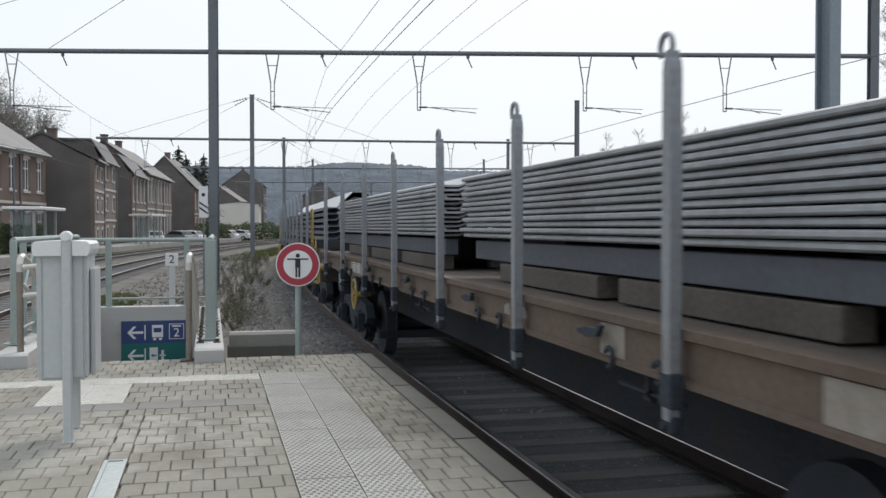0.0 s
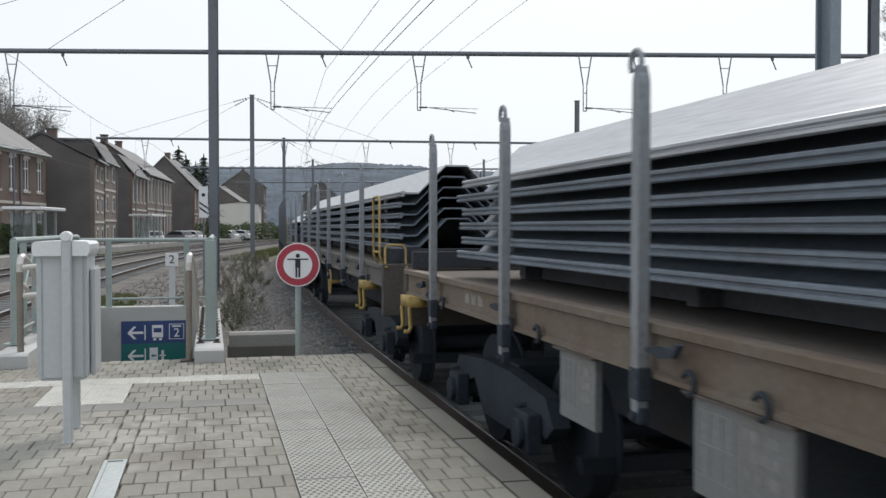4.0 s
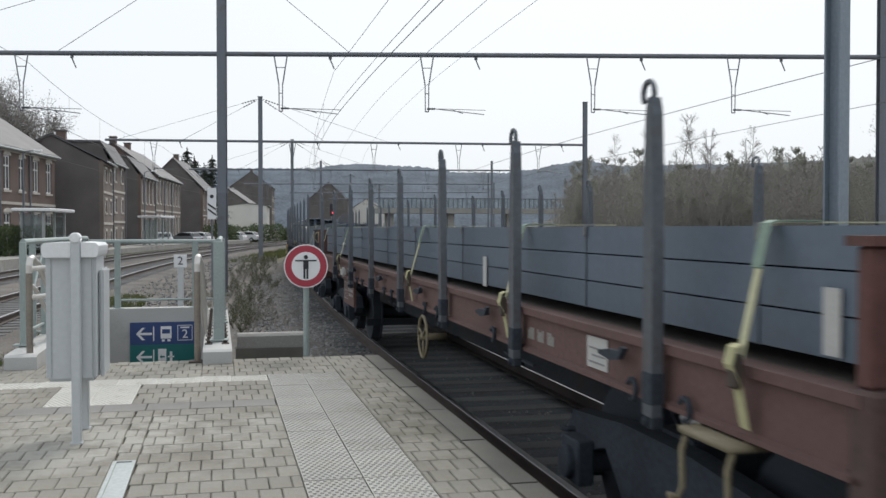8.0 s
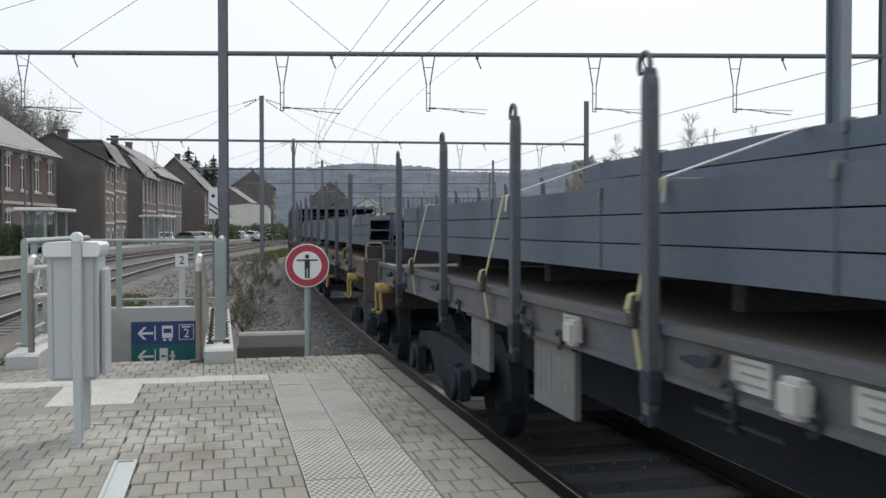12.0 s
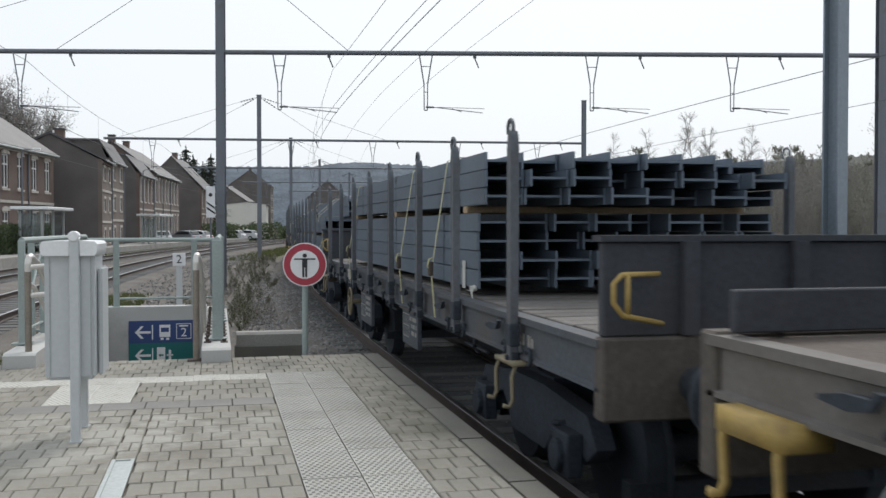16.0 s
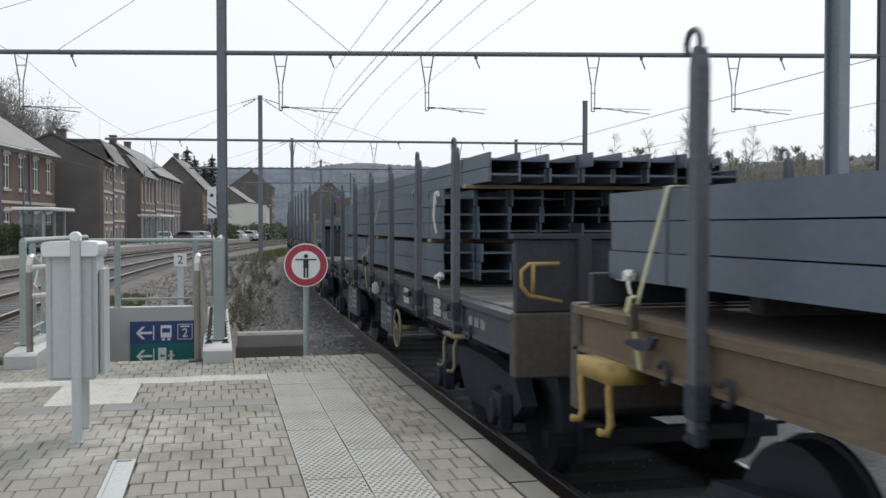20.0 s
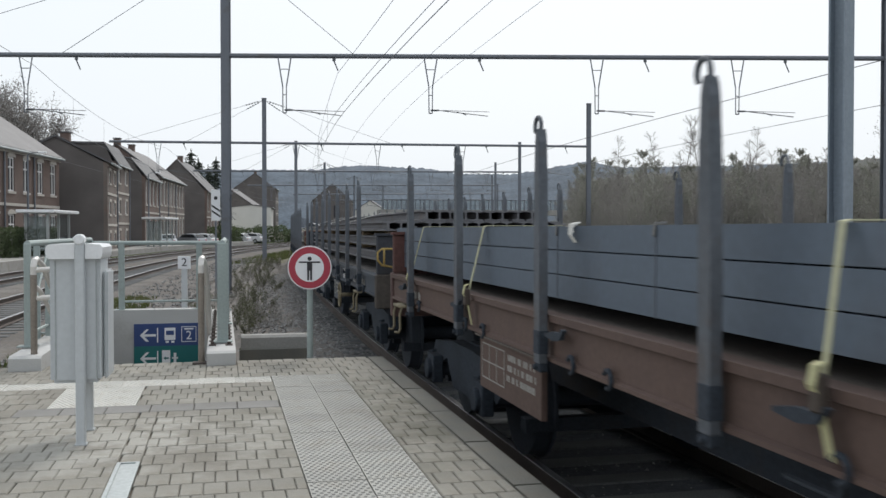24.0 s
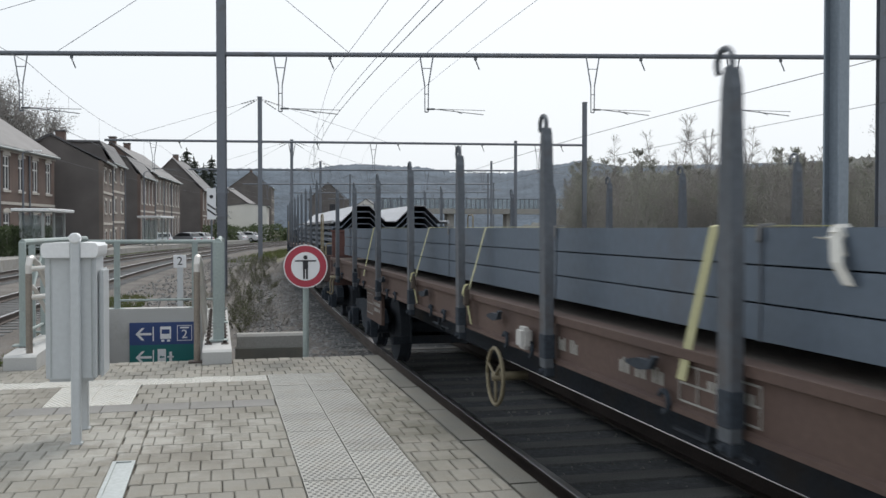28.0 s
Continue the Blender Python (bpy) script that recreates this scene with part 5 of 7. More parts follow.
def load_ibeams(label, deck, blocks, straps=(), near_step=0.0):
    """blocks: (y0, y1, z of the bottom, layers, pitch, height, left x, right x); the outer columns end short by near_step."""
    ld = thing("girder_load", label, "steel girders", "loads of the train")
    for n, (y0, y1, zb, layers, pitch, h, x0, x1) in enumerate(blocks):
        cols = max(6, round((x1 - x0) / 0.18))
        cw = (x1 - x0) / cols
        me = ibeam_mesh(y1 - y0, h, cw - 0.02, mats=M_BEAMEND)
        cut = ibeam_mesh(y1 - y0 - near_step, h, cw - 0.02, mats=M_BEAMEND)
        for r in range(layers):
            for c in range(cols):
                short = near_step and n == 0 and c < 3
                part("girder", cut if short else me, None, ld, m=pose(x0 + (c + 0.5) * cw + random.uniform(-0.015, 0.015), (y0 + y1) / 2 + (near_step / 2 if short else 0) + random.uniform(-0.15, 0.15), zb + r * pitch + h / 2))
            lo = zb + r * pitch - (pitch - h)
            if r == 0 and n == 0:
                dunnage(ld, spread(y0, y1, 5), deck, zb - deck, 0.7, True)
            elif r:
                dunnage(ld, spread(y0 + near_step, y1, 5), lo, pitch - h, 1.05)
        if n:
            low = blocks[n - 1][2] + (blocks[n - 1][3] - 1) * blocks[n - 1][4] + blocks[n - 1][5]
            if zb - low > 0.02:
                dunnage(ld, spread(y0, y1, 5), low, zb - low, 1.0)
    for y, z1, zlow, x1, z2 in straps:
        strap(ld, LOAD_X, y, zlow, z1, M_STRAPWHITE, lean=0.02, top=0.02, ratchet=False, w=0.011)
        over_strap(ld, y, z1, z2, x1)
    return ld


def load_piles(label, deck, blocks, side=False):
    """Nested double-hat sheet piles. blocks: (y0, y1, layers, pitch, z of the bottom flange, height of the hat, top
    pile coloured as sky-lit).
    """
    ld = thing("sheet_pile_load", label, "sheet piles", "loads of the train")
    for (y0, y1, layers, pitch, zb, hat, bright) in blocks:
        t = 0.02
        b, drop = (pitch * 0.11, pitch * 0.3) if pitch > 0.06 else (pitch * 0.37, 0.0)
        t = min(t, b + 0.004)
        lip = [(-1.142, -drop - b / 2), (-1.142, -drop + b / 2), (-1.132, -drop + b)] if drop else []
        lip += [(-1.126, -drop + b), (-1.126, -b), (-1.132, -b)] if drop else []
        lip += [(-1.142, -b / 2), (-1.142, b / 2), (-1.132, b), (-1.1, b)]
        lip = [(-1.108, -drop - b), (-1.132, -drop - b)] + lip
        half_line = lip + [(-1.09, 0), (-0.95, 0), (-0.65, hat), (-0.41, hat), (-0.1, 0)]
        under = [(-1.1, -t), (-0.95, -t), (-0.65, hat - t), (-0.41, hat - t), (-0.1, -t)]
        bm = bmn()
        prism(bm, half_line + [(-u, v) for u, v in reversed(half_line)] + [(-u, v) for u, v in under] + under[::-1], y0, y1)
        me = mesh_of("pile_section", bm, M_PILE if pitch > 0.06 else M_PILETHIN)
        # copy in the sky-lit colour for the uppermost pile
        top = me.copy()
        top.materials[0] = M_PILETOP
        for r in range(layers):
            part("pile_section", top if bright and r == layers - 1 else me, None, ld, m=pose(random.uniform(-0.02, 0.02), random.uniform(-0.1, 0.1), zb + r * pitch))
        if pitch > 0.06:
            bm = bmn()
            box(bm, -0.02, 0.02, -0.015, 0.015, 0.02, pitch * 0.6)
            block = mesh_of("spacer_block", bevelled(bm, 0.004), M_SPACER)
            for q in spread(y0, y1, 4, 1.2):
                for r in range(layers - 1):
                    part("spacer_block", block, None, ld, "small pale spacer", m=pose(-1.085, q + 0.02 * r, zb + (r + 0.05) * pitch))
        if side:
            for x in (-1.0, 1.0):
                y = y0 + 0.3
                while y < y1 - 1.0:
                    bm = bmn()
                    box(bm, x - 0.07, x + 0.07, y, y + 1.85, deck, deck + 0.13)
                    part("low_bearer", bevelled(bm, 0.006), M_BEARERBROWN, ld, "low brown timber bearer")
                    y += 2.14
                # added strip whose dark colour gives the shaded underside of the piles
                bm = bmn()
                box(bm, x - 0.06, x + 0.06, y0 + 0.1, y1 - 0.1, deck + 0.145, zb - 0.045)
                part("under_pile_strip", bevelled(bm, 0.004), M_PILESHADE, ld, "long dark strip for the shaded underside of the piles")
            dunnage(ld, spread(y0, y1, 6), deck, zb - deck - 0.05, 0.5, True)
        else:
            dunnage(ld, spread(y0, y1, 6), deck, zb - deck - 0.05, 0.8, True)
            for x in (-0.6, 0.6):
                bm = bmn()
                box(bm, x - 0.06, x + 0.06, y0 + 0.1, y1 - 0.1, deck, zb - 0.06)
                part("under_pile_strip", bm, M_BEARER, ld, "long dark bearer")
    return ld


# where the gaps between the wagons stand along the line at the start
GAPS = [-0.22, 17.0, 34.21, 51.45, 68.65, 85.86, 103.05, 120.25, 137.5, 154.6, 171.8, 184.95, 197.9, 215.2, 228.5, 245.65, 262.85, 276.2, 293.3, 310.5, 327.8, 345.0, 362.2]
TRAIN = []
PILES_LABEL = "nested dark steel sheet piles stacked on a wagon"
BEAMS_LABEL = "grey steel beams stacked in layers on a wagon"


def couple(k, made, loads):
    """Note a wagon and what lies on it for its run between gap k and k + 1."""
    TRAIN.append(((GAPS[k] + GAPS[k + 1]) / 2, GAPS[k + 1] - GAPS[k], [made, *loads]))


def beam_straps(ys, top):
    return [(y, top, LOAD_X - 0.01) for y in ys]


def train():
    random.seed(100)
    L = [b - a for a, b in zip(GAPS, GAPS[1:])]
    X = LOAD_X
    # sheet piles on worn beige wagons
    w, h, d = wagon("tall", L[0], M_SILLBROWN, "rusty brown", brake=3.78, marks=(-3.0,), boards=((5.57, 0.13, 0.3), (4.2, 0.25, 0.36)), panel_mat=M_SILLDARK, spacing=1.968, stake_shift=-0.04, labels=(3.75, 4.12), patches=((-4.25, 0.14), (3.95, 0.5), (-6.0, 0.16)))
    couple(0, w, [load_piles("tight stack of thin dark sheet piles on a wagon", d, [(-h + 0.1, -0.75, 12, 0.041, 1.755, 0.1, False), (0.1, 7.3, 12, 0.041, 1.755, 0.12, False)], side=True)])
    w, h, d = wagon("tall", L[1], M_SILLGREYBEIGE, "rust-streaked grey-beige", brake=3.9, labels=(), marks=(-0.75, 1.2, -6.2), patches=((-5.2, 0.3), (3.9, 0.4)), patch_mat=M_SILLBEIGE)
    couple(1, w, [load_piles(PILES_LABEL, d, [(-8.15, 6.84, 6, 0.114, 1.615, 0.29, True)])])
    w, h, d = wagon("tall", L[2], M_SILLBEIGE, "rust-streaked beige", hoop_in=0.42, labels=(), marks=(-4.6, 5.5), patches=((-6.05, 0.4), (-4.2, 0.5)))
    couple(2, w, [load_piles(PILES_LABEL, d, [(-7.8, 6.85, 6, 0.114, 1.615, 0.3, True)])])
    w, h, d = wagon("tall", L[3], M_SILLGREYBEIGE, "grey-beige", labels=(-0.5, 2.6), marks=(-5.0, 5.6, 6.0))
    couple(3, w, [load_piles(PILES_LABEL, d, [(-7.9, 6.86, 6, 0.115, 1.62, 0.3, True)])])
    w, h, d = wagon("pointed", L[4], M_SILLRED, "red-brown", panel_mat=M_SILLRED, boards=((3.56, 0.46, 0.33), (1.0, 0.16, 0.31)), labels=(), marks=(0.0, -0.55, 5.6))
    couple(4, w, [load_piles(PILES_LABEL, d, [(-8.05, 5.75, 5, 0.115, 1.51, 0.29, True)])])
    # long low beam loads
    w, h, d = wagon("red", L[5], M_SILLRED, "red-brown", end_wall=M_ENDRED, panel_mat=M_SILLRED, labels=(-6.05,), marks=(-5.4, 3.4), blocks=(3.78,))
    ld = load_beams(BEAMS_LABEL, d, [(-h - 0.05, 7.75, 1.395, 3, 0.146, X, -X)], beam_straps((-7.4, -4.57, -1.4, 4.32, 7.3), 1.84), w=0.022, tags=((-7.75, 1.52), (-3.55, 1.5)))
    wrap(ld, X - 0.01, 5.0, 1.58, 0.05)
    couple(5, w, [ld])
    w, h, d = wagon("tall", L[6], M_SILLGREYBEIGE, "dusty grey-brown", end_wall=M_ENDBROWN, panel_mat=M_SILLGREYBEIGE, labels=(), marks=(-6.3, -2.6), frames=((-4.3, 0.45),), boards=((3.4, 0.36, 0.33), (-3.9, 0.58, 0.36)), brake=-2.33, stakes="taper", yellow=False)
    ld = load_beams(BEAMS_LABEL, d, [(-7.1, 8.1, 1.43, 3, 0.147, X, -X)], beam_straps((-6.9, -0.45, 0.36, 7.15), 1.88), tags=((-5.6, 1.55), (0.15, 1.6)))
    wrap(ld, X - 0.02, -3.0, 1.84, 0.1)
    couple(6, w, [ld])
    w, h, d = wagon("tall", L[7], M_SILLBLUE, "blue-sprayed grey", stakes="slim_dark", marks=(-4.8, 2.6), labels=(1.9, 0.15, -0.55), blocks=(1.75, -0.2), stake_shift=-0.15)
    ld = load_beams(BEAMS_LABEL, d, [(-7.55, h - 0.8, 1.6, 3, 0.143, X, -X), (-4.6, 3.75, 2.03, 2, 0.125, -0.56, -0.02)], beam_straps((-7.05, -2.8, 1.06, 3.5, 6.0), 2.04), over=((3.45, 2.03, 2.27, -0.56), (1.05, 2.03, 2.27, -0.56), (-2.6, 2.03, 2.27, -0.56)))
    for q in (-7.15, -7.25, -7.4, -7.47):
        bm = bmn()
        box(bm, -0.005, 0.0, -0.012, 0.012, 1.6, 2.035)
        part("green_band", bm, M_STRAPGREEN, ld, "sea-green strap hanging down the beams", m=pose(X - 0.004, q, 0))
    couple(7, w, [ld])
    w, h, d = wagon("tall", L[8], M_SILLBEIGE, "worn beige", stakes="slim_dark", marks=(2.2,), labels=(-2.5,))
    couple(8, w, [load_beams(BEAMS_LABEL, d, [(-h + 0.6, h - 0.9, 1.58, 3, 0.14, X, -X)], beam_straps((-h + 2.0, -1.0, 3.0, 6.0), 2.0))])
    # tall mixed load
    w, h, d = wagon("tall", L[9], M_SILLGREYBEIGE, "grey-beige", stakes="slim_dark", marks=(-0.9, 5.2), labels=(-0.3, -3.2, -3.5), blocks=(-2.15,), brake=-3.3)
    couple(9, w, [load_beams("grey steel beams in a high stack with timber spacers", d, [(-h + 1.2, 6.3, 1.54, 1, 0.226, X, -X), (-h + 1.6, 5.4, 1.825, 2, 0.23, X, -X), (-h + 2.0, 4.5, 2.32, 1, 0.235, X, -X)],
                              beam_straps((-3.45, 0.07, 3.7), 2.56) + [(4.6, 2.29, X - 0.01), (6.1, 1.78, X - 0.01), (-h + 1.7, 1.78, X - 0.01)])])
    # short dark wagons with high stacks
    w, h, d = wagon("short", L[10], M_SILLGREY, "dark grey", end_wall=M_ENDBROWN, brake=2.88, labels=(4.2, 3.37), marks=(-5.0, 2.3), panel_mat=M_SILLGREY, planks=True, stake_shift=0.25)
    ld = load_beams("grey steel beams in a high block with a timber layer", d, [(-3.3, 4.05, 1.345, 4, 0.146, X, -X), (-3.5, 4.05, 1.985, 3, 0.132, X, -X)], beam_straps((-2.4, -0.9, 3.0), 2.385), tags=((-2.9, 1.44), (0.4, 1.4)))
    wrap(ld, X - 0.02, -3.25, 1.35, 0.07)
    couple(10, w, [ld])
    w, h, d = wagon("short", L[11], M_SILLGREY, "dark grey", end_wall=M_ENDBROWN, brake=3.2, labels=(3.05,), marks=(-5.2, 1.4), panel_mat=M_SILLGREY, planks=True, stake_shift=0.38)
    couple(11, w, [load_beams("grey steel beams in stepped stacks with pale straps", d, [(-5.7, 5.3, 1.315, 2, 0.163, X, -X), (-4.75, 3.85, 1.7, 2, 0.162, X, -X), (-4.4, 4.0, 2.03, 2, 0.205, -0.72, -0.24)],
                               beam_straps((-3.0, 0.13, 3.1), 2.04) + [(-4.9, 1.65, X - 0.01), (4.8, 1.65, X - 0.01)], over=((2.85, 2.03, 2.45, -0.74), (-2.2, 2.03, 2.45, -0.74), (-3.4, 2.03, 2.45, -0.74)))])
    w, h, d = wagon("tall", L[12], M_SILLOCHRE, "ochre-brown", stakes="slim_dark", brake=3.77, labels=(-3.95, -4.4), marks=(-6.0, -1.5), boards=((2.1, 0.33, 0.38),), patches=((-4.17, 0.17),), patch_mat=M_PANEL)
    ld = load_beams(BEAMS_LABEL, d, [(-h + 0.3, 8.0, 1.56, 3, 0.145, X, -X), (-6.8, 2.7, 1.995, 2, 0.2, -0.58, -0.06)], beam_straps((-6.0, -3.67, -0.45, 0.28, 4.0, 7.3), 2.0), lean=0.0, over=((-3.67, 2.0, 2.4, -0.6), (-0.45, 2.0, 2.4, -0.6), (0.3, 2.0, 2.4, -0.6), (-6.0, 2.0, 2.4, -0.6)))
    wrap(ld, X - 0.02, 7.7, 1.59, 0.08)
    couple(12, w, [ld])
    w, h, d = wagon("short", L[13], M_SILLDARK, "blue-black", end_wall=M_ENDBROWN, brake=-2.2, labels=(-3.87, -2.45), frames=((-3.0, 0.13), (2.75, 0.2)), marks=(-5.4, 1.2, 2.2), blocks=(-0.78,), panel_mat=M_SILLGREY, planks=True, stake_shift=0.25)
    for sx, turn in ((-1, -90), (1, 90)):
        bm = bmn()
        for q in (-0.16, 0.16):
            box(bm, q - 0.006, q + 0.006, 0, 0.003, -0.08, 0.08)
        box(bm, -0.16, 0.16, 0, 0.003, -0.06, -0.05)
        box(bm, -0.09, 0.09, 0, 0.003, 0.0, 0.06)
        text_mesh("painted_writing", "UIC St", 0.13, M_PAINTMARK, w, pose(sx * (HALF - 0.02), -4.27, 1.1, 90, 0, turn))
        part("length_mark", bm, M_PAINTMARK, w, "white painted length mark", m=pose(sx * (HALF - 0.018), 1.22, 1.12, 0, 0, turn))
    ld = load_beams("grey steel beams in a high block with blue straps", d, [(-3.5, 4.1, 1.35, 2, 0.164, X, -X), (-3.55, 4.05, 1.715, 3, 0.148, X, -X), (-4.4, 3.6, 2.19, 2, 0.122, -1.03, 1.15)],
                               [])
    strap(ld, X - 0.01, -0.2, 1.06, 2.17, None, 0.35)
    wrap(ld, X - 0.02, -3.4, 2.12, 0.08, 0.35)
    for q in (-2.7, 2.2):
        strap(ld, X - 0.004, q, 1.38, 2.16, M_STRAPBLUE, 0.01, 0.3, False, 0.007)
    for q in (2.67, -2.2):
        over_strap(ld, q, 2.16, 2.43, -1.05, material=M_STRAPBLUE)
    wrap(ld, X - 0.03, -3.57, 1.39, 0.1)
    couple(13, w, [ld])
    w, h, d = wagon("pointed", L[14], M_SILLRED, "red-brown", panel_mat=M_SILLRED, labels=(), marks=(-6.4, -1.5))
    couple(14, w, [load_beams(BEAMS_LABEL, d, [(-7.7, h - 1.0, 1.46, 3, 0.16, X, -X), (-4.6, h - 4.0, 1.945, 1, 0.12, -0.6, 1.1)], beam_straps((-6.1, -2.4, 0.5, 4.0), 1.95))])
    w, h, d = wagon("red", L[15], M_SILLBROWNRED, "dark red-brown", end_wall=M_ENDRED, panel_mat=M_SILLBROWNRED, boards=((3.75, 0.68, 0.38),), labels=(), marks=(-2.4, 6.6))
    ld = load_beams(BEAMS_LABEL, d, [(-h + 0.6, 8.45, 1.415, 3, 0.144, X, -X)], beam_straps((-4.0, 0.42, 4.68, 6.9), 1.85), lean=-0.17)
    wrap(ld, X - 0.02, 8.35, 1.44, 0.07)
    wrap(ld, X, 2.85, 1.85, 0.04, 0.1)
    couple(15, w, [ld])
    # girders
    w, h, d = wagon("short", L[16], M_SILLDARK, "dark grey", end_wall=M_ENDBROWN, brake=-2.25, panel_mat=M_SILLGREY, labels=(-2.5,), marks=(-3.2, -5.0), stake_shift=0.15, planks=True)
    for sx, turn in ((-1, -90), (1, 90)):
        text_mesh("painted_writing", "UIC St", 0.08, M_PAINTMARK, w, pose(sx * (HALF - 0.02), -3.84, 1.105, 90, 0, turn))
    couple(16, w, [load_ibeams("grey-brown steel girders in four layers on a wagon", d, [(-5.6, 5.7, 1.425, 3, 0.193, 0.122, X, -X), (-5.2, 5.6, 1.94, 1, 0.16, 0.14, -0.66, 1.15)],
                                [(-2.07, 1.93, 1.43, -0.68, 2.09), (1.6, 1.93, 1.43, -0.68, 2.09), (4.3, 1.93, 1.43, -0.68, 2.09)])])
    w, h, d = wagon("red", L[17], M_SILLBRIGHT, "faded red", end_wall=M_ENDRED, panel_mat=M_SILLBRIGHT, labels=(-5.35,), marks=(-4.9, 3.2), boards=((3.5, 0.56, 0.36),), planks=True, frames=((3.6, 0.25),))
    couple(17, w, [load_ibeams("rusty steel girders in three layers on a wagon", d, [(-6.8, 7.4, 1.465, 2, 0.178, 0.118, X, -X), (-7.2, 6.6, 1.81, 1, 0.15, 0.115, -0.68, 1.15)],
                                [(-3.2, 1.765, 1.46, -0.7, 1.93), (0.5, 1.765, 1.46, -0.7, 1.93), (4.2, 1.765, 1.46, -0.7, 1.93), (7.0, 1.765, 1.46, -0.7, 1.93)], near_step=2.4)])
    w, h, d = wagon("red", L[18], M_SILLBROWNRED, "dark red-brown", end_wall=M_ENDRED, panel_mat=M_SILLBROWNRED, labels=(), marks=(-4.2, -3.2), frames=((-4.65, 0.3),), blocks=(-2.48,), brake=-1.85)
    ld = load_beams(BEAMS_LABEL, d, [(-h + 0.5, h - 0.7, 1.405, 3, 0.141, X, -X)], beam_straps((-1.09, 0.88), 1.83))
    for q, wd in ((-4.45, 0.034), (4.2, 0.03)):
        strap(ld, X - 0.01, q, 1.22, 1.83, M_STRAP, 0.02, 0.5, False, wd, -HALF - 0.012)
    wrap(ld, X + 0.01, -5.2, 1.81, 0.07, 0.17)
    couple(18, w, [ld])
    w, h, d = wagon("pointed", L[19], M_SILLRED, "red-brown", labels=(1.0,))
    couple(19, w, [load_piles(PILES_LABEL, d, [(-h + 1.2, h - 2.0, 5, 0.115, 1.51, 0.3, True)])])
    for k in (20, 21):
        w, h, d = wagon("pointed", L[k], M_SILLRED, "red-brown", labels=(1.0,))
        couple(k, w, [load_beams(BEAMS_LABEL, d, [(-h + 0.8, h - 0.9, 1.44, 3, 0.14, X, -X)])])


train()


# ---- things on the platform ----
def litter_bin():
    t = thing("litter_bin", "pale grey metal litter bin on two posts", "litter bin", m=pose(-0.82, 6.0, P_Z, 0, 0, -1))
    for y in (0.0, 0.44):
        bm = bmn()
        box(bm, -0.027 - 0.02 * (y > 0), 0.027 - 0.02 * (y > 0), y - 0.027, y + 0.027, 0.0, 1.21 - 0.1 * (y > 0))
        p = part("post", bevelled(bm, 0.008), M_CABINET, t)
        bm = bmn()
        rod(bm, (0, y - 0.04, 1.215 - 0.1 * (y > 0)), (0, y + 0.04, 1.215 - 0.1 * (y > 0)), 0.032, 16)
        part("post_cap", bevelled(bm, 0.006), M_CABTOP, p, "rounded bright cap")
        bm = bmn()
        box(bm, -0.034 - 0.02 * (y > 0), 0.034 - 0.02 * (y > 0), y - 0.034, y + 0.034, 0.0, 0.008)
        part("foot_plate", bm, M_CABINET, p)
    bm = bmn()
    box(bm, -0.178, 0.108, 0.036, 0.4, 0.36, 1.13)
    b = part("bin_body", bevelled(bm, 0.02, 2), M_CABINET, t)
    for s, xi, xo in ((-1, -0.03, -0.19), (1, 0.03, 0.128)):
        bm = bmn()
        prism(bm, [(xi, 1.1), (xo - s * 0.014, 1.1), (xo - s * 0.004, 1.115), (xo, 1.135), (xo, 1.168), (xo - s * 0.014, 1.185), (xi, 1.19)], -0.01, 0.42)
        part("lid", bm, M_CABTOP, b, "rounded bright metal lid")
    for xq in (-0.145, 0.085):
        bm = bmn()
        box(bm, xq - 0.003, xq + 0.003, 0.031, 0.036, 0.39, 1.09)
        part("seam", bm, M_GALV, b)
    bm = bmn()
    box(bm, 0.112, 0.14, 0.12, 0.4, 0.37, 1.03)
    part("side_door", bevelled(bm, 0.012, 2), M_CABINET, t, "narrow side door")


litter_bin()


def round_sign():
    t = thing("warning_sign", "round white sign with a red rim on a grey post", "sign", m=pose(0.85, 9.66, 0.0, 0, 0, -7))
    bm = bmn()
    rod(bm, (0, 0.03, -0.45), (0, 0.03, 1.6), 0.03, 12)
    part("post", bm, M_GREENGREY, t)
    z = 1.445
    for name, r, y0, y1, m, lab in (("backing", 0.218, -0.02, 0.0, M_SIGNWHITE, ""), ("red_rim", 0.207, -0.0235, -0.02, M_SIGNRED, "red ring"), ("white_field", 0.142, -0.027, -0.0235, M_SIGNWHITE, "white field")):
        bm = bmn()
        rod(bm, (0, y0, z), (0, y1, z), r, 48)
        part(name, bm, m, t, lab)
    bm = bmn()
    rod(bm, (0, -0.031, z + 0.09), (0, -0.027, z + 0.09), 0.021, 16)
    part("black_dot", bm, M_SIGNBLACK, t)
    bm = bmn()
    box(bm, -0.105, 0.105, -0.031, -0.027, z + 0.048, z + 0.062)
    part("black_bar", bm, M_SIGNBLACK, t)
    bm = bmn()
    box(bm, -0.026, 0.026, -0.031, -0.027, z - 0.03, z + 0.048)
    box(bm, -0.024, -0.005, -0.031, -0.027, z - 0.125, z - 0.03)
    box(bm, 0.005, 0.024, -0.031, -0.027, z - 0.125, z - 0.03)
    part("black_stem", bm, M_SIGNBLACK, t)
    bm = bmn()
    box(bm, -0.04, 0.04, 0.0, 0.065, z - 0.12, z - 0.09)
    box(bm, -0.04, 0.04, 0.0, 0.065, z + 0.07, z + 0.1)
    part("clamp", bm, M_GALV, t)


round_sign()


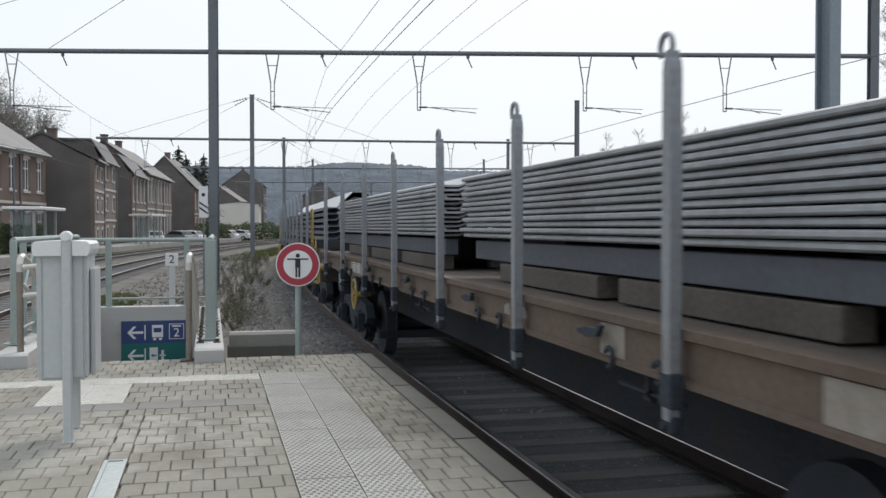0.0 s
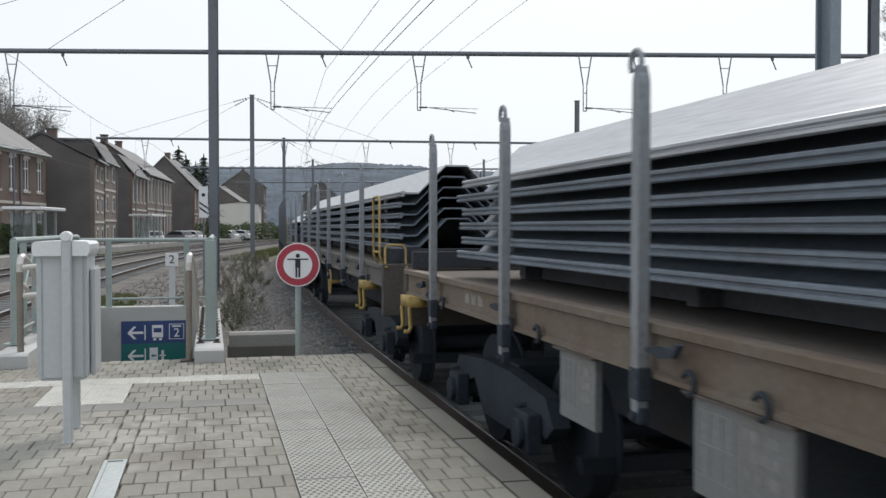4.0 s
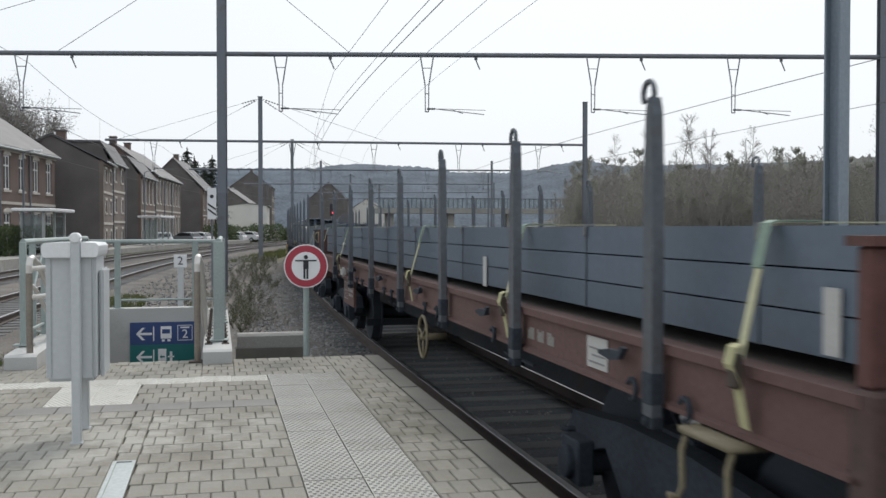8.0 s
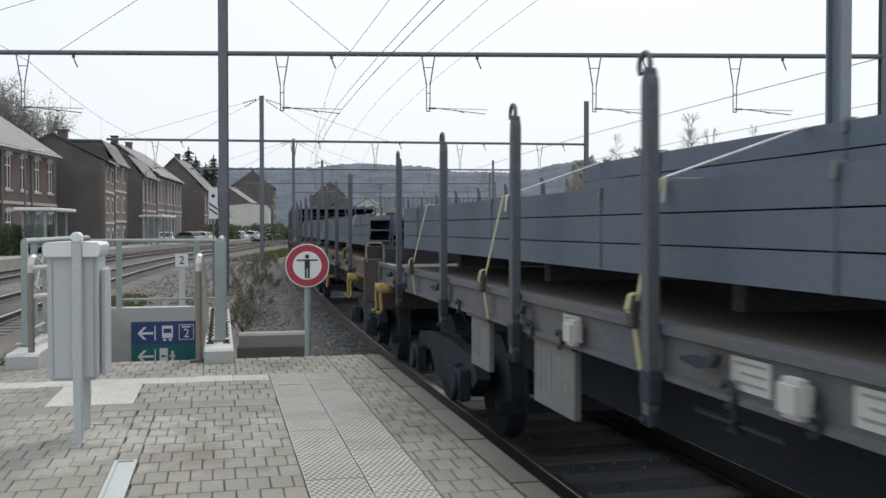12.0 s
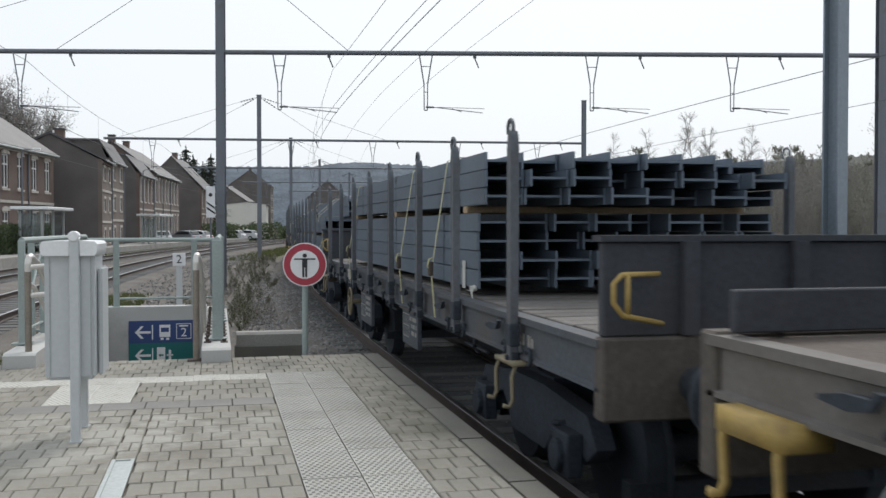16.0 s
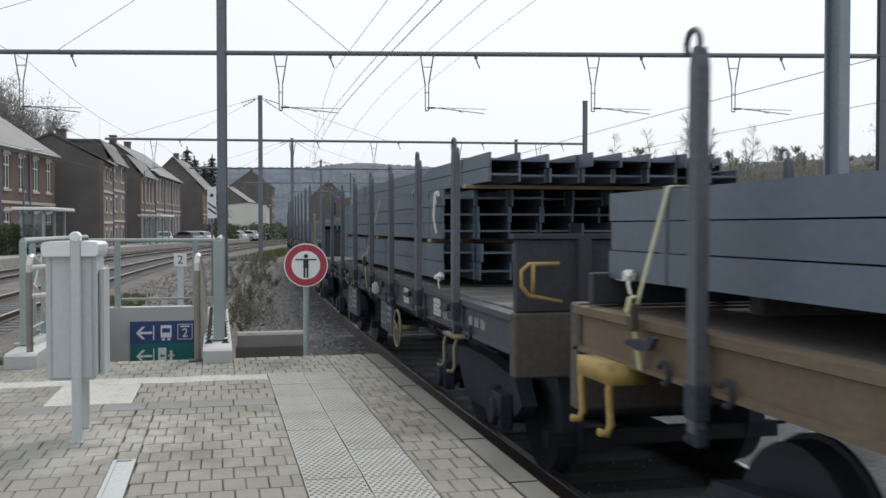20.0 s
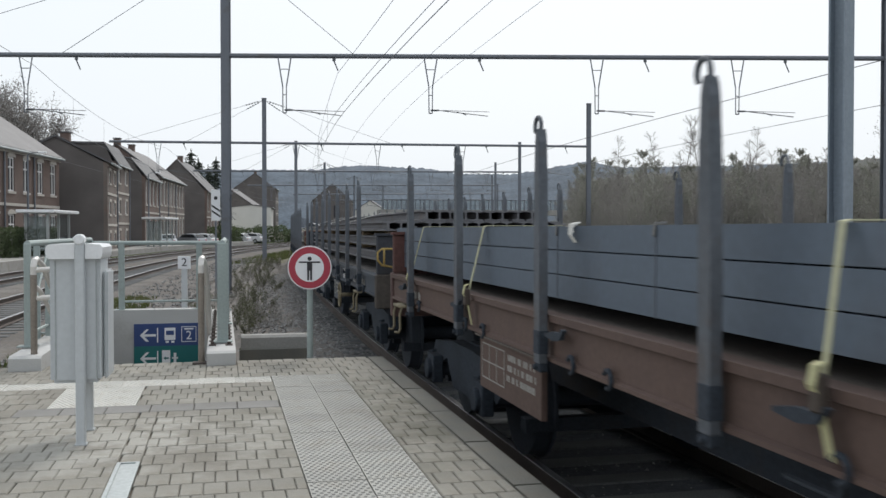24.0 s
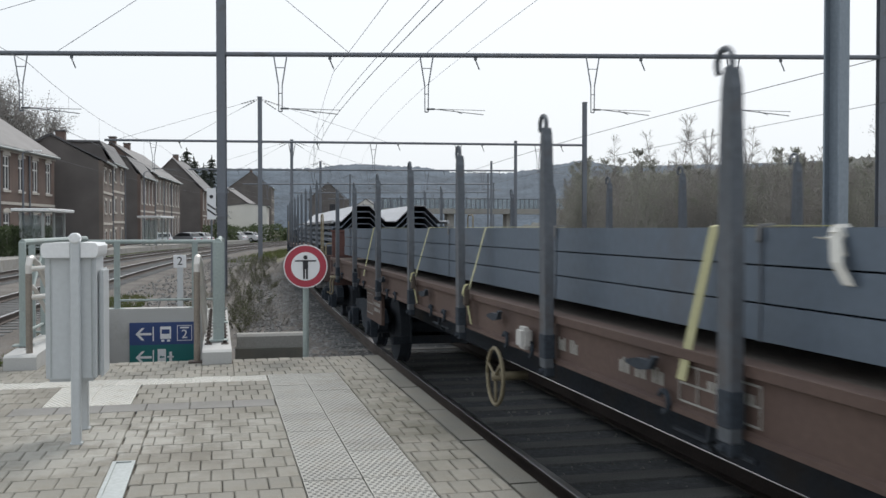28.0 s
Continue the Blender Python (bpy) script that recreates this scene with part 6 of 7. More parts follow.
def stairwell():
    """Parapets round the stairs that go down beyond the paving, and their walls."""
    t = thing("stairwell", "white concrete stairwell leading down to an underpass", "stairwell", kind="structure")
    y0, y1 = 9.25, 14.2
    bm = bmn()
    prism(bm, [(y0, 0.5), (y0, 0.66), (y0 + 0.04, 0.68), (y1, 0.68), (y1, -1.6), (P_END, -1.6), (P_END, 0.5)], -0.15, 0.12, axis="x")
    part("parapet", bm, M_WHITEWALL, t, "white concrete parapet")
    bm = bmn()
    prism(bm, [(y0, 0.5), (y0, 0.66), (y0 + 0.04, 0.68), (y1, 0.68), (y1, -1.6), (P_END, -1.6), (P_END, 0.5)], -1.88, -1.6, axis="x")
    part("parapet", bm, M_WHITEWALL, t, "white concrete parapet")
    bm = bmn()
    box(bm, -1.6, -0.15, 13.8, 14.05, -1.7, 0.72)
    part("end_wall", bm, M_WHITEWALL, t, "white concrete end wall")
    bm = bmn()
    prism(bm, [(9.56, 0.3), (13.75, -1.4), (13.75, -1.6), (9.56, 0.1)], -1.52, -1.44, axis="x")
    part("stringer", bm, M_WHITEWALL, t)
    for i in range(8):
        bm = bmn()
        box(bm, -1.6, -0.15, P_END + 0.02 + i * 0.3, P_END + 0.32 + i * 0.3, -1.7, P_Z - 0.17 * (i + 1))
        part("step", bm, M_CONCRETE, t)
    bm = bmn()
    box(bm, -1.6, -0.15, P_END + 0.02 + 8 * 0.3, 13.8, -1.8, -1.3)
    part("landing", bm, M_CONCRETE, t)
    # bolts along the parapet
    me = bmn()
    rod(me, (0, 0, 0), (0, 0, 0.03), 0.022, 6)
    box(me, -0.035, 0.035, -0.06, 0.06, -0.004, 0.004)
    me = mesh_of("bolt", me, M_RAIL)
    for i in range(12):
        for x in (-0.1, 0.06):
            part("bolt", me, None, t, m=pose(x, y0 + 0.5 + i * 0.36, 0.684))


stairwell()


def direction_sign():
    t = thing("direction_sign", "blue and green station sign with white arrows", "sign", m=pose(-0.74, 13.775, 0.24))
    w = 0.45
    bm = bmn()
    box(bm, -w, w, 0.0, 0.02, -0.33, 0.29)
    part("panel", bm, M_GALV, t)
    bm = bmn()
    box(bm, -w, w, -0.004, 0.0, -0.02, 0.29)
    part("blue_field", bm, M_SIGNBLUE, t, "deep blue field")
    bm = bmn()
    box(bm, -w, w, -0.004, 0.0, -0.33, -0.02)
    part("green_field", bm, M_SIGNGREEN, t, "dark green field")
    for z in (0.13, -0.19):
        bm = bmn()
        box(bm, -0.33, -0.16, -0.008, -0.004, z - 0.016, z + 0.016)
        prism(bm, [(-0.37, z), (-0.29, z + 0.085), (-0.25, z + 0.085), (-0.33, z), (-0.25, z - 0.085), (-0.29, z - 0.085)], -0.008, -0.004)
        part("arrow", bm, M_SIGNWHITE, t, "white arrow")
        bm = bmn()
        box(bm, -0.145, -0.13, -0.008, -0.004, z - 0.1, z + 0.1)
        part("divider", bm, M_SIGNWHITE, t)
    bm = bmn()
    box(bm, -0.045, 0.1, -0.008, -0.004, 0.06, 0.23)
    box(bm, -0.03, 0.01, -0.008, -0.004, 0.02, 0.05)
    box(bm, 0.045, 0.085, -0.008, -0.004, 0.02, 0.05)
    tr = part("train_symbol", bevelled(bm, 0.004), M_SIGNWHITE, t)
    bm = bmn()
    box(bm, -0.025, 0.08, -0.011, -0.008, 0.13, 0.19)
    part("symbol_window", bm, M_SIGNBLUE, tr)
    bm = bmn()
    for q in ((0.18, 0.38, 0.235, 0.243), (0.18, 0.38, 0.03, 0.038), (0.18, 0.188, 0.038, 0.235), (0.372, 0.38, 0.038, 0.235)):
        box(bm, q[0], q[1], -0.008, -0.004, q[2], q[3])
    part("number_frame", bm, M_SIGNWHITE, t)
    bm = bmn()
    box(bm, 0.22, 0.34, -0.008, -0.004, 0.2, 0.22)
    part("print_bar", bm, M_SIGNWHITE, t)
    text_mesh("number", "2", 0.17, M_SIGNWHITE, t, pose(0.28, -0.006, 0.115, 90, 0, 0))
    bm = bmn()
    box(bm, -0.08, 0.03, -0.008, -0.004, -0.3, -0.08)
    dr = part("door_symbol", bm, M_SIGNWHITE, t)
    bm = bmn()
    prism(bm, [(-0.06, -0.19), (-0.03, -0.165), (-0.03, -0.18), (0.01, -0.18), (0.01, -0.2), (-0.03, -0.2), (-0.03, -0.215)], -0.011, -0.008)
    part("symbol_arrow", bm, M_SIGNGREEN, dr)
    bm = bmn()
    box(bm, 0.075, 0.11, -0.008, -0.004, -0.3, -0.12)
    box(bm, 0.05, 0.135, -0.008, -0.004, -0.2, -0.18)
    part("white_cross_bar", bm, M_SIGNWHITE, t)


direction_sign()


def fence(name, pts, top, label, posts_mat=M_GREENGREY, w=0.055, panel=True):
    """A flat-bar railing through the points (x, y, base z)."""
    t = thing(name, label, "railing")
    for i, (x, y, z) in enumerate(pts):
        bm = bmn()
        box(bm, x - w, x + w, y - 0.03, y + 0.03, z, top)
        part("post", bevelled(bm, 0.006), posts_mat, t)
        bm = bmn()
        box(bm, x - 0.09, x + 0.09, y - 0.08, y + 0.08, z, z + 0.012)
        part("base_plate", bm, posts_mat, t)
    for a, b in zip(pts, pts[1:]):
        for zz, r in ((top, 0.03), (a[2] + 0.12, 0.016)):
            bm = bmn()
            rod(bm, (a[0], a[1], zz), (b[0], b[1], zz), r, 8)
            part("top_rail" if r > 0.02 else "lower_rail", bm, posts_mat, t)
        if panel:
            d = Vector(b) - Vector(a)
            n = max(2, int(d.length / 1.1))
            for i in range(n):
                p, q = Vector(a) + d * i / n, Vector(a) + d * (i + 1) / n
                bm = bmn()
                rod(bm, (p.x, p.y, a[2] + 0.15), (q.x, q.y, top - 0.1), 0.012, 6)
                part("brace", bm, posts_mat, t)
                if i:
                    bm = bmn()
                    box(bm, p.x - 0.025, p.x + 0.025, p.y - 0.012, p.y + 0.012, a[2], top)
                    part("baluster", bm, posts_mat, t)
    return t


fence("stair_railing", [(0.0, 9.95, 0.69), (0.02, 11.9, 0.69), (0.03, 13.9, 0.69)], 1.69, "grey-green steel railing on the white parapet")
fence("stair_railing", [(-2.45, 13.9, 0.3), (-1.36, 13.92, 0.71), (-0.32, 13.92, 0.71), (0.03, 13.92, 0.69)], 1.64, "grey-green steel railing behind the stairwell", w=0.04, panel=False)
fence("stair_railing", [(-1.84, 9.95, 0.69), (-1.8, 11.9, 0.69), (-1.76, 13.9, 0.69)], 1.69, "grey-green steel railing beside the stairs", w=0.03)


def handrail(x, y, label):
    t = thing("handrail", label, "handrail", "handrails of the stairs", m=pose(x, y, P_Z))
    bm = bmn()
    rod(bm, (0, 0, 0), (0, 0, 0.86), 0.03, 12)
    part("post", bm, M_HANDRAIL, t, "brown weathered post")
    bm = bmn()
    tube(bm, [(0, 0, 0.84), (0, 0, 0.93), (0.004, 0.03, 0.985), (0.01, 0.09, 1.0), (0.03, 0.3, 0.93), (0.05, 1.2, 0.45), (0.05, 2.6, -0.3)], 0.029, 12)
    part("top_rail", bm, M_HANDRAILTOP, t, "bright worn grip")
    bm = bmn()
    tube(bm, [(0.0, 0.02, 0.76), (0.03, 0.15, 0.7), (0.05, 1.2, 0.2), (0.05, 2.6, -0.5)], 0.022, 8)
    part("lower_rail", bm, M_HANDRAILTOP, t)
    bm = bmn()
    box(bm, -0.08, 0.08, -0.08, 0.08, 0, 0.012)
    part("foot_plate", bm, M_RAIL, t)
    return t


handrail(-0.2, 9.42, "brown weathered steel handrail with a bright grip")
_rail = handrail(-1.69, 9.42, "brown weathered steel handrail with bright brackets")
for _z in (0.9, 0.64):
    _b = bmn()
    rod(_b, (0.0, 0.0, _z), (0.16, 0.05, _z + 0.01), 0.024, 10)
    part("bracket", _b, M_HANDRAILTOP, _rail, "bright steel bracket")


def drain():
    t = thing("drain_channel", "galvanised slot drain set in the paving", "drain")
    bm = bmn()
    box(bm, -0.565, -0.545, 2.5, 5.48, P_Z - 0.01, P_Z + 0.004)
    box(bm, -0.465, -0.445, 2.5, 5.48, P_Z - 0.01, P_Z + 0.004)
    box(bm, -0.545, -0.465, 5.465, 5.48, P_Z - 0.01, P_Z + 0.003)
    part("rim", bm, M_GALV, t, "bright steel rim")
    bm = bmn()
    box(bm, -0.545, -0.465, 2.5, 5.465, P_Z - 0.015, P_Z - 0.004)
    part("channel", bm, M_GALV, t)


drain()


def concrete_edge():
    t = thing("concrete_beam", "weathered concrete edge beam lying on the ballast", "concrete beam")
    bm = bmn()
    prism(bm, [(11.95, 0.36), (11.95, 0.5), (11.99, 0.53), (12.15, 0.53), (12.15, 0.36)], 0.22, 1.04, axis="x")
    part("beam", bm, M_CONCRETE, t)
    bm = bmn()
    box(bm, 0.2, 1.06, 11.9, 12.2, -0.5, 0.36)
    part("footing", bm, M_KERB, t)


concrete_edge()


def number_board(x, y):
    t = thing("number_board", "small white plate with the number two on a post", "sign", m=pose(x, y, -0.35, 0, 0, -5))
    bm = bmn()
    box(bm, -0.07, 0.07, 0.0, 0.05, 0, 1.5)
    part("post", bevelled(bm, 0.008), M_CABINET, t, "pale grey flat post")
    bm = bmn()
    box(bm, -0.15, 0.15, -0.02, 0.0, 1.23, 1.54)
    part("plate", bevelled(bm, 0.006), M_SIGNWHITE, t)
    text_mesh("number", "2", 0.28, M_SIGNBLACK, t, pose(0, -0.023, 1.385, 90, 0, 0))


number_board(-0.9, 24.0)


def stripe_board():
    t = thing("marker_board", "tall white board with black stripes and a black dot", "sign", m=pose(-0.19, 29.6, 0, 0, 0, -4))
    bm = bmn()
    box(bm, -0.13, 0.13, -0.02, 0.0, 2.1, 3.03)
    part("board", bevelled(bm, 0.006), M_SIGNWHITE, t)
    bm = bmn()
    rod(bm, (0.0, -0.026, 2.78), (0.0, -0.02, 2.78), 0.055, 16)
    part("black_dot", bm, M_SIGNBLACK, t)
    for z in (2.52, 2.36):
        bm = bmn()
        prism(bm, [(-0.12, z + 0.07), (0.12, z - 0.1), (0.12, z - 0.16), (-0.12, z + 0.01)], -0.026, -0.02)
        part("black_stripe", bm, M_SIGNBLACK, t)
    for z in (2.2, 2.9):
        bm = bmn()
        box(bm, -0.14, 0.5, 0.0, 0.04, z, z + 0.04)
        part("arm", bm, M_MASTPAINT, t)
    bm = bmn()
    box(bm, -0.025, 0.025, 0.0, 0.05, -0.5, 2.2)
    part("post", bm, M_MASTPAINT, t)


stripe_board()


# ---- plants ----
def leaf_quad(bm, p, size):
    d = Vector((random.gauss(0, 1), random.gauss(0, 1), random.gauss(0, 1))).normalized()
    e = d.orthogonal().normalized() * size
    f = d.cross(e)
    vs = [bm.verts.new(p + e), bm.verts.new(p + f * 0.7), bm.verts.new(p - e), bm.verts.new(p - f * 0.7)]
    bm.faces.new(vs)


def grow(bm, leaves, p, d, length, r, depth, leaf, dens, spread=0.6):
    """A limb with its forks; leaves gather round the thin ends."""
    q = p + d * length
    mid = (p + q) / 2 + Vector((random.gauss(0, 1), random.gauss(0, 1), random.gauss(0, 0.5))) * length * 0.06
    tube(bm, [p, mid, q], r, 5 if depth > 1 else 3)
    if depth <= 1 and leaves is not None:
        for _ in range(dens):
            leaf_quad(leaves, p.lerp(q, random.random()) + Vector((random.gauss(0, 1), random.gauss(0, 1), random.gauss(0, 1))) * length * 0.16, leaf * random.uniform(0.5, 1.2))
    if depth > 0:
        for i in range(random.randint(3, 4)):
            v = (d + Vector((random.gauss(0, spread), random.gauss(0, spread), random.gauss(0.1, spread * 0.5)))).normalized()
            grow(bm, leaves, p.lerp(q, random.uniform(0.45, 1.0)), v, length * random.uniform(0.55, 0.8), r * 0.5, depth - 1, leaf, dens, spread)


def tree(name, height, leaf_mat, label, seed, leaf=0.12, dens=10, spread=0.55, slim=False, trunks=1, depth=3):
    random.seed(seed)
    t = thing(name, label, "tree" if height > 3 else "shrub", "trees and shrubs")
    bm, lv = bmn(), bmn()
    for k in range(trunks):
        base = Vector((random.gauss(0, 0.5), random.gauss(0, 0.5), 0)) if trunks > 1 else Vector((0, 0, 0))
        lean = Vector((random.gauss(0, 0.12), random.gauss(0, 0.12), 1)).normalized()
        if slim:
            top = base + lean * height
            rod(bm, base, top, 0.06, 6, 0.012)
            for i in range(46):
                f = random.uniform(0.25, 0.98)
                a = random.uniform(0, 6.28)
                v = Vector((math.cos(a), math.sin(a), 1.0)).normalized()
                grow(bm, lv, base.lerp(top, f), v, height * 0.17 * (1.2 - f), 0.009, 1, leaf, dens, 0.5)
        else:
            for j in range(3 if height > 3 else 1):
                v = (lean + Vector((random.gauss(0, 0.28), random.gauss(0, 0.28), 0))).normalized()
                grow(bm, lv, base, v, height * random.uniform(0.28, 0.4), height * 0.01, depth, leaf, dens, spread)
    tk = part("trunk", bm, M_TWIG, t, "brown trunk and branches")
    if trunks > 1:
        tagged(tk, kind="stuff")
    part("crown", lv, leaf_mat, t, "thin early-spring foliage")
    return t


def clump(name, sx, sy, sz, leaf_mat, label, seed, count, leaf, category="hedge", m=None):
    """A trimmed or rounded mass of small leaves over inner twigs."""
    random.seed(seed)
    t = thing(name, label, category, "hedges and bushes", m=m)
    bm = bmn()
    for i in range(count):
        u, v, w = random.uniform(-1, 1), random.uniform(-1, 1), random.uniform(0, 1)
        k = 1 + 0.12 * noise.noise(Vector((u * 3, v * 3, w * 3 + seed)))
        leaf_quad(bm, Vector((u * sx * k, v * sy * k, w * sz * k)), leaf * random.uniform(0.6, 1.3))
    part("foliage", bm, leaf_mat, t)
    bm = bmn()
    for i in range(14):
        x, y = random.uniform(-sx, sx) * 0.8, random.uniform(-sy, sy) * 0.8
        rod(bm, (x, y, -0.2), (x * 1.05, y * 1.05, sz * 0.8), 0.02, 4, 0.006)
    part("twig", bm, M_TWIG, t)
    return t


# bud colours pulled towards grey to hold the haze over the woods
M_BROWNLEAF = mat("brown_bud", (0.235, 0.225, 0.21), 0.95, vary=0.25, scale=0.6, fine=20, bump=0.1)
M_PALELEAF = mat("pale_bud", (0.26, 0.265, 0.225), 0.95, vary=0.25, scale=0.6, fine=20, bump=0.1)

leafy(M_BROWNLEAF)
leafy(M_PALELEAF)


def sapling(height, leaf_mat, label, seed, stems=4, dens=13, wide=0.27):
    """A slim upright young tree: a few thin stems, rising twigs and small early leaves."""
    random.seed(seed)
    t = thing("young_tree", label, "tree", "trees and shrubs")
    bm, lv = bmn(), bmn()
    for k in range(stems):
        base = Vector((random.gauss(0, 0.8), random.gauss(0, 0.8), 0))
        lean = Vector((random.gauss(0, 0.07), random.gauss(0, 0.07), 1)).normalized()
        tip = base + lean * height * random.uniform(0.78, 1.0)
        bend = base.lerp(tip, 0.5) + Vector((random.gauss(0, 0.12), random.gauss(0, 0.12), 0))
        rod(bm, base, bend, 0.045, 5, 0.028)
        rod(bm, bend, tip, 0.028, 5, 0.006)
        for i in range(40):
            f = random.uniform(0.05, 0.99)
            p = base.lerp(bend, f * 2) if f < 0.5 else bend.lerp(tip, f * 2 - 1)
            a = random.uniform(0, 6.28)
            v = Vector((math.cos(a), math.sin(a), random.uniform(0.7, 1.8))).normalized()
            grow(bm, lv, p, v, height * wide * (1.12 - f) * random.uniform(0.6, 1.2), 0.007, 1, 0.034, dens, 0.5)
    tagged(part("trunk", bm, M_TWIG, t, "thin brown stems and twigs"), kind="stuff")
    part("crown", lv, leaf_mat, t, "thin early-spring foliage")
    return t


def woods():
    """Scrub and young trees beyond the sidings."""
    kinds = [sapling(7.0, M_SPRING, "slim young broadleaf tree with thin green buds", 11),
             sapling(7.0, M_BROWNLEAF, "slim young tree with brown twigs and buds", 12, 5, 10),
             sapling(7.0, M_PALELEAF, "slim young tree with pale yellow-green buds", 13, 3, 13),
             sapling(7.0, M_BROWNLEAF, "slim young tree with grey-brown twigs", 17, 5, 7, 0.22),
             tree("bush", 4.6, M_SPRING, "rough green bush at the track side", 15, 0.04, 18, 0.8, trunks=4),
             tree("bush", 4.2, M_BROWNLEAF, "rough brown bush at the track side", 16, 0.04, 18, 0.8, trunks=4),
             tree("poplar", 9.5, M_BROWNLEAF, "slender tree with upright bare branches", 14, 0.024, 13, slim=True)]
    used = set()

    def plant(k, az, dist, scale):
        m = pose(dist * math.sin(radians(az)), dist * math.cos(radians(az)), -0.5, 0, 0, random.uniform(0, 360)) @ Matrix.Scale(scale, 4)
        if k in used:
            copy_thing(kinds[k], m)
        else:
            kinds[k].matrix_basis = m
            used.add(k)

    def slope(az):
        """How steeply the tree tops stand above eye level in that bearing."""
        return 0.062 + 0.0008 * (az - 21) + 0.004 * math.sin(az * 1.3)
    random.seed(5)
    for i in range(310):
        az = 21.0 + 24 * ((i * 0.618) % 1.0)
        row = random.random()
        dist = 44 + 48 * row + max(0, 25 - az) * 6
        tall = 2.3 + dist * slope(az)
        plant(random.choice((0, 0, 1, 1, 2, 3, 3)), az, dist, tall / 7.0 * random.uniform(0.8, 1.0))
    for i in range(40):
        az = random.uniform(22.5, 47)
        plant(random.choice((4, 5, 5)), az, random.uniform(38, 50), random.uniform(0.5, 0.8))
    for az, dist, k in ((23.6, 72, 0.85), (26.1, 66, 0.98), (26.4, 67, 0.88), (27.0, 66, 0.75), (28.4, 62, 0.82), (28.8, 62, 0.92), (29.1, 63, 0.85), (29.5, 64, 0.74), (30.6, 60, 0.84), (31.3, 60, 0.76), (32.6, 60, 0.68), (39.6, 36, 1.0)):
        plant(6, az, dist, k * 1.12)
    bare = tree("bare_tree", 22.5, M_BARETWIG, "tall bare tree behind the houses", 21, 0.07, 44, 0.34, depth=4)
    bare.matrix_basis = pose(-23.0, 98, -0.4) @ Matrix.Scale(1.0, 4)
    for x, y, k, a in ((-21.3, 98, 0.88, 70), (-24.7, 97, 1.07, 20), (-26.1, 99, 1.1, 110), (-23.8, 100, 1.02, 200), (-22.1, 96, 0.93, 300), (-25.4, 101, 1.09, 160), (-23.4, 95, 1.0, 250)):
        copy_thing(bare, pose(x, y, -0.4, 0, 0, a) @ Matrix.Scale(k, 4))


def conifer(x, y, h, seed):
    random.seed(seed)
    t = thing("conifer", "dark green spruce behind the roofs", "tree", "trees and shrubs", m=pose(x, y, -0.3))
    bm = bmn()
    rod(bm, (0, 0, 0), (0, 0, h), 0.22, 6, 0.03)
    part("trunk", bm, M_TWIG, t)
    bm = bmn()
    tiers = 24
    for i in range(tiers):
        f = i / tiers
        reach = (1 - f) ** 0.6 * h * 0.3 + 0.14
        for j in range(10):
            a = random.uniform(0, 6.28)
            n = reach * random.uniform(0.55, 1.2)
            z = h * (0.12 + 0.87 * f) + random.uniform(-0.15, 0.15)
            for q in range(13):
                r = n * (q + 0.6) / 13
                leaf_quad(bm, Vector((r * math.cos(a), r * math.sin(a), z - 0.3 * r + 0.09 * r * r / n)) + Vector((random.gauss(0, 0.08), random.gauss(0, 0.08), random.gauss(0, 0.07))), 0.2 * (1.15 - 0.6 * q / 13))
    for i in range(40):
        leaf_quad(bm, Vector((random.gauss(0, 0.05), random.gauss(0, 0.05), h * random.uniform(0.93, 1.02))), 0.12)
    part("crown", bm, M_CONIFER, t)


woods()
conifer(-5.0, 165, 15.4, 31)
conifer(-3.9, 167, 14.0, 33)
conifer(-1.0, 168, 14.3, 32)
conifer(-2.4, 172, 13.2, 34)
for _i, (_s, _o, _w) in enumerate(((50.0, -17.2, 3.0), (57.0, -17.2, 2.6), (62.5, -17.2, 1.2))):
    _x, _y, _a = track(_s, _o)
    clump("hedge", 0.7, _w, 1.95, M_HEDGE, "clipped green hedge along the street", 40 + _i, 5200, 0.07, m=pose(_x, _y, 0.0, 0, 0, -math.degrees(_a)))
for _i, (_s, _o, _r, _h) in enumerate(((128, -18.5, 2.2, 2.6), (140, -18, 2.4, 2.4), (150, -17.5, 2.4, 2.8), (160, -16, 2.0, 2.2), (172, -15, 3, 2.4))):
    _x, _y, _a = track(_s, _o)
    clump("bush", _r, _r, _h, M_HEDGE, "dark green garden bush", 50 + _i, 1500, 0.16, "bush", m=pose(_x, _y, -0.3))


def weeds():
    """Dry stalks and shrubs that grow between the stairwell and the ballast slope."""
    random.seed(8)
    kinds = [tree("weed_bush", 1.0, M_SHRUB, "scrubby brown-green bush on the ballast edge", 61, 0.018, 13, 0.4, trunks=6, depth=2),
             tree("weed_bush", 0.85, M_BROWNLEAF, "scrubby dry brown bush on the ballast edge", 62, 0.016, 8, 0.4, trunks=6, depth=2)]
    for i in range(30):
        y = 19.5 + 40 * (i / 30) ** 1.2
        x0 = -0.02 + (y - 14) * 0.025 + max(0, y - 20) ** 2 / 1000
        m = pose(x0 + random.uniform(0, 0.2 + 0.01 * y), y, -0.35, 0, 0, random.uniform(0, 360))
        if i < 2:
            kinds[i].matrix_basis = m
        else:
            copy_thing(kinds[i % 2], m)


weeds()


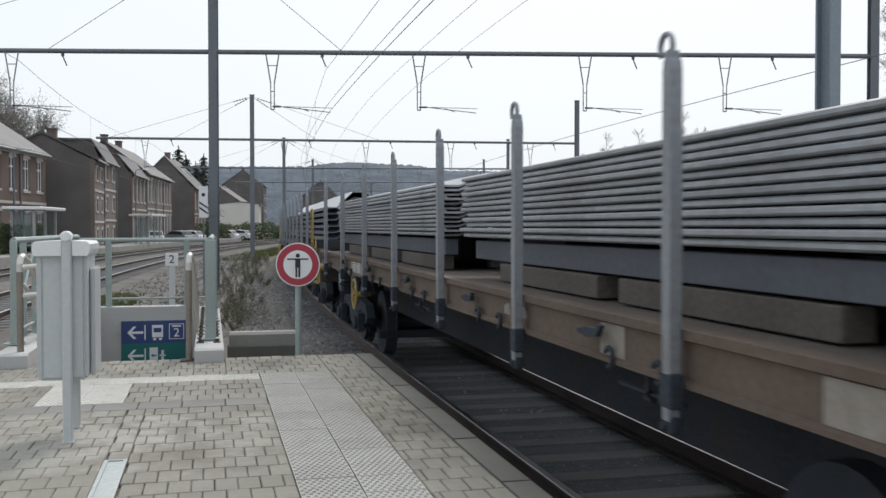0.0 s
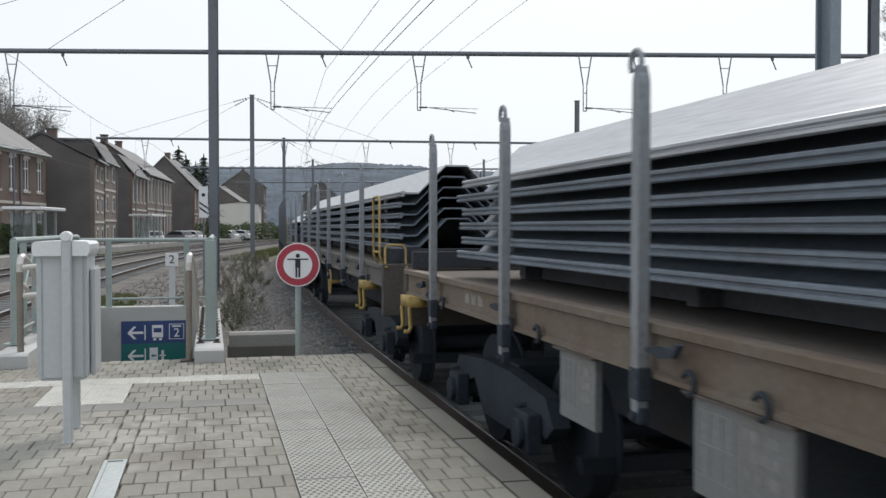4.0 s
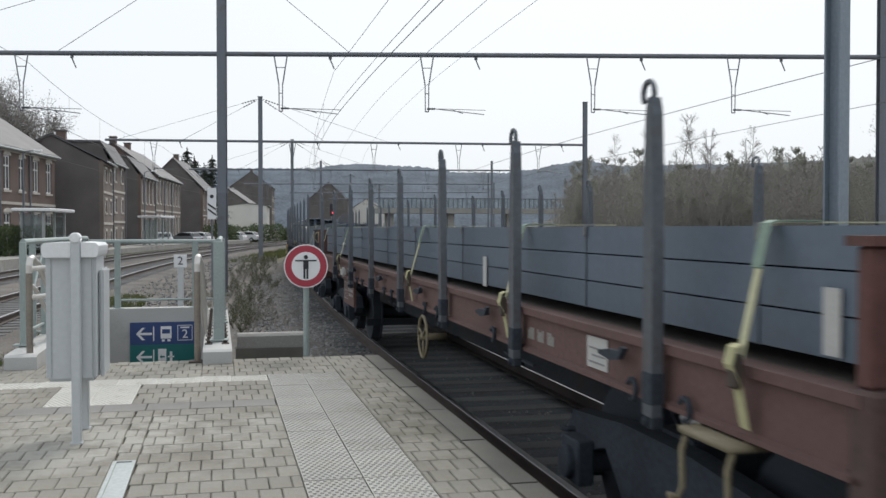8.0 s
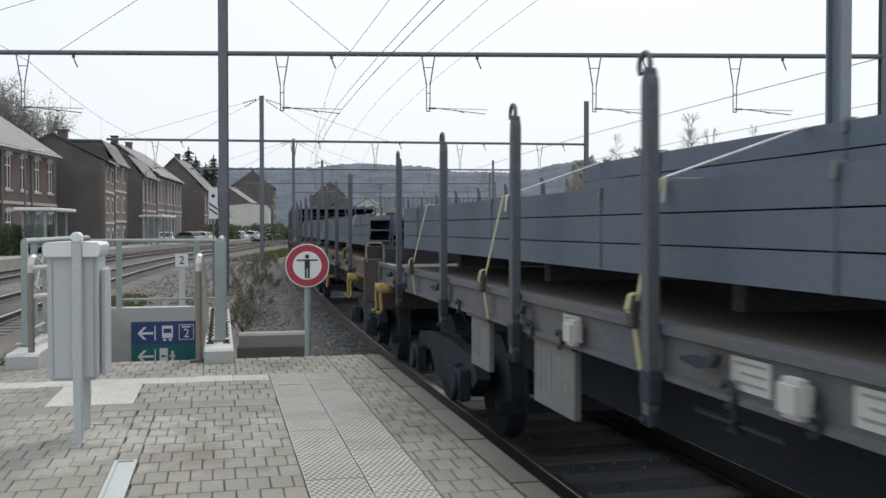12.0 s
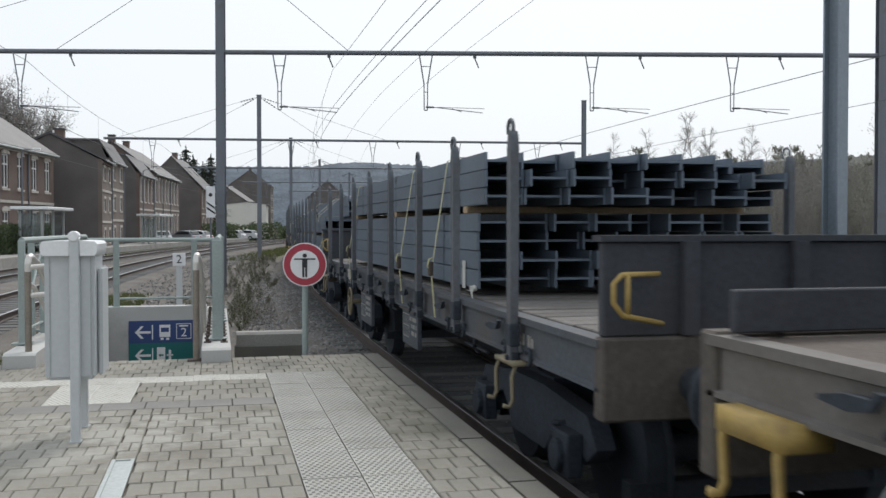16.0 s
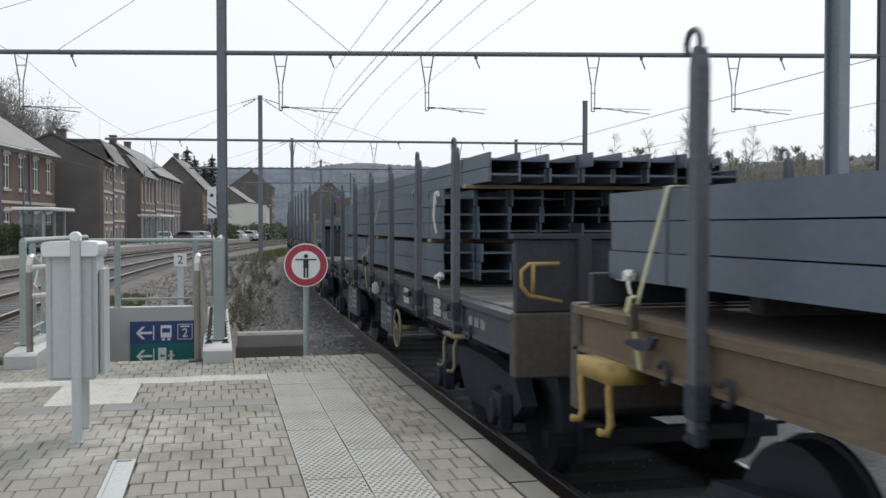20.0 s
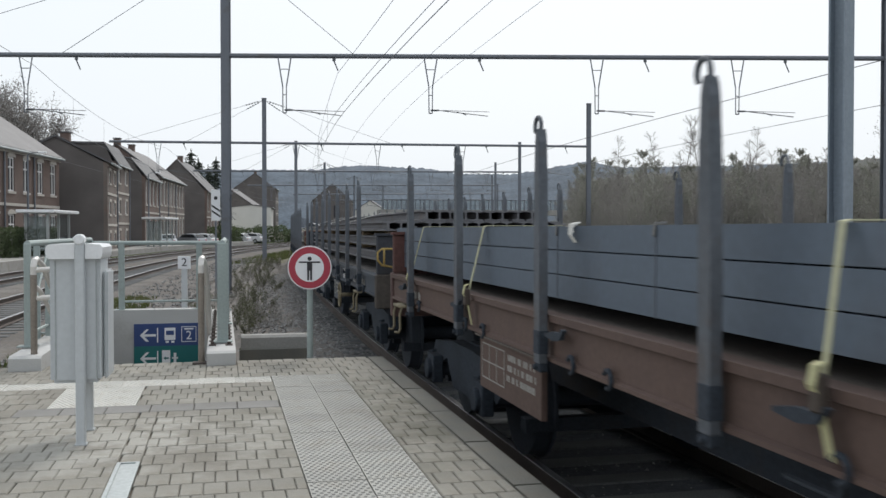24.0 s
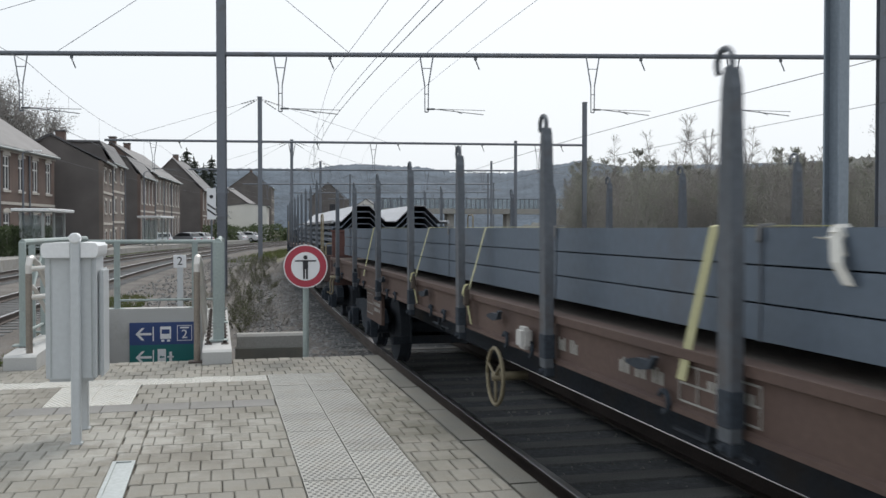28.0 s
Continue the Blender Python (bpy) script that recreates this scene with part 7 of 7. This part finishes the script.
def grass_tufts():
    random.seed(9)
    bm = bmn()
    def tuft(x, y, z, h, n):
        for _ in range(n):
            a = random.uniform(0, 6.28)
            dx, dy = math.cos(a) * h * random.uniform(0.1, 0.6), math.sin(a) * h * random.uniform(0.1, 0.6)
            w = h * 0.07
            px, py = x + random.gauss(0, h * 0.3), y + random.gauss(0, h * 0.3)
            v = [bm.verts.new((px - w, py, z)), bm.verts.new((px + w, py, z)), bm.verts.new((px + dx, py + dy, z + h * random.uniform(0.6, 1)))]
            bm.faces.new(v)
    for _ in range(500):
        y = random.uniform(10, 30)
        tuft(random.uniform(-3.2, -1.95) - max(0, y - 14) * 0.0, y, -0.22, 0.16, 7)
    for _ in range(1500):
        s, o = random.uniform(60, 170), random.uniform(-6.2, -3.2)
        x, y, _a = track(s, o)
        tuft(x, y, -0.5, 0.3, 5)
    tagged(new("grass", mesh_of("grass", bm, M_GRASS)), "thin green grass beside the tracks", "grass", kind="stuff")


grass_tufts()
tagged(strip("verge", -17.2, -14.9, 70, 330, -0.5, -0.1, M_GRASS, 4, 0.3), "green grass verge beside the street", "verge")


def stones():
    """Loose ballast stones where the camera sees them well."""
    random.seed(10)
    bm = bmn()
    def stone(x, y, z, r):
        vs = []
        for dx, dy, dz in ((1, 0, 0), (-1, 0, 0), (0, 1, 0), (0, -1, 0), (0, 0, 1), (0, 0, -1)):
            k = r * random.uniform(0.6, 1.25)
            vs.append(bm.verts.new((x + dx * k + random.gauss(0, r * 0.2), y + dy * k + random.gauss(0, r * 0.2), z + dz * k * 0.8)))
        for a, b, c in ((0, 2, 4), (2, 1, 4), (1, 3, 4), (3, 0, 4), (2, 0, 5), (1, 2, 5), (3, 1, 5), (0, 3, 5)):
            bm.faces.new((vs[a], vs[b], vs[c]))
    for _ in range(5200):
        y = 9.7 + 34 * random.random() ** 1.7
        _x, _y, _a = track(y)
        x = random.uniform(0.15, _x - 0.85)
        stone(x, y, -0.17 + max(0, _x - 2.0 - x) * -0.1, random.uniform(0.025, 0.055))
    for _ in range(1500):
        y = 4.5 + 20 * random.random() ** 1.5
        stone(random.uniform(1.75, 3.8), y, -0.18, random.uniform(0.02, 0.045))
    for _ in range(4200):
        s = 24 + 46 * random.random() ** 1.3
        x, y, _a = track(s, random.uniform(-14.5, -4.2))
        stone(x, y, -0.2, random.uniform(0.03, 0.06))
    for _ in range(900):
        stone(random.uniform(-4.5, -1.95), random.uniform(9.7, 16), -0.2, random.uniform(0.025, 0.05))
    tagged(new("ballast_stones", mesh_of("ballast_stones", bm, M_STONE)), "loose grey-brown ballast stones", "ballast", kind="stuff")


stones()
tagged(strip("gravel_slope", -4.4, -2.0, 9.7, 60, -0.5, -0.24, M_BALLAST, 2, 0.2), "grey gravel slope beside the rails", "ballast")
tagged(strip("left_gravel", -6.7, -4.6, 9.7, 60, -0.5, -0.26, M_BALLAST, 2, 0.1), "grey gravel between the tracks", "ballast")

# ---- the street side ----
tagged(strip("far_platform", -18.6, -15.0, 46, 130, -0.5, 0.3, M_CONCRETE, 3), "low concrete platform on the street side", "platform")
tagged(strip("street", -30, -18.7, 20, 330, -0.5, -0.06, M_ASPHALT, 4), "grey asphalt street in front of the houses", "street")


def shelter(s, off, length, label):
    x, y, a = track(s, off)
    t = thing("shelter", label, "shelter", "platform shelters", m=pose(x, y, 0.3, 0, 0, -math.degrees(a)))
    for yy in (0, length / 2, length):
        for xx in (0.0, -1.2):
            bm = bmn()
            box(bm, xx - 0.06, xx + 0.06, yy - 0.06, yy + 0.06, 0, 2.5)
            part("post", bm, M_SHELTER, t)
    bm = bmn()
    box(bm, -1.6, 0.5, -0.5, length + 0.5, 2.5, 2.68)
    part("roof", bevelled(bm, 0.03), M_CABTOP, t, "flat pale roof")
    for i in range(2):
        bm = bmn()
        box(bm, -1.22, -1.2, i * length / 2 + 0.08, (i + 1) * length / 2 - 0.08, 0.3, 2.3)
        part("rear_pane", bm, M_GLASSCLEAR, t, "glass pane")
    for yy in (0.0, length):
        bm = bmn()
        box(bm, -1.1, -0.1, yy - 0.01, yy + 0.01, 0.3, 2.3)
        part("side_pane", bm, M_GLASSCLEAR, t, "glass pane")
    bm = bmn()
    box(bm, -1.0, -0.6, 0.4, length - 0.4, 0.42, 0.48)
    box(bm, -0.84, -0.76, 0.8, 0.9, 0, 0.42)
    box(bm, -0.84, -0.76, length - 0.9, length - 0.8, 0, 0.42)
    part("bench", bm, M_GALV, t)


M_GLASSCLEAR = bpy.data.materials.new("clear_glass")
M_GLASSCLEAR.use_nodes = True
_p = M_GLASSCLEAR.node_tree.nodes["Principled BSDF"]
_p.inputs["Base Color"].default_value, _p.inputs["Roughness"].default_value = (0.75, 0.8, 0.8, 1), 0.05
_p.inputs["Transmission Weight"].default_value, _p.inputs["IOR"].default_value = 0.92, 1.1
shelter(57.0, -15.4, 4.6, "pale platform shelter with glass walls")
shelter(88.0, -15.4, 4.6, "pale platform shelter with glass walls")


def car(s, off, turn, paint, label):
    x, y, a = track(s, off)
    t = thing("car", label, "car", "parked cars", m=pose(x, y, -0.06, 0, 0, -math.degrees(a) + turn))
    bm = bmn()
    prism(bm, [(-2.1, 0.3), (-2.12, 0.75), (-1.95, 0.95), (-1.1, 1.0), (1.0, 0.98), (1.9, 0.85), (2.1, 0.65), (2.1, 0.3)], -0.85, 0.85, axis="x")
    part("body", bevelled(bm, 0.06, 2), paint, t)
    bm = bmn()
    prism(bm, [(-1.85, 0.95), (-1.5, 1.38), (-0.2, 1.48), (0.3, 1.4), (1.05, 0.97)], -0.72, 0.72, axis="x")
    cab = part("cabin", bevelled(bm, 0.05, 2), paint, t)
    for xx in (-0.735, 0.725):
        bm = bmn()
        prism(bm, [(-1.6, 1.02), (-1.38, 1.32), (-0.2, 1.4), (0.22, 1.34), (0.8, 1.02)], xx, xx + 0.01, axis="x")
        part("side_window", bm, M_GLASS, cab)
    bm = bmn()
    prism(bm, [(1.02, 1.02), (0.36, 1.4), (0.375, 1.41), (1.04, 1.03)], -0.6, 0.6, axis="x")
    part("windscreen", bm, M_GLASS, cab)
    bm = bmn()
    prism(bm, [(-1.86, 1.02), (-1.55, 1.36), (-1.57, 1.37), (-1.89, 1.03)], -0.6, 0.6, axis="x")
    part("rear_window", bm, M_GLASS, cab)
    for yy in (-1.3, 1.3):
        for xx in (-0.86, 0.68):
            bm = bmn()
            rod(bm, (xx, yy, 0.31), (xx + 0.18, yy, 0.31), 0.31, 16)
            wh = part("wheel", bm, M_RUBBER, t, "black tyre")
            bm = bmn()
            rod(bm, (xx - 0.01, yy, 0.31), (xx + 0.19, yy, 0.31), 0.18, 12)
            part("rim", bm, M_GALV, wh)
    for xx in (-0.65, 0.45):
        bm = bmn()
        box(bm, xx, xx + 0.2, -2.14, -2.1, 0.68, 0.8)
        part("rear_light", bm, M_SIGNRED, t)
        bm = bmn()
        box(bm, xx, xx + 0.2, 2.08, 2.12, 0.6, 0.72)
        part("headlight", bm, M_SIGNWHITE, t)


for _s, _o, _t, _m, _l in ((68, -19.6, 0, M_CARDARK, "dark car parked by the kerb"), (76, -19.6, 4, M_CARWHITE, "white car parked by the kerb"), (104, -18.9, 20, M_CARWHITE, "white car parked before the brick houses"),
                           (112, -18.6, 60, M_CARGREY, "grey car parked at the street side"), (115, -18.2, 75, M_CARWHITE, "white car parked at the street side"),
                           (131, -17.8, 80, M_CARWHITE, "white car parked before the dark hedge"), (137, -17.4, 80, M_CARWHITE, "white car parked by the verge"),
                           (168, -15.0, 80, M_CARDARK, "dark car parked by the kerb"), (172, -14.4, 80, M_CARWHITE, "white car parked by the low hall")):
    car(_s, _o, _t, _m, _l)


def street_lamp(s, off, h):
    x, y, a = track(s, off)
    t = thing("street_lamp", "slender grey street lamp", "street lamp", "street lamps", m=pose(x, y, -0.1))
    bm = bmn()
    rod(bm, (0, 0, 0), (0, 0, h), 0.09, 8, 0.05)
    part("pole", bm, M_MASTPAINT, t)
    bm = bmn()
    tube(bm, [(0, 0, h - 0.05), (0.15, 0, h + 0.1), (0.7, 0, h + 0.15)], 0.03, 6)
    part("arm", bm, M_MASTPAINT, t)
    bm = bmn()
    box(bm, 0.6, 1.1, -0.1, 0.1, h + 0.1, h + 0.2)
    part("lamp_head", bevelled(bm, 0.02), M_CABTOP, t)


street_lamp(62, -18.0, 6.6)
street_lamp(92, -17.5, 7.2)
street_lamp(125, -17.0, 7.0)


def signal(x, y, zlamp, label):
    t = thing("railway_signal", label, "railway signal", "railway signals", m=pose(x, y, -0.3, 0, 0, -4))
    h = zlamp + 0.3
    bm = bmn()
    rod(bm, (0, 0.15, 0), (0, 0.15, h + 0.8), 0.07, 8)
    part("post", bm, M_MASTPAINT, t)
    bm = bmn()
    box(bm, -0.3, 0.3, 0.0, 0.12, h - 0.35, h + 0.95)
    part("head", bevelled(bm, 0.03), M_SIGNBLACK, t, "black signal head")
    bm = bmn()
    rod(bm, (0, -0.02, h), (0, 0.0, h), 0.1, 16)
    part("red_lamp", bm, M_LAMPRED, t, "lit red lamp")
    for q in (0.35, 0.65):
        bm = bmn()
        rod(bm, (0, -0.01, h + q), (0, 0.0, h + q), 0.09, 12)
        part("dark_lamp", bm, M_GLASS, t)
    bm = bmn()
    for i in range(12):
        rod(bm, (-0.15, 0.3, 0.3 * i + 0.2), (0.15, 0.3, 0.3 * i + 0.2), 0.012, 4)
    rod(bm, (-0.15, 0.3, 0), (-0.15, 0.3, h), 0.015, 4)
    rod(bm, (0.15, 0.3, 0), (0.15, 0.3, h), 0.015, 4)
    part("ladder", bm, M_GALV, t)


signal(11.6, 100, 3.45, "railway signal showing red beside the curve")


def far_viaduct():
    t = thing("viaduct", "long grey footbridge with upright railing posts", "bridge")
    bm = bmn()
    box(bm, 22, 52, 135, 139, 4.0, 4.75)
    part("deck", bm, M_CONCRETE, t)
    bm = bmn()
    box(bm, 22, 52, 135.0, 135.1, 6.1, 6.22)
    part("hand_rail", bm, M_MASTPAINT, t)
    me = bmn()
    box(me, -0.07, 0.07, -0.05, 0.05, 0, 1.5)
    me = mesh_of("railing_post", me, M_MASTPAINT)
    for i in range(44):
        part("railing_post", me, None, t, m=pose(22.2 + i * 0.68, 135.05, 4.75))
    bm = bmn()
    box(bm, 22, 52, 135.3, 135.34, 4.75, 6.1)
    part("screen", bm, M_GLASSCLEAR, t)
    for x in (24, 33, 42, 51):
        bm = bmn()
        box(bm, x - 0.5, x + 0.5, 136, 138, -0.5, 4.0)
        part("pier", bm, M_CONCRETE, t)


far_viaduct()


# ---- paving, piece by piece ----
def paving():
    bm = bmn()
    box(bm, -0.0545, 0.0545, -0.109, 0.109, -0.05, 0.0)
    paver = mesh_of("paver", bevelled(bm, 0.007), M_PAVER)
    # a dotted tile
    bm = bmn()
    vs = box(bm, -0.149, 0.149, -0.149, 0.149, -0.05, 0.0)
    n = 8
    for i in range(n):
        for j in range(n):
            cx, cy = (i - 3.5) * 0.036 + (0.009 if j % 2 else -0.009), (j - 3.5) * 0.036
            lo = [bm.verts.new((cx + 0.013 * math.cos(k * 1.5708 + 0.785), cy + 0.011 * math.sin(k * 1.5708 + 0.785), 0.0005)) for k in range(4)]
            hi = [bm.verts.new((cx + 0.008 * math.cos(k * 1.5708 + 0.785), cy + 0.007 * math.sin(k * 1.5708 + 0.785), 0.006)) for k in range(4)]
            bm.faces.new(hi)
            for k in range(4):
                bm.faces.new((lo[k], lo[(k + 1) % 4], hi[(k + 1) % 4], hi[k]))
    tile = mesh_of("tactile_tile", bm, M_TACTILE)
    pad = tile.copy()
    pad.materials[0] = M_TACTILEPAD
    bm = bmn()
    box(bm, -0.148, 0.148, -0.138, 0.138, -0.05, 0.0)
    slab = mesh_of("grey_slab", bevelled(bm, 0.005), M_SLAB)
    random.seed(77)

    def jit():
        return P_Z + random.uniform(-0.003, 0.003)
    # tactile strip along the edge, and the row across
    y = 8.46
    while y > -4.0:
        for x in (0.56, 0.866):
            part("tactile_tile", tile, None, PLAT, m=pose(x, y - 0.15, jit(), 0, 0, random.choice((0, 180))))
        y -= 0.302
    x = 0.26
    while x > -3.4:
        part("tactile_tile", pad, None, PLAT, m=pose(x - 0.01, 8.31, jit(), 0, 0, 0))
        x -= 0.302
    for i in range(2):
        for j in range(3):
            part("tactile_tile", pad, None, PLAT, "bright dotted guide tile", m=pose(-0.77 - 0.302 * i, 8.01 - 0.302 * j, jit()))
    x = 0.25
    while x > -1.4:
        part("grey_slab", slab, None, PLAT, m=pose(x, 7.11, jit()))
        x -= 0.302
    # pavers in staggered courses, cut where they meet the tiles
    rest = bmn()
    meshes = {}
    count = 0

    def course(x0, x1, y0, y1, shifted):
        nonlocal count
        x = x1 - (0.056 if shifted else 0.0)
        edges = [x1] + ([x] if shifted else [])
        while x > x0 + 0.03:
            x = max(x0, x - 0.1125)
            edges.append(x)
        for b, a in zip(edges, edges[1:]):
            w = b - a - 0.004
            if w < 0.02:
                continue
            d = y1 - y0 - 0.004
            m = pose((a + b) / 2 + random.uniform(-0.001, 0.001), (y0 + y1) / 2, P_Z + random.uniform(-0.003, 0.002), random.uniform(-0.4, 0.4), random.uniform(-0.5, 0.5), random.uniform(-0.4, 0.4))
            if count < 300 and -1.2 < (a + b) / 2 and 4.3 < y0 < 6.6:
                key = (round(w, 3), round(d, 3))
                if key not in meshes:
                    bm = bmn()
                    box(bm, -w / 2, w / 2, -d / 2, d / 2, -0.05, 0.0)
                    meshes[key] = mesh_of("paver", bevelled(bm, 0.006), M_PAVER)
                part("paver", meshes[key], None, PLAT, m=m)
                count += 1
            else:
                vs = [rest.verts.new(m @ Vector(v)) for v in ((-w / 2, -d / 2, -0.05), (w / 2, -d / 2, -0.05), (w / 2, d / 2, -0.05), (-w / 2, d / 2, -0.05),
                                                            (-w / 2 + 0.005, -d / 2 + 0.005, 0), (w / 2 - 0.005, -d / 2 + 0.005, 0), (w / 2 - 0.005, d / 2 - 0.005, 0), (-w / 2 + 0.005, d / 2 - 0.005, 0),
                                                            (-w / 2, -d / 2, -0.006), (w / 2, -d / 2, -0.006), (w / 2, d / 2, -0.006), (-w / 2, d / 2, -0.006))]
                for f in ((4, 5, 6, 7), (8, 9, 5, 4), (9, 10, 6, 5), (10, 11, 7, 6), (11, 8, 4, 7), (0, 1, 9, 8), (1, 2, 10, 9), (2, 3, 11, 10), (3, 0, 8, 11)):
                    rest.faces.new([vs[i] for i in f])

    def rows(x0, x1, y0, y1, depth=0.2225):
        n = max(1, round((y1 - y0) / depth))
        for i in range(n):
            course(x0, x1, y1 - (y1 - y0) * (i + 1) / n, y1 - (y1 - y0) * i / n, i % 2)
    right = P_EDGE - 0.172
    rows(1.022, right, 8.46, P_END)
    rows(0.13, 1.022, 8.46, P_END)
    rows(-0.15, 0.13, 8.46, 9.24)
    rows(-1.6, -0.15, 8.46, P_END)
    rows(-1.88, -1.6, 8.46, 9.24)
    rows(-4.6, -1.88, 8.46, P_END)
    rows(1.022, right, -4.0, 8.46)
    rows(-0.618, 0.408, 7.25, 8.158)
    rows(-4.6, -1.224, 7.25, 8.158)
    rows(-4.6, -1.41, 6.97, 7.25)
    rows(-0.443, 0.408, 2.5, 6.97)
    rows(-0.567, -0.443, 5.48, 6.97)
    rows(-4.6, -0.567, 2.5, 6.97)
    rows(-4.6, 0.408, -4.0, 2.5)
    ob = part("pavers", rest, M_PAVERREST, PLAT, "weathered concrete pavers")
    tagged(ob, kind="stuff")


M_PAVERREST = M_PAVER.copy()
M_PAVERREST.name = "paver_rest"
_n, _l = M_PAVERREST.node_tree.nodes, M_PAVERREST.node_tree.links
_info = [q for q in _n if q.type == "OBJECT_INFO"][0]
_geo = _n.new("ShaderNodeNewGeometry")
_target = _info.outputs["Random"].links[0].to_socket
_l.new(_geo.outputs["Random Per Island"], _target)
paving()


# ---- what moves ----
def motions():
    """The train rolls past at an even speed; each wagon rides the curve on its two bogies."""
    for s_mid, length, movers in TRAIN:
        rows = []
        for i in range(29):
            s = s_mid - SPEED * i
            q = length * 0.36
            xa, ya, _ = track(s - q)
            xb, yb, _ = track(s + q)
            rows.append((i * 1.0, pose((xa + xb) / 2, (ya + yb) / 2, 0, 0, 0, -math.degrees(math.atan2(xb - xa, yb - ya)))))
        for m in movers:
            walk(m, rows)
        # the wheels turn while the wagon rolls through the near stretch
        t0, t1 = max(0.0, (s_mid - 40.0) / SPEED), min(28.0, (s_mid + 10.0) / SPEED)
        n = max(2, math.ceil((t1 - t0) / 0.06))
        for w, q, wheel in WHEELSETS:
            if w is movers[0] and t1 > t0:
                turn = [(t0 + (t1 - t0) * i / n, math.degrees(SPEED * (t1 - t0) * i / n / WHEEL_R)) for i in range(n + 1)]
                turn = ([(0.0, 0.0)] if t0 > 0 else []) + turn + ([(28.0, turn[-1][1])] if t1 < 28 else [])
                walk(wheel, [(t, pose(0, q, WHEEL_R, a % 360)) for t, a in turn])


motions()
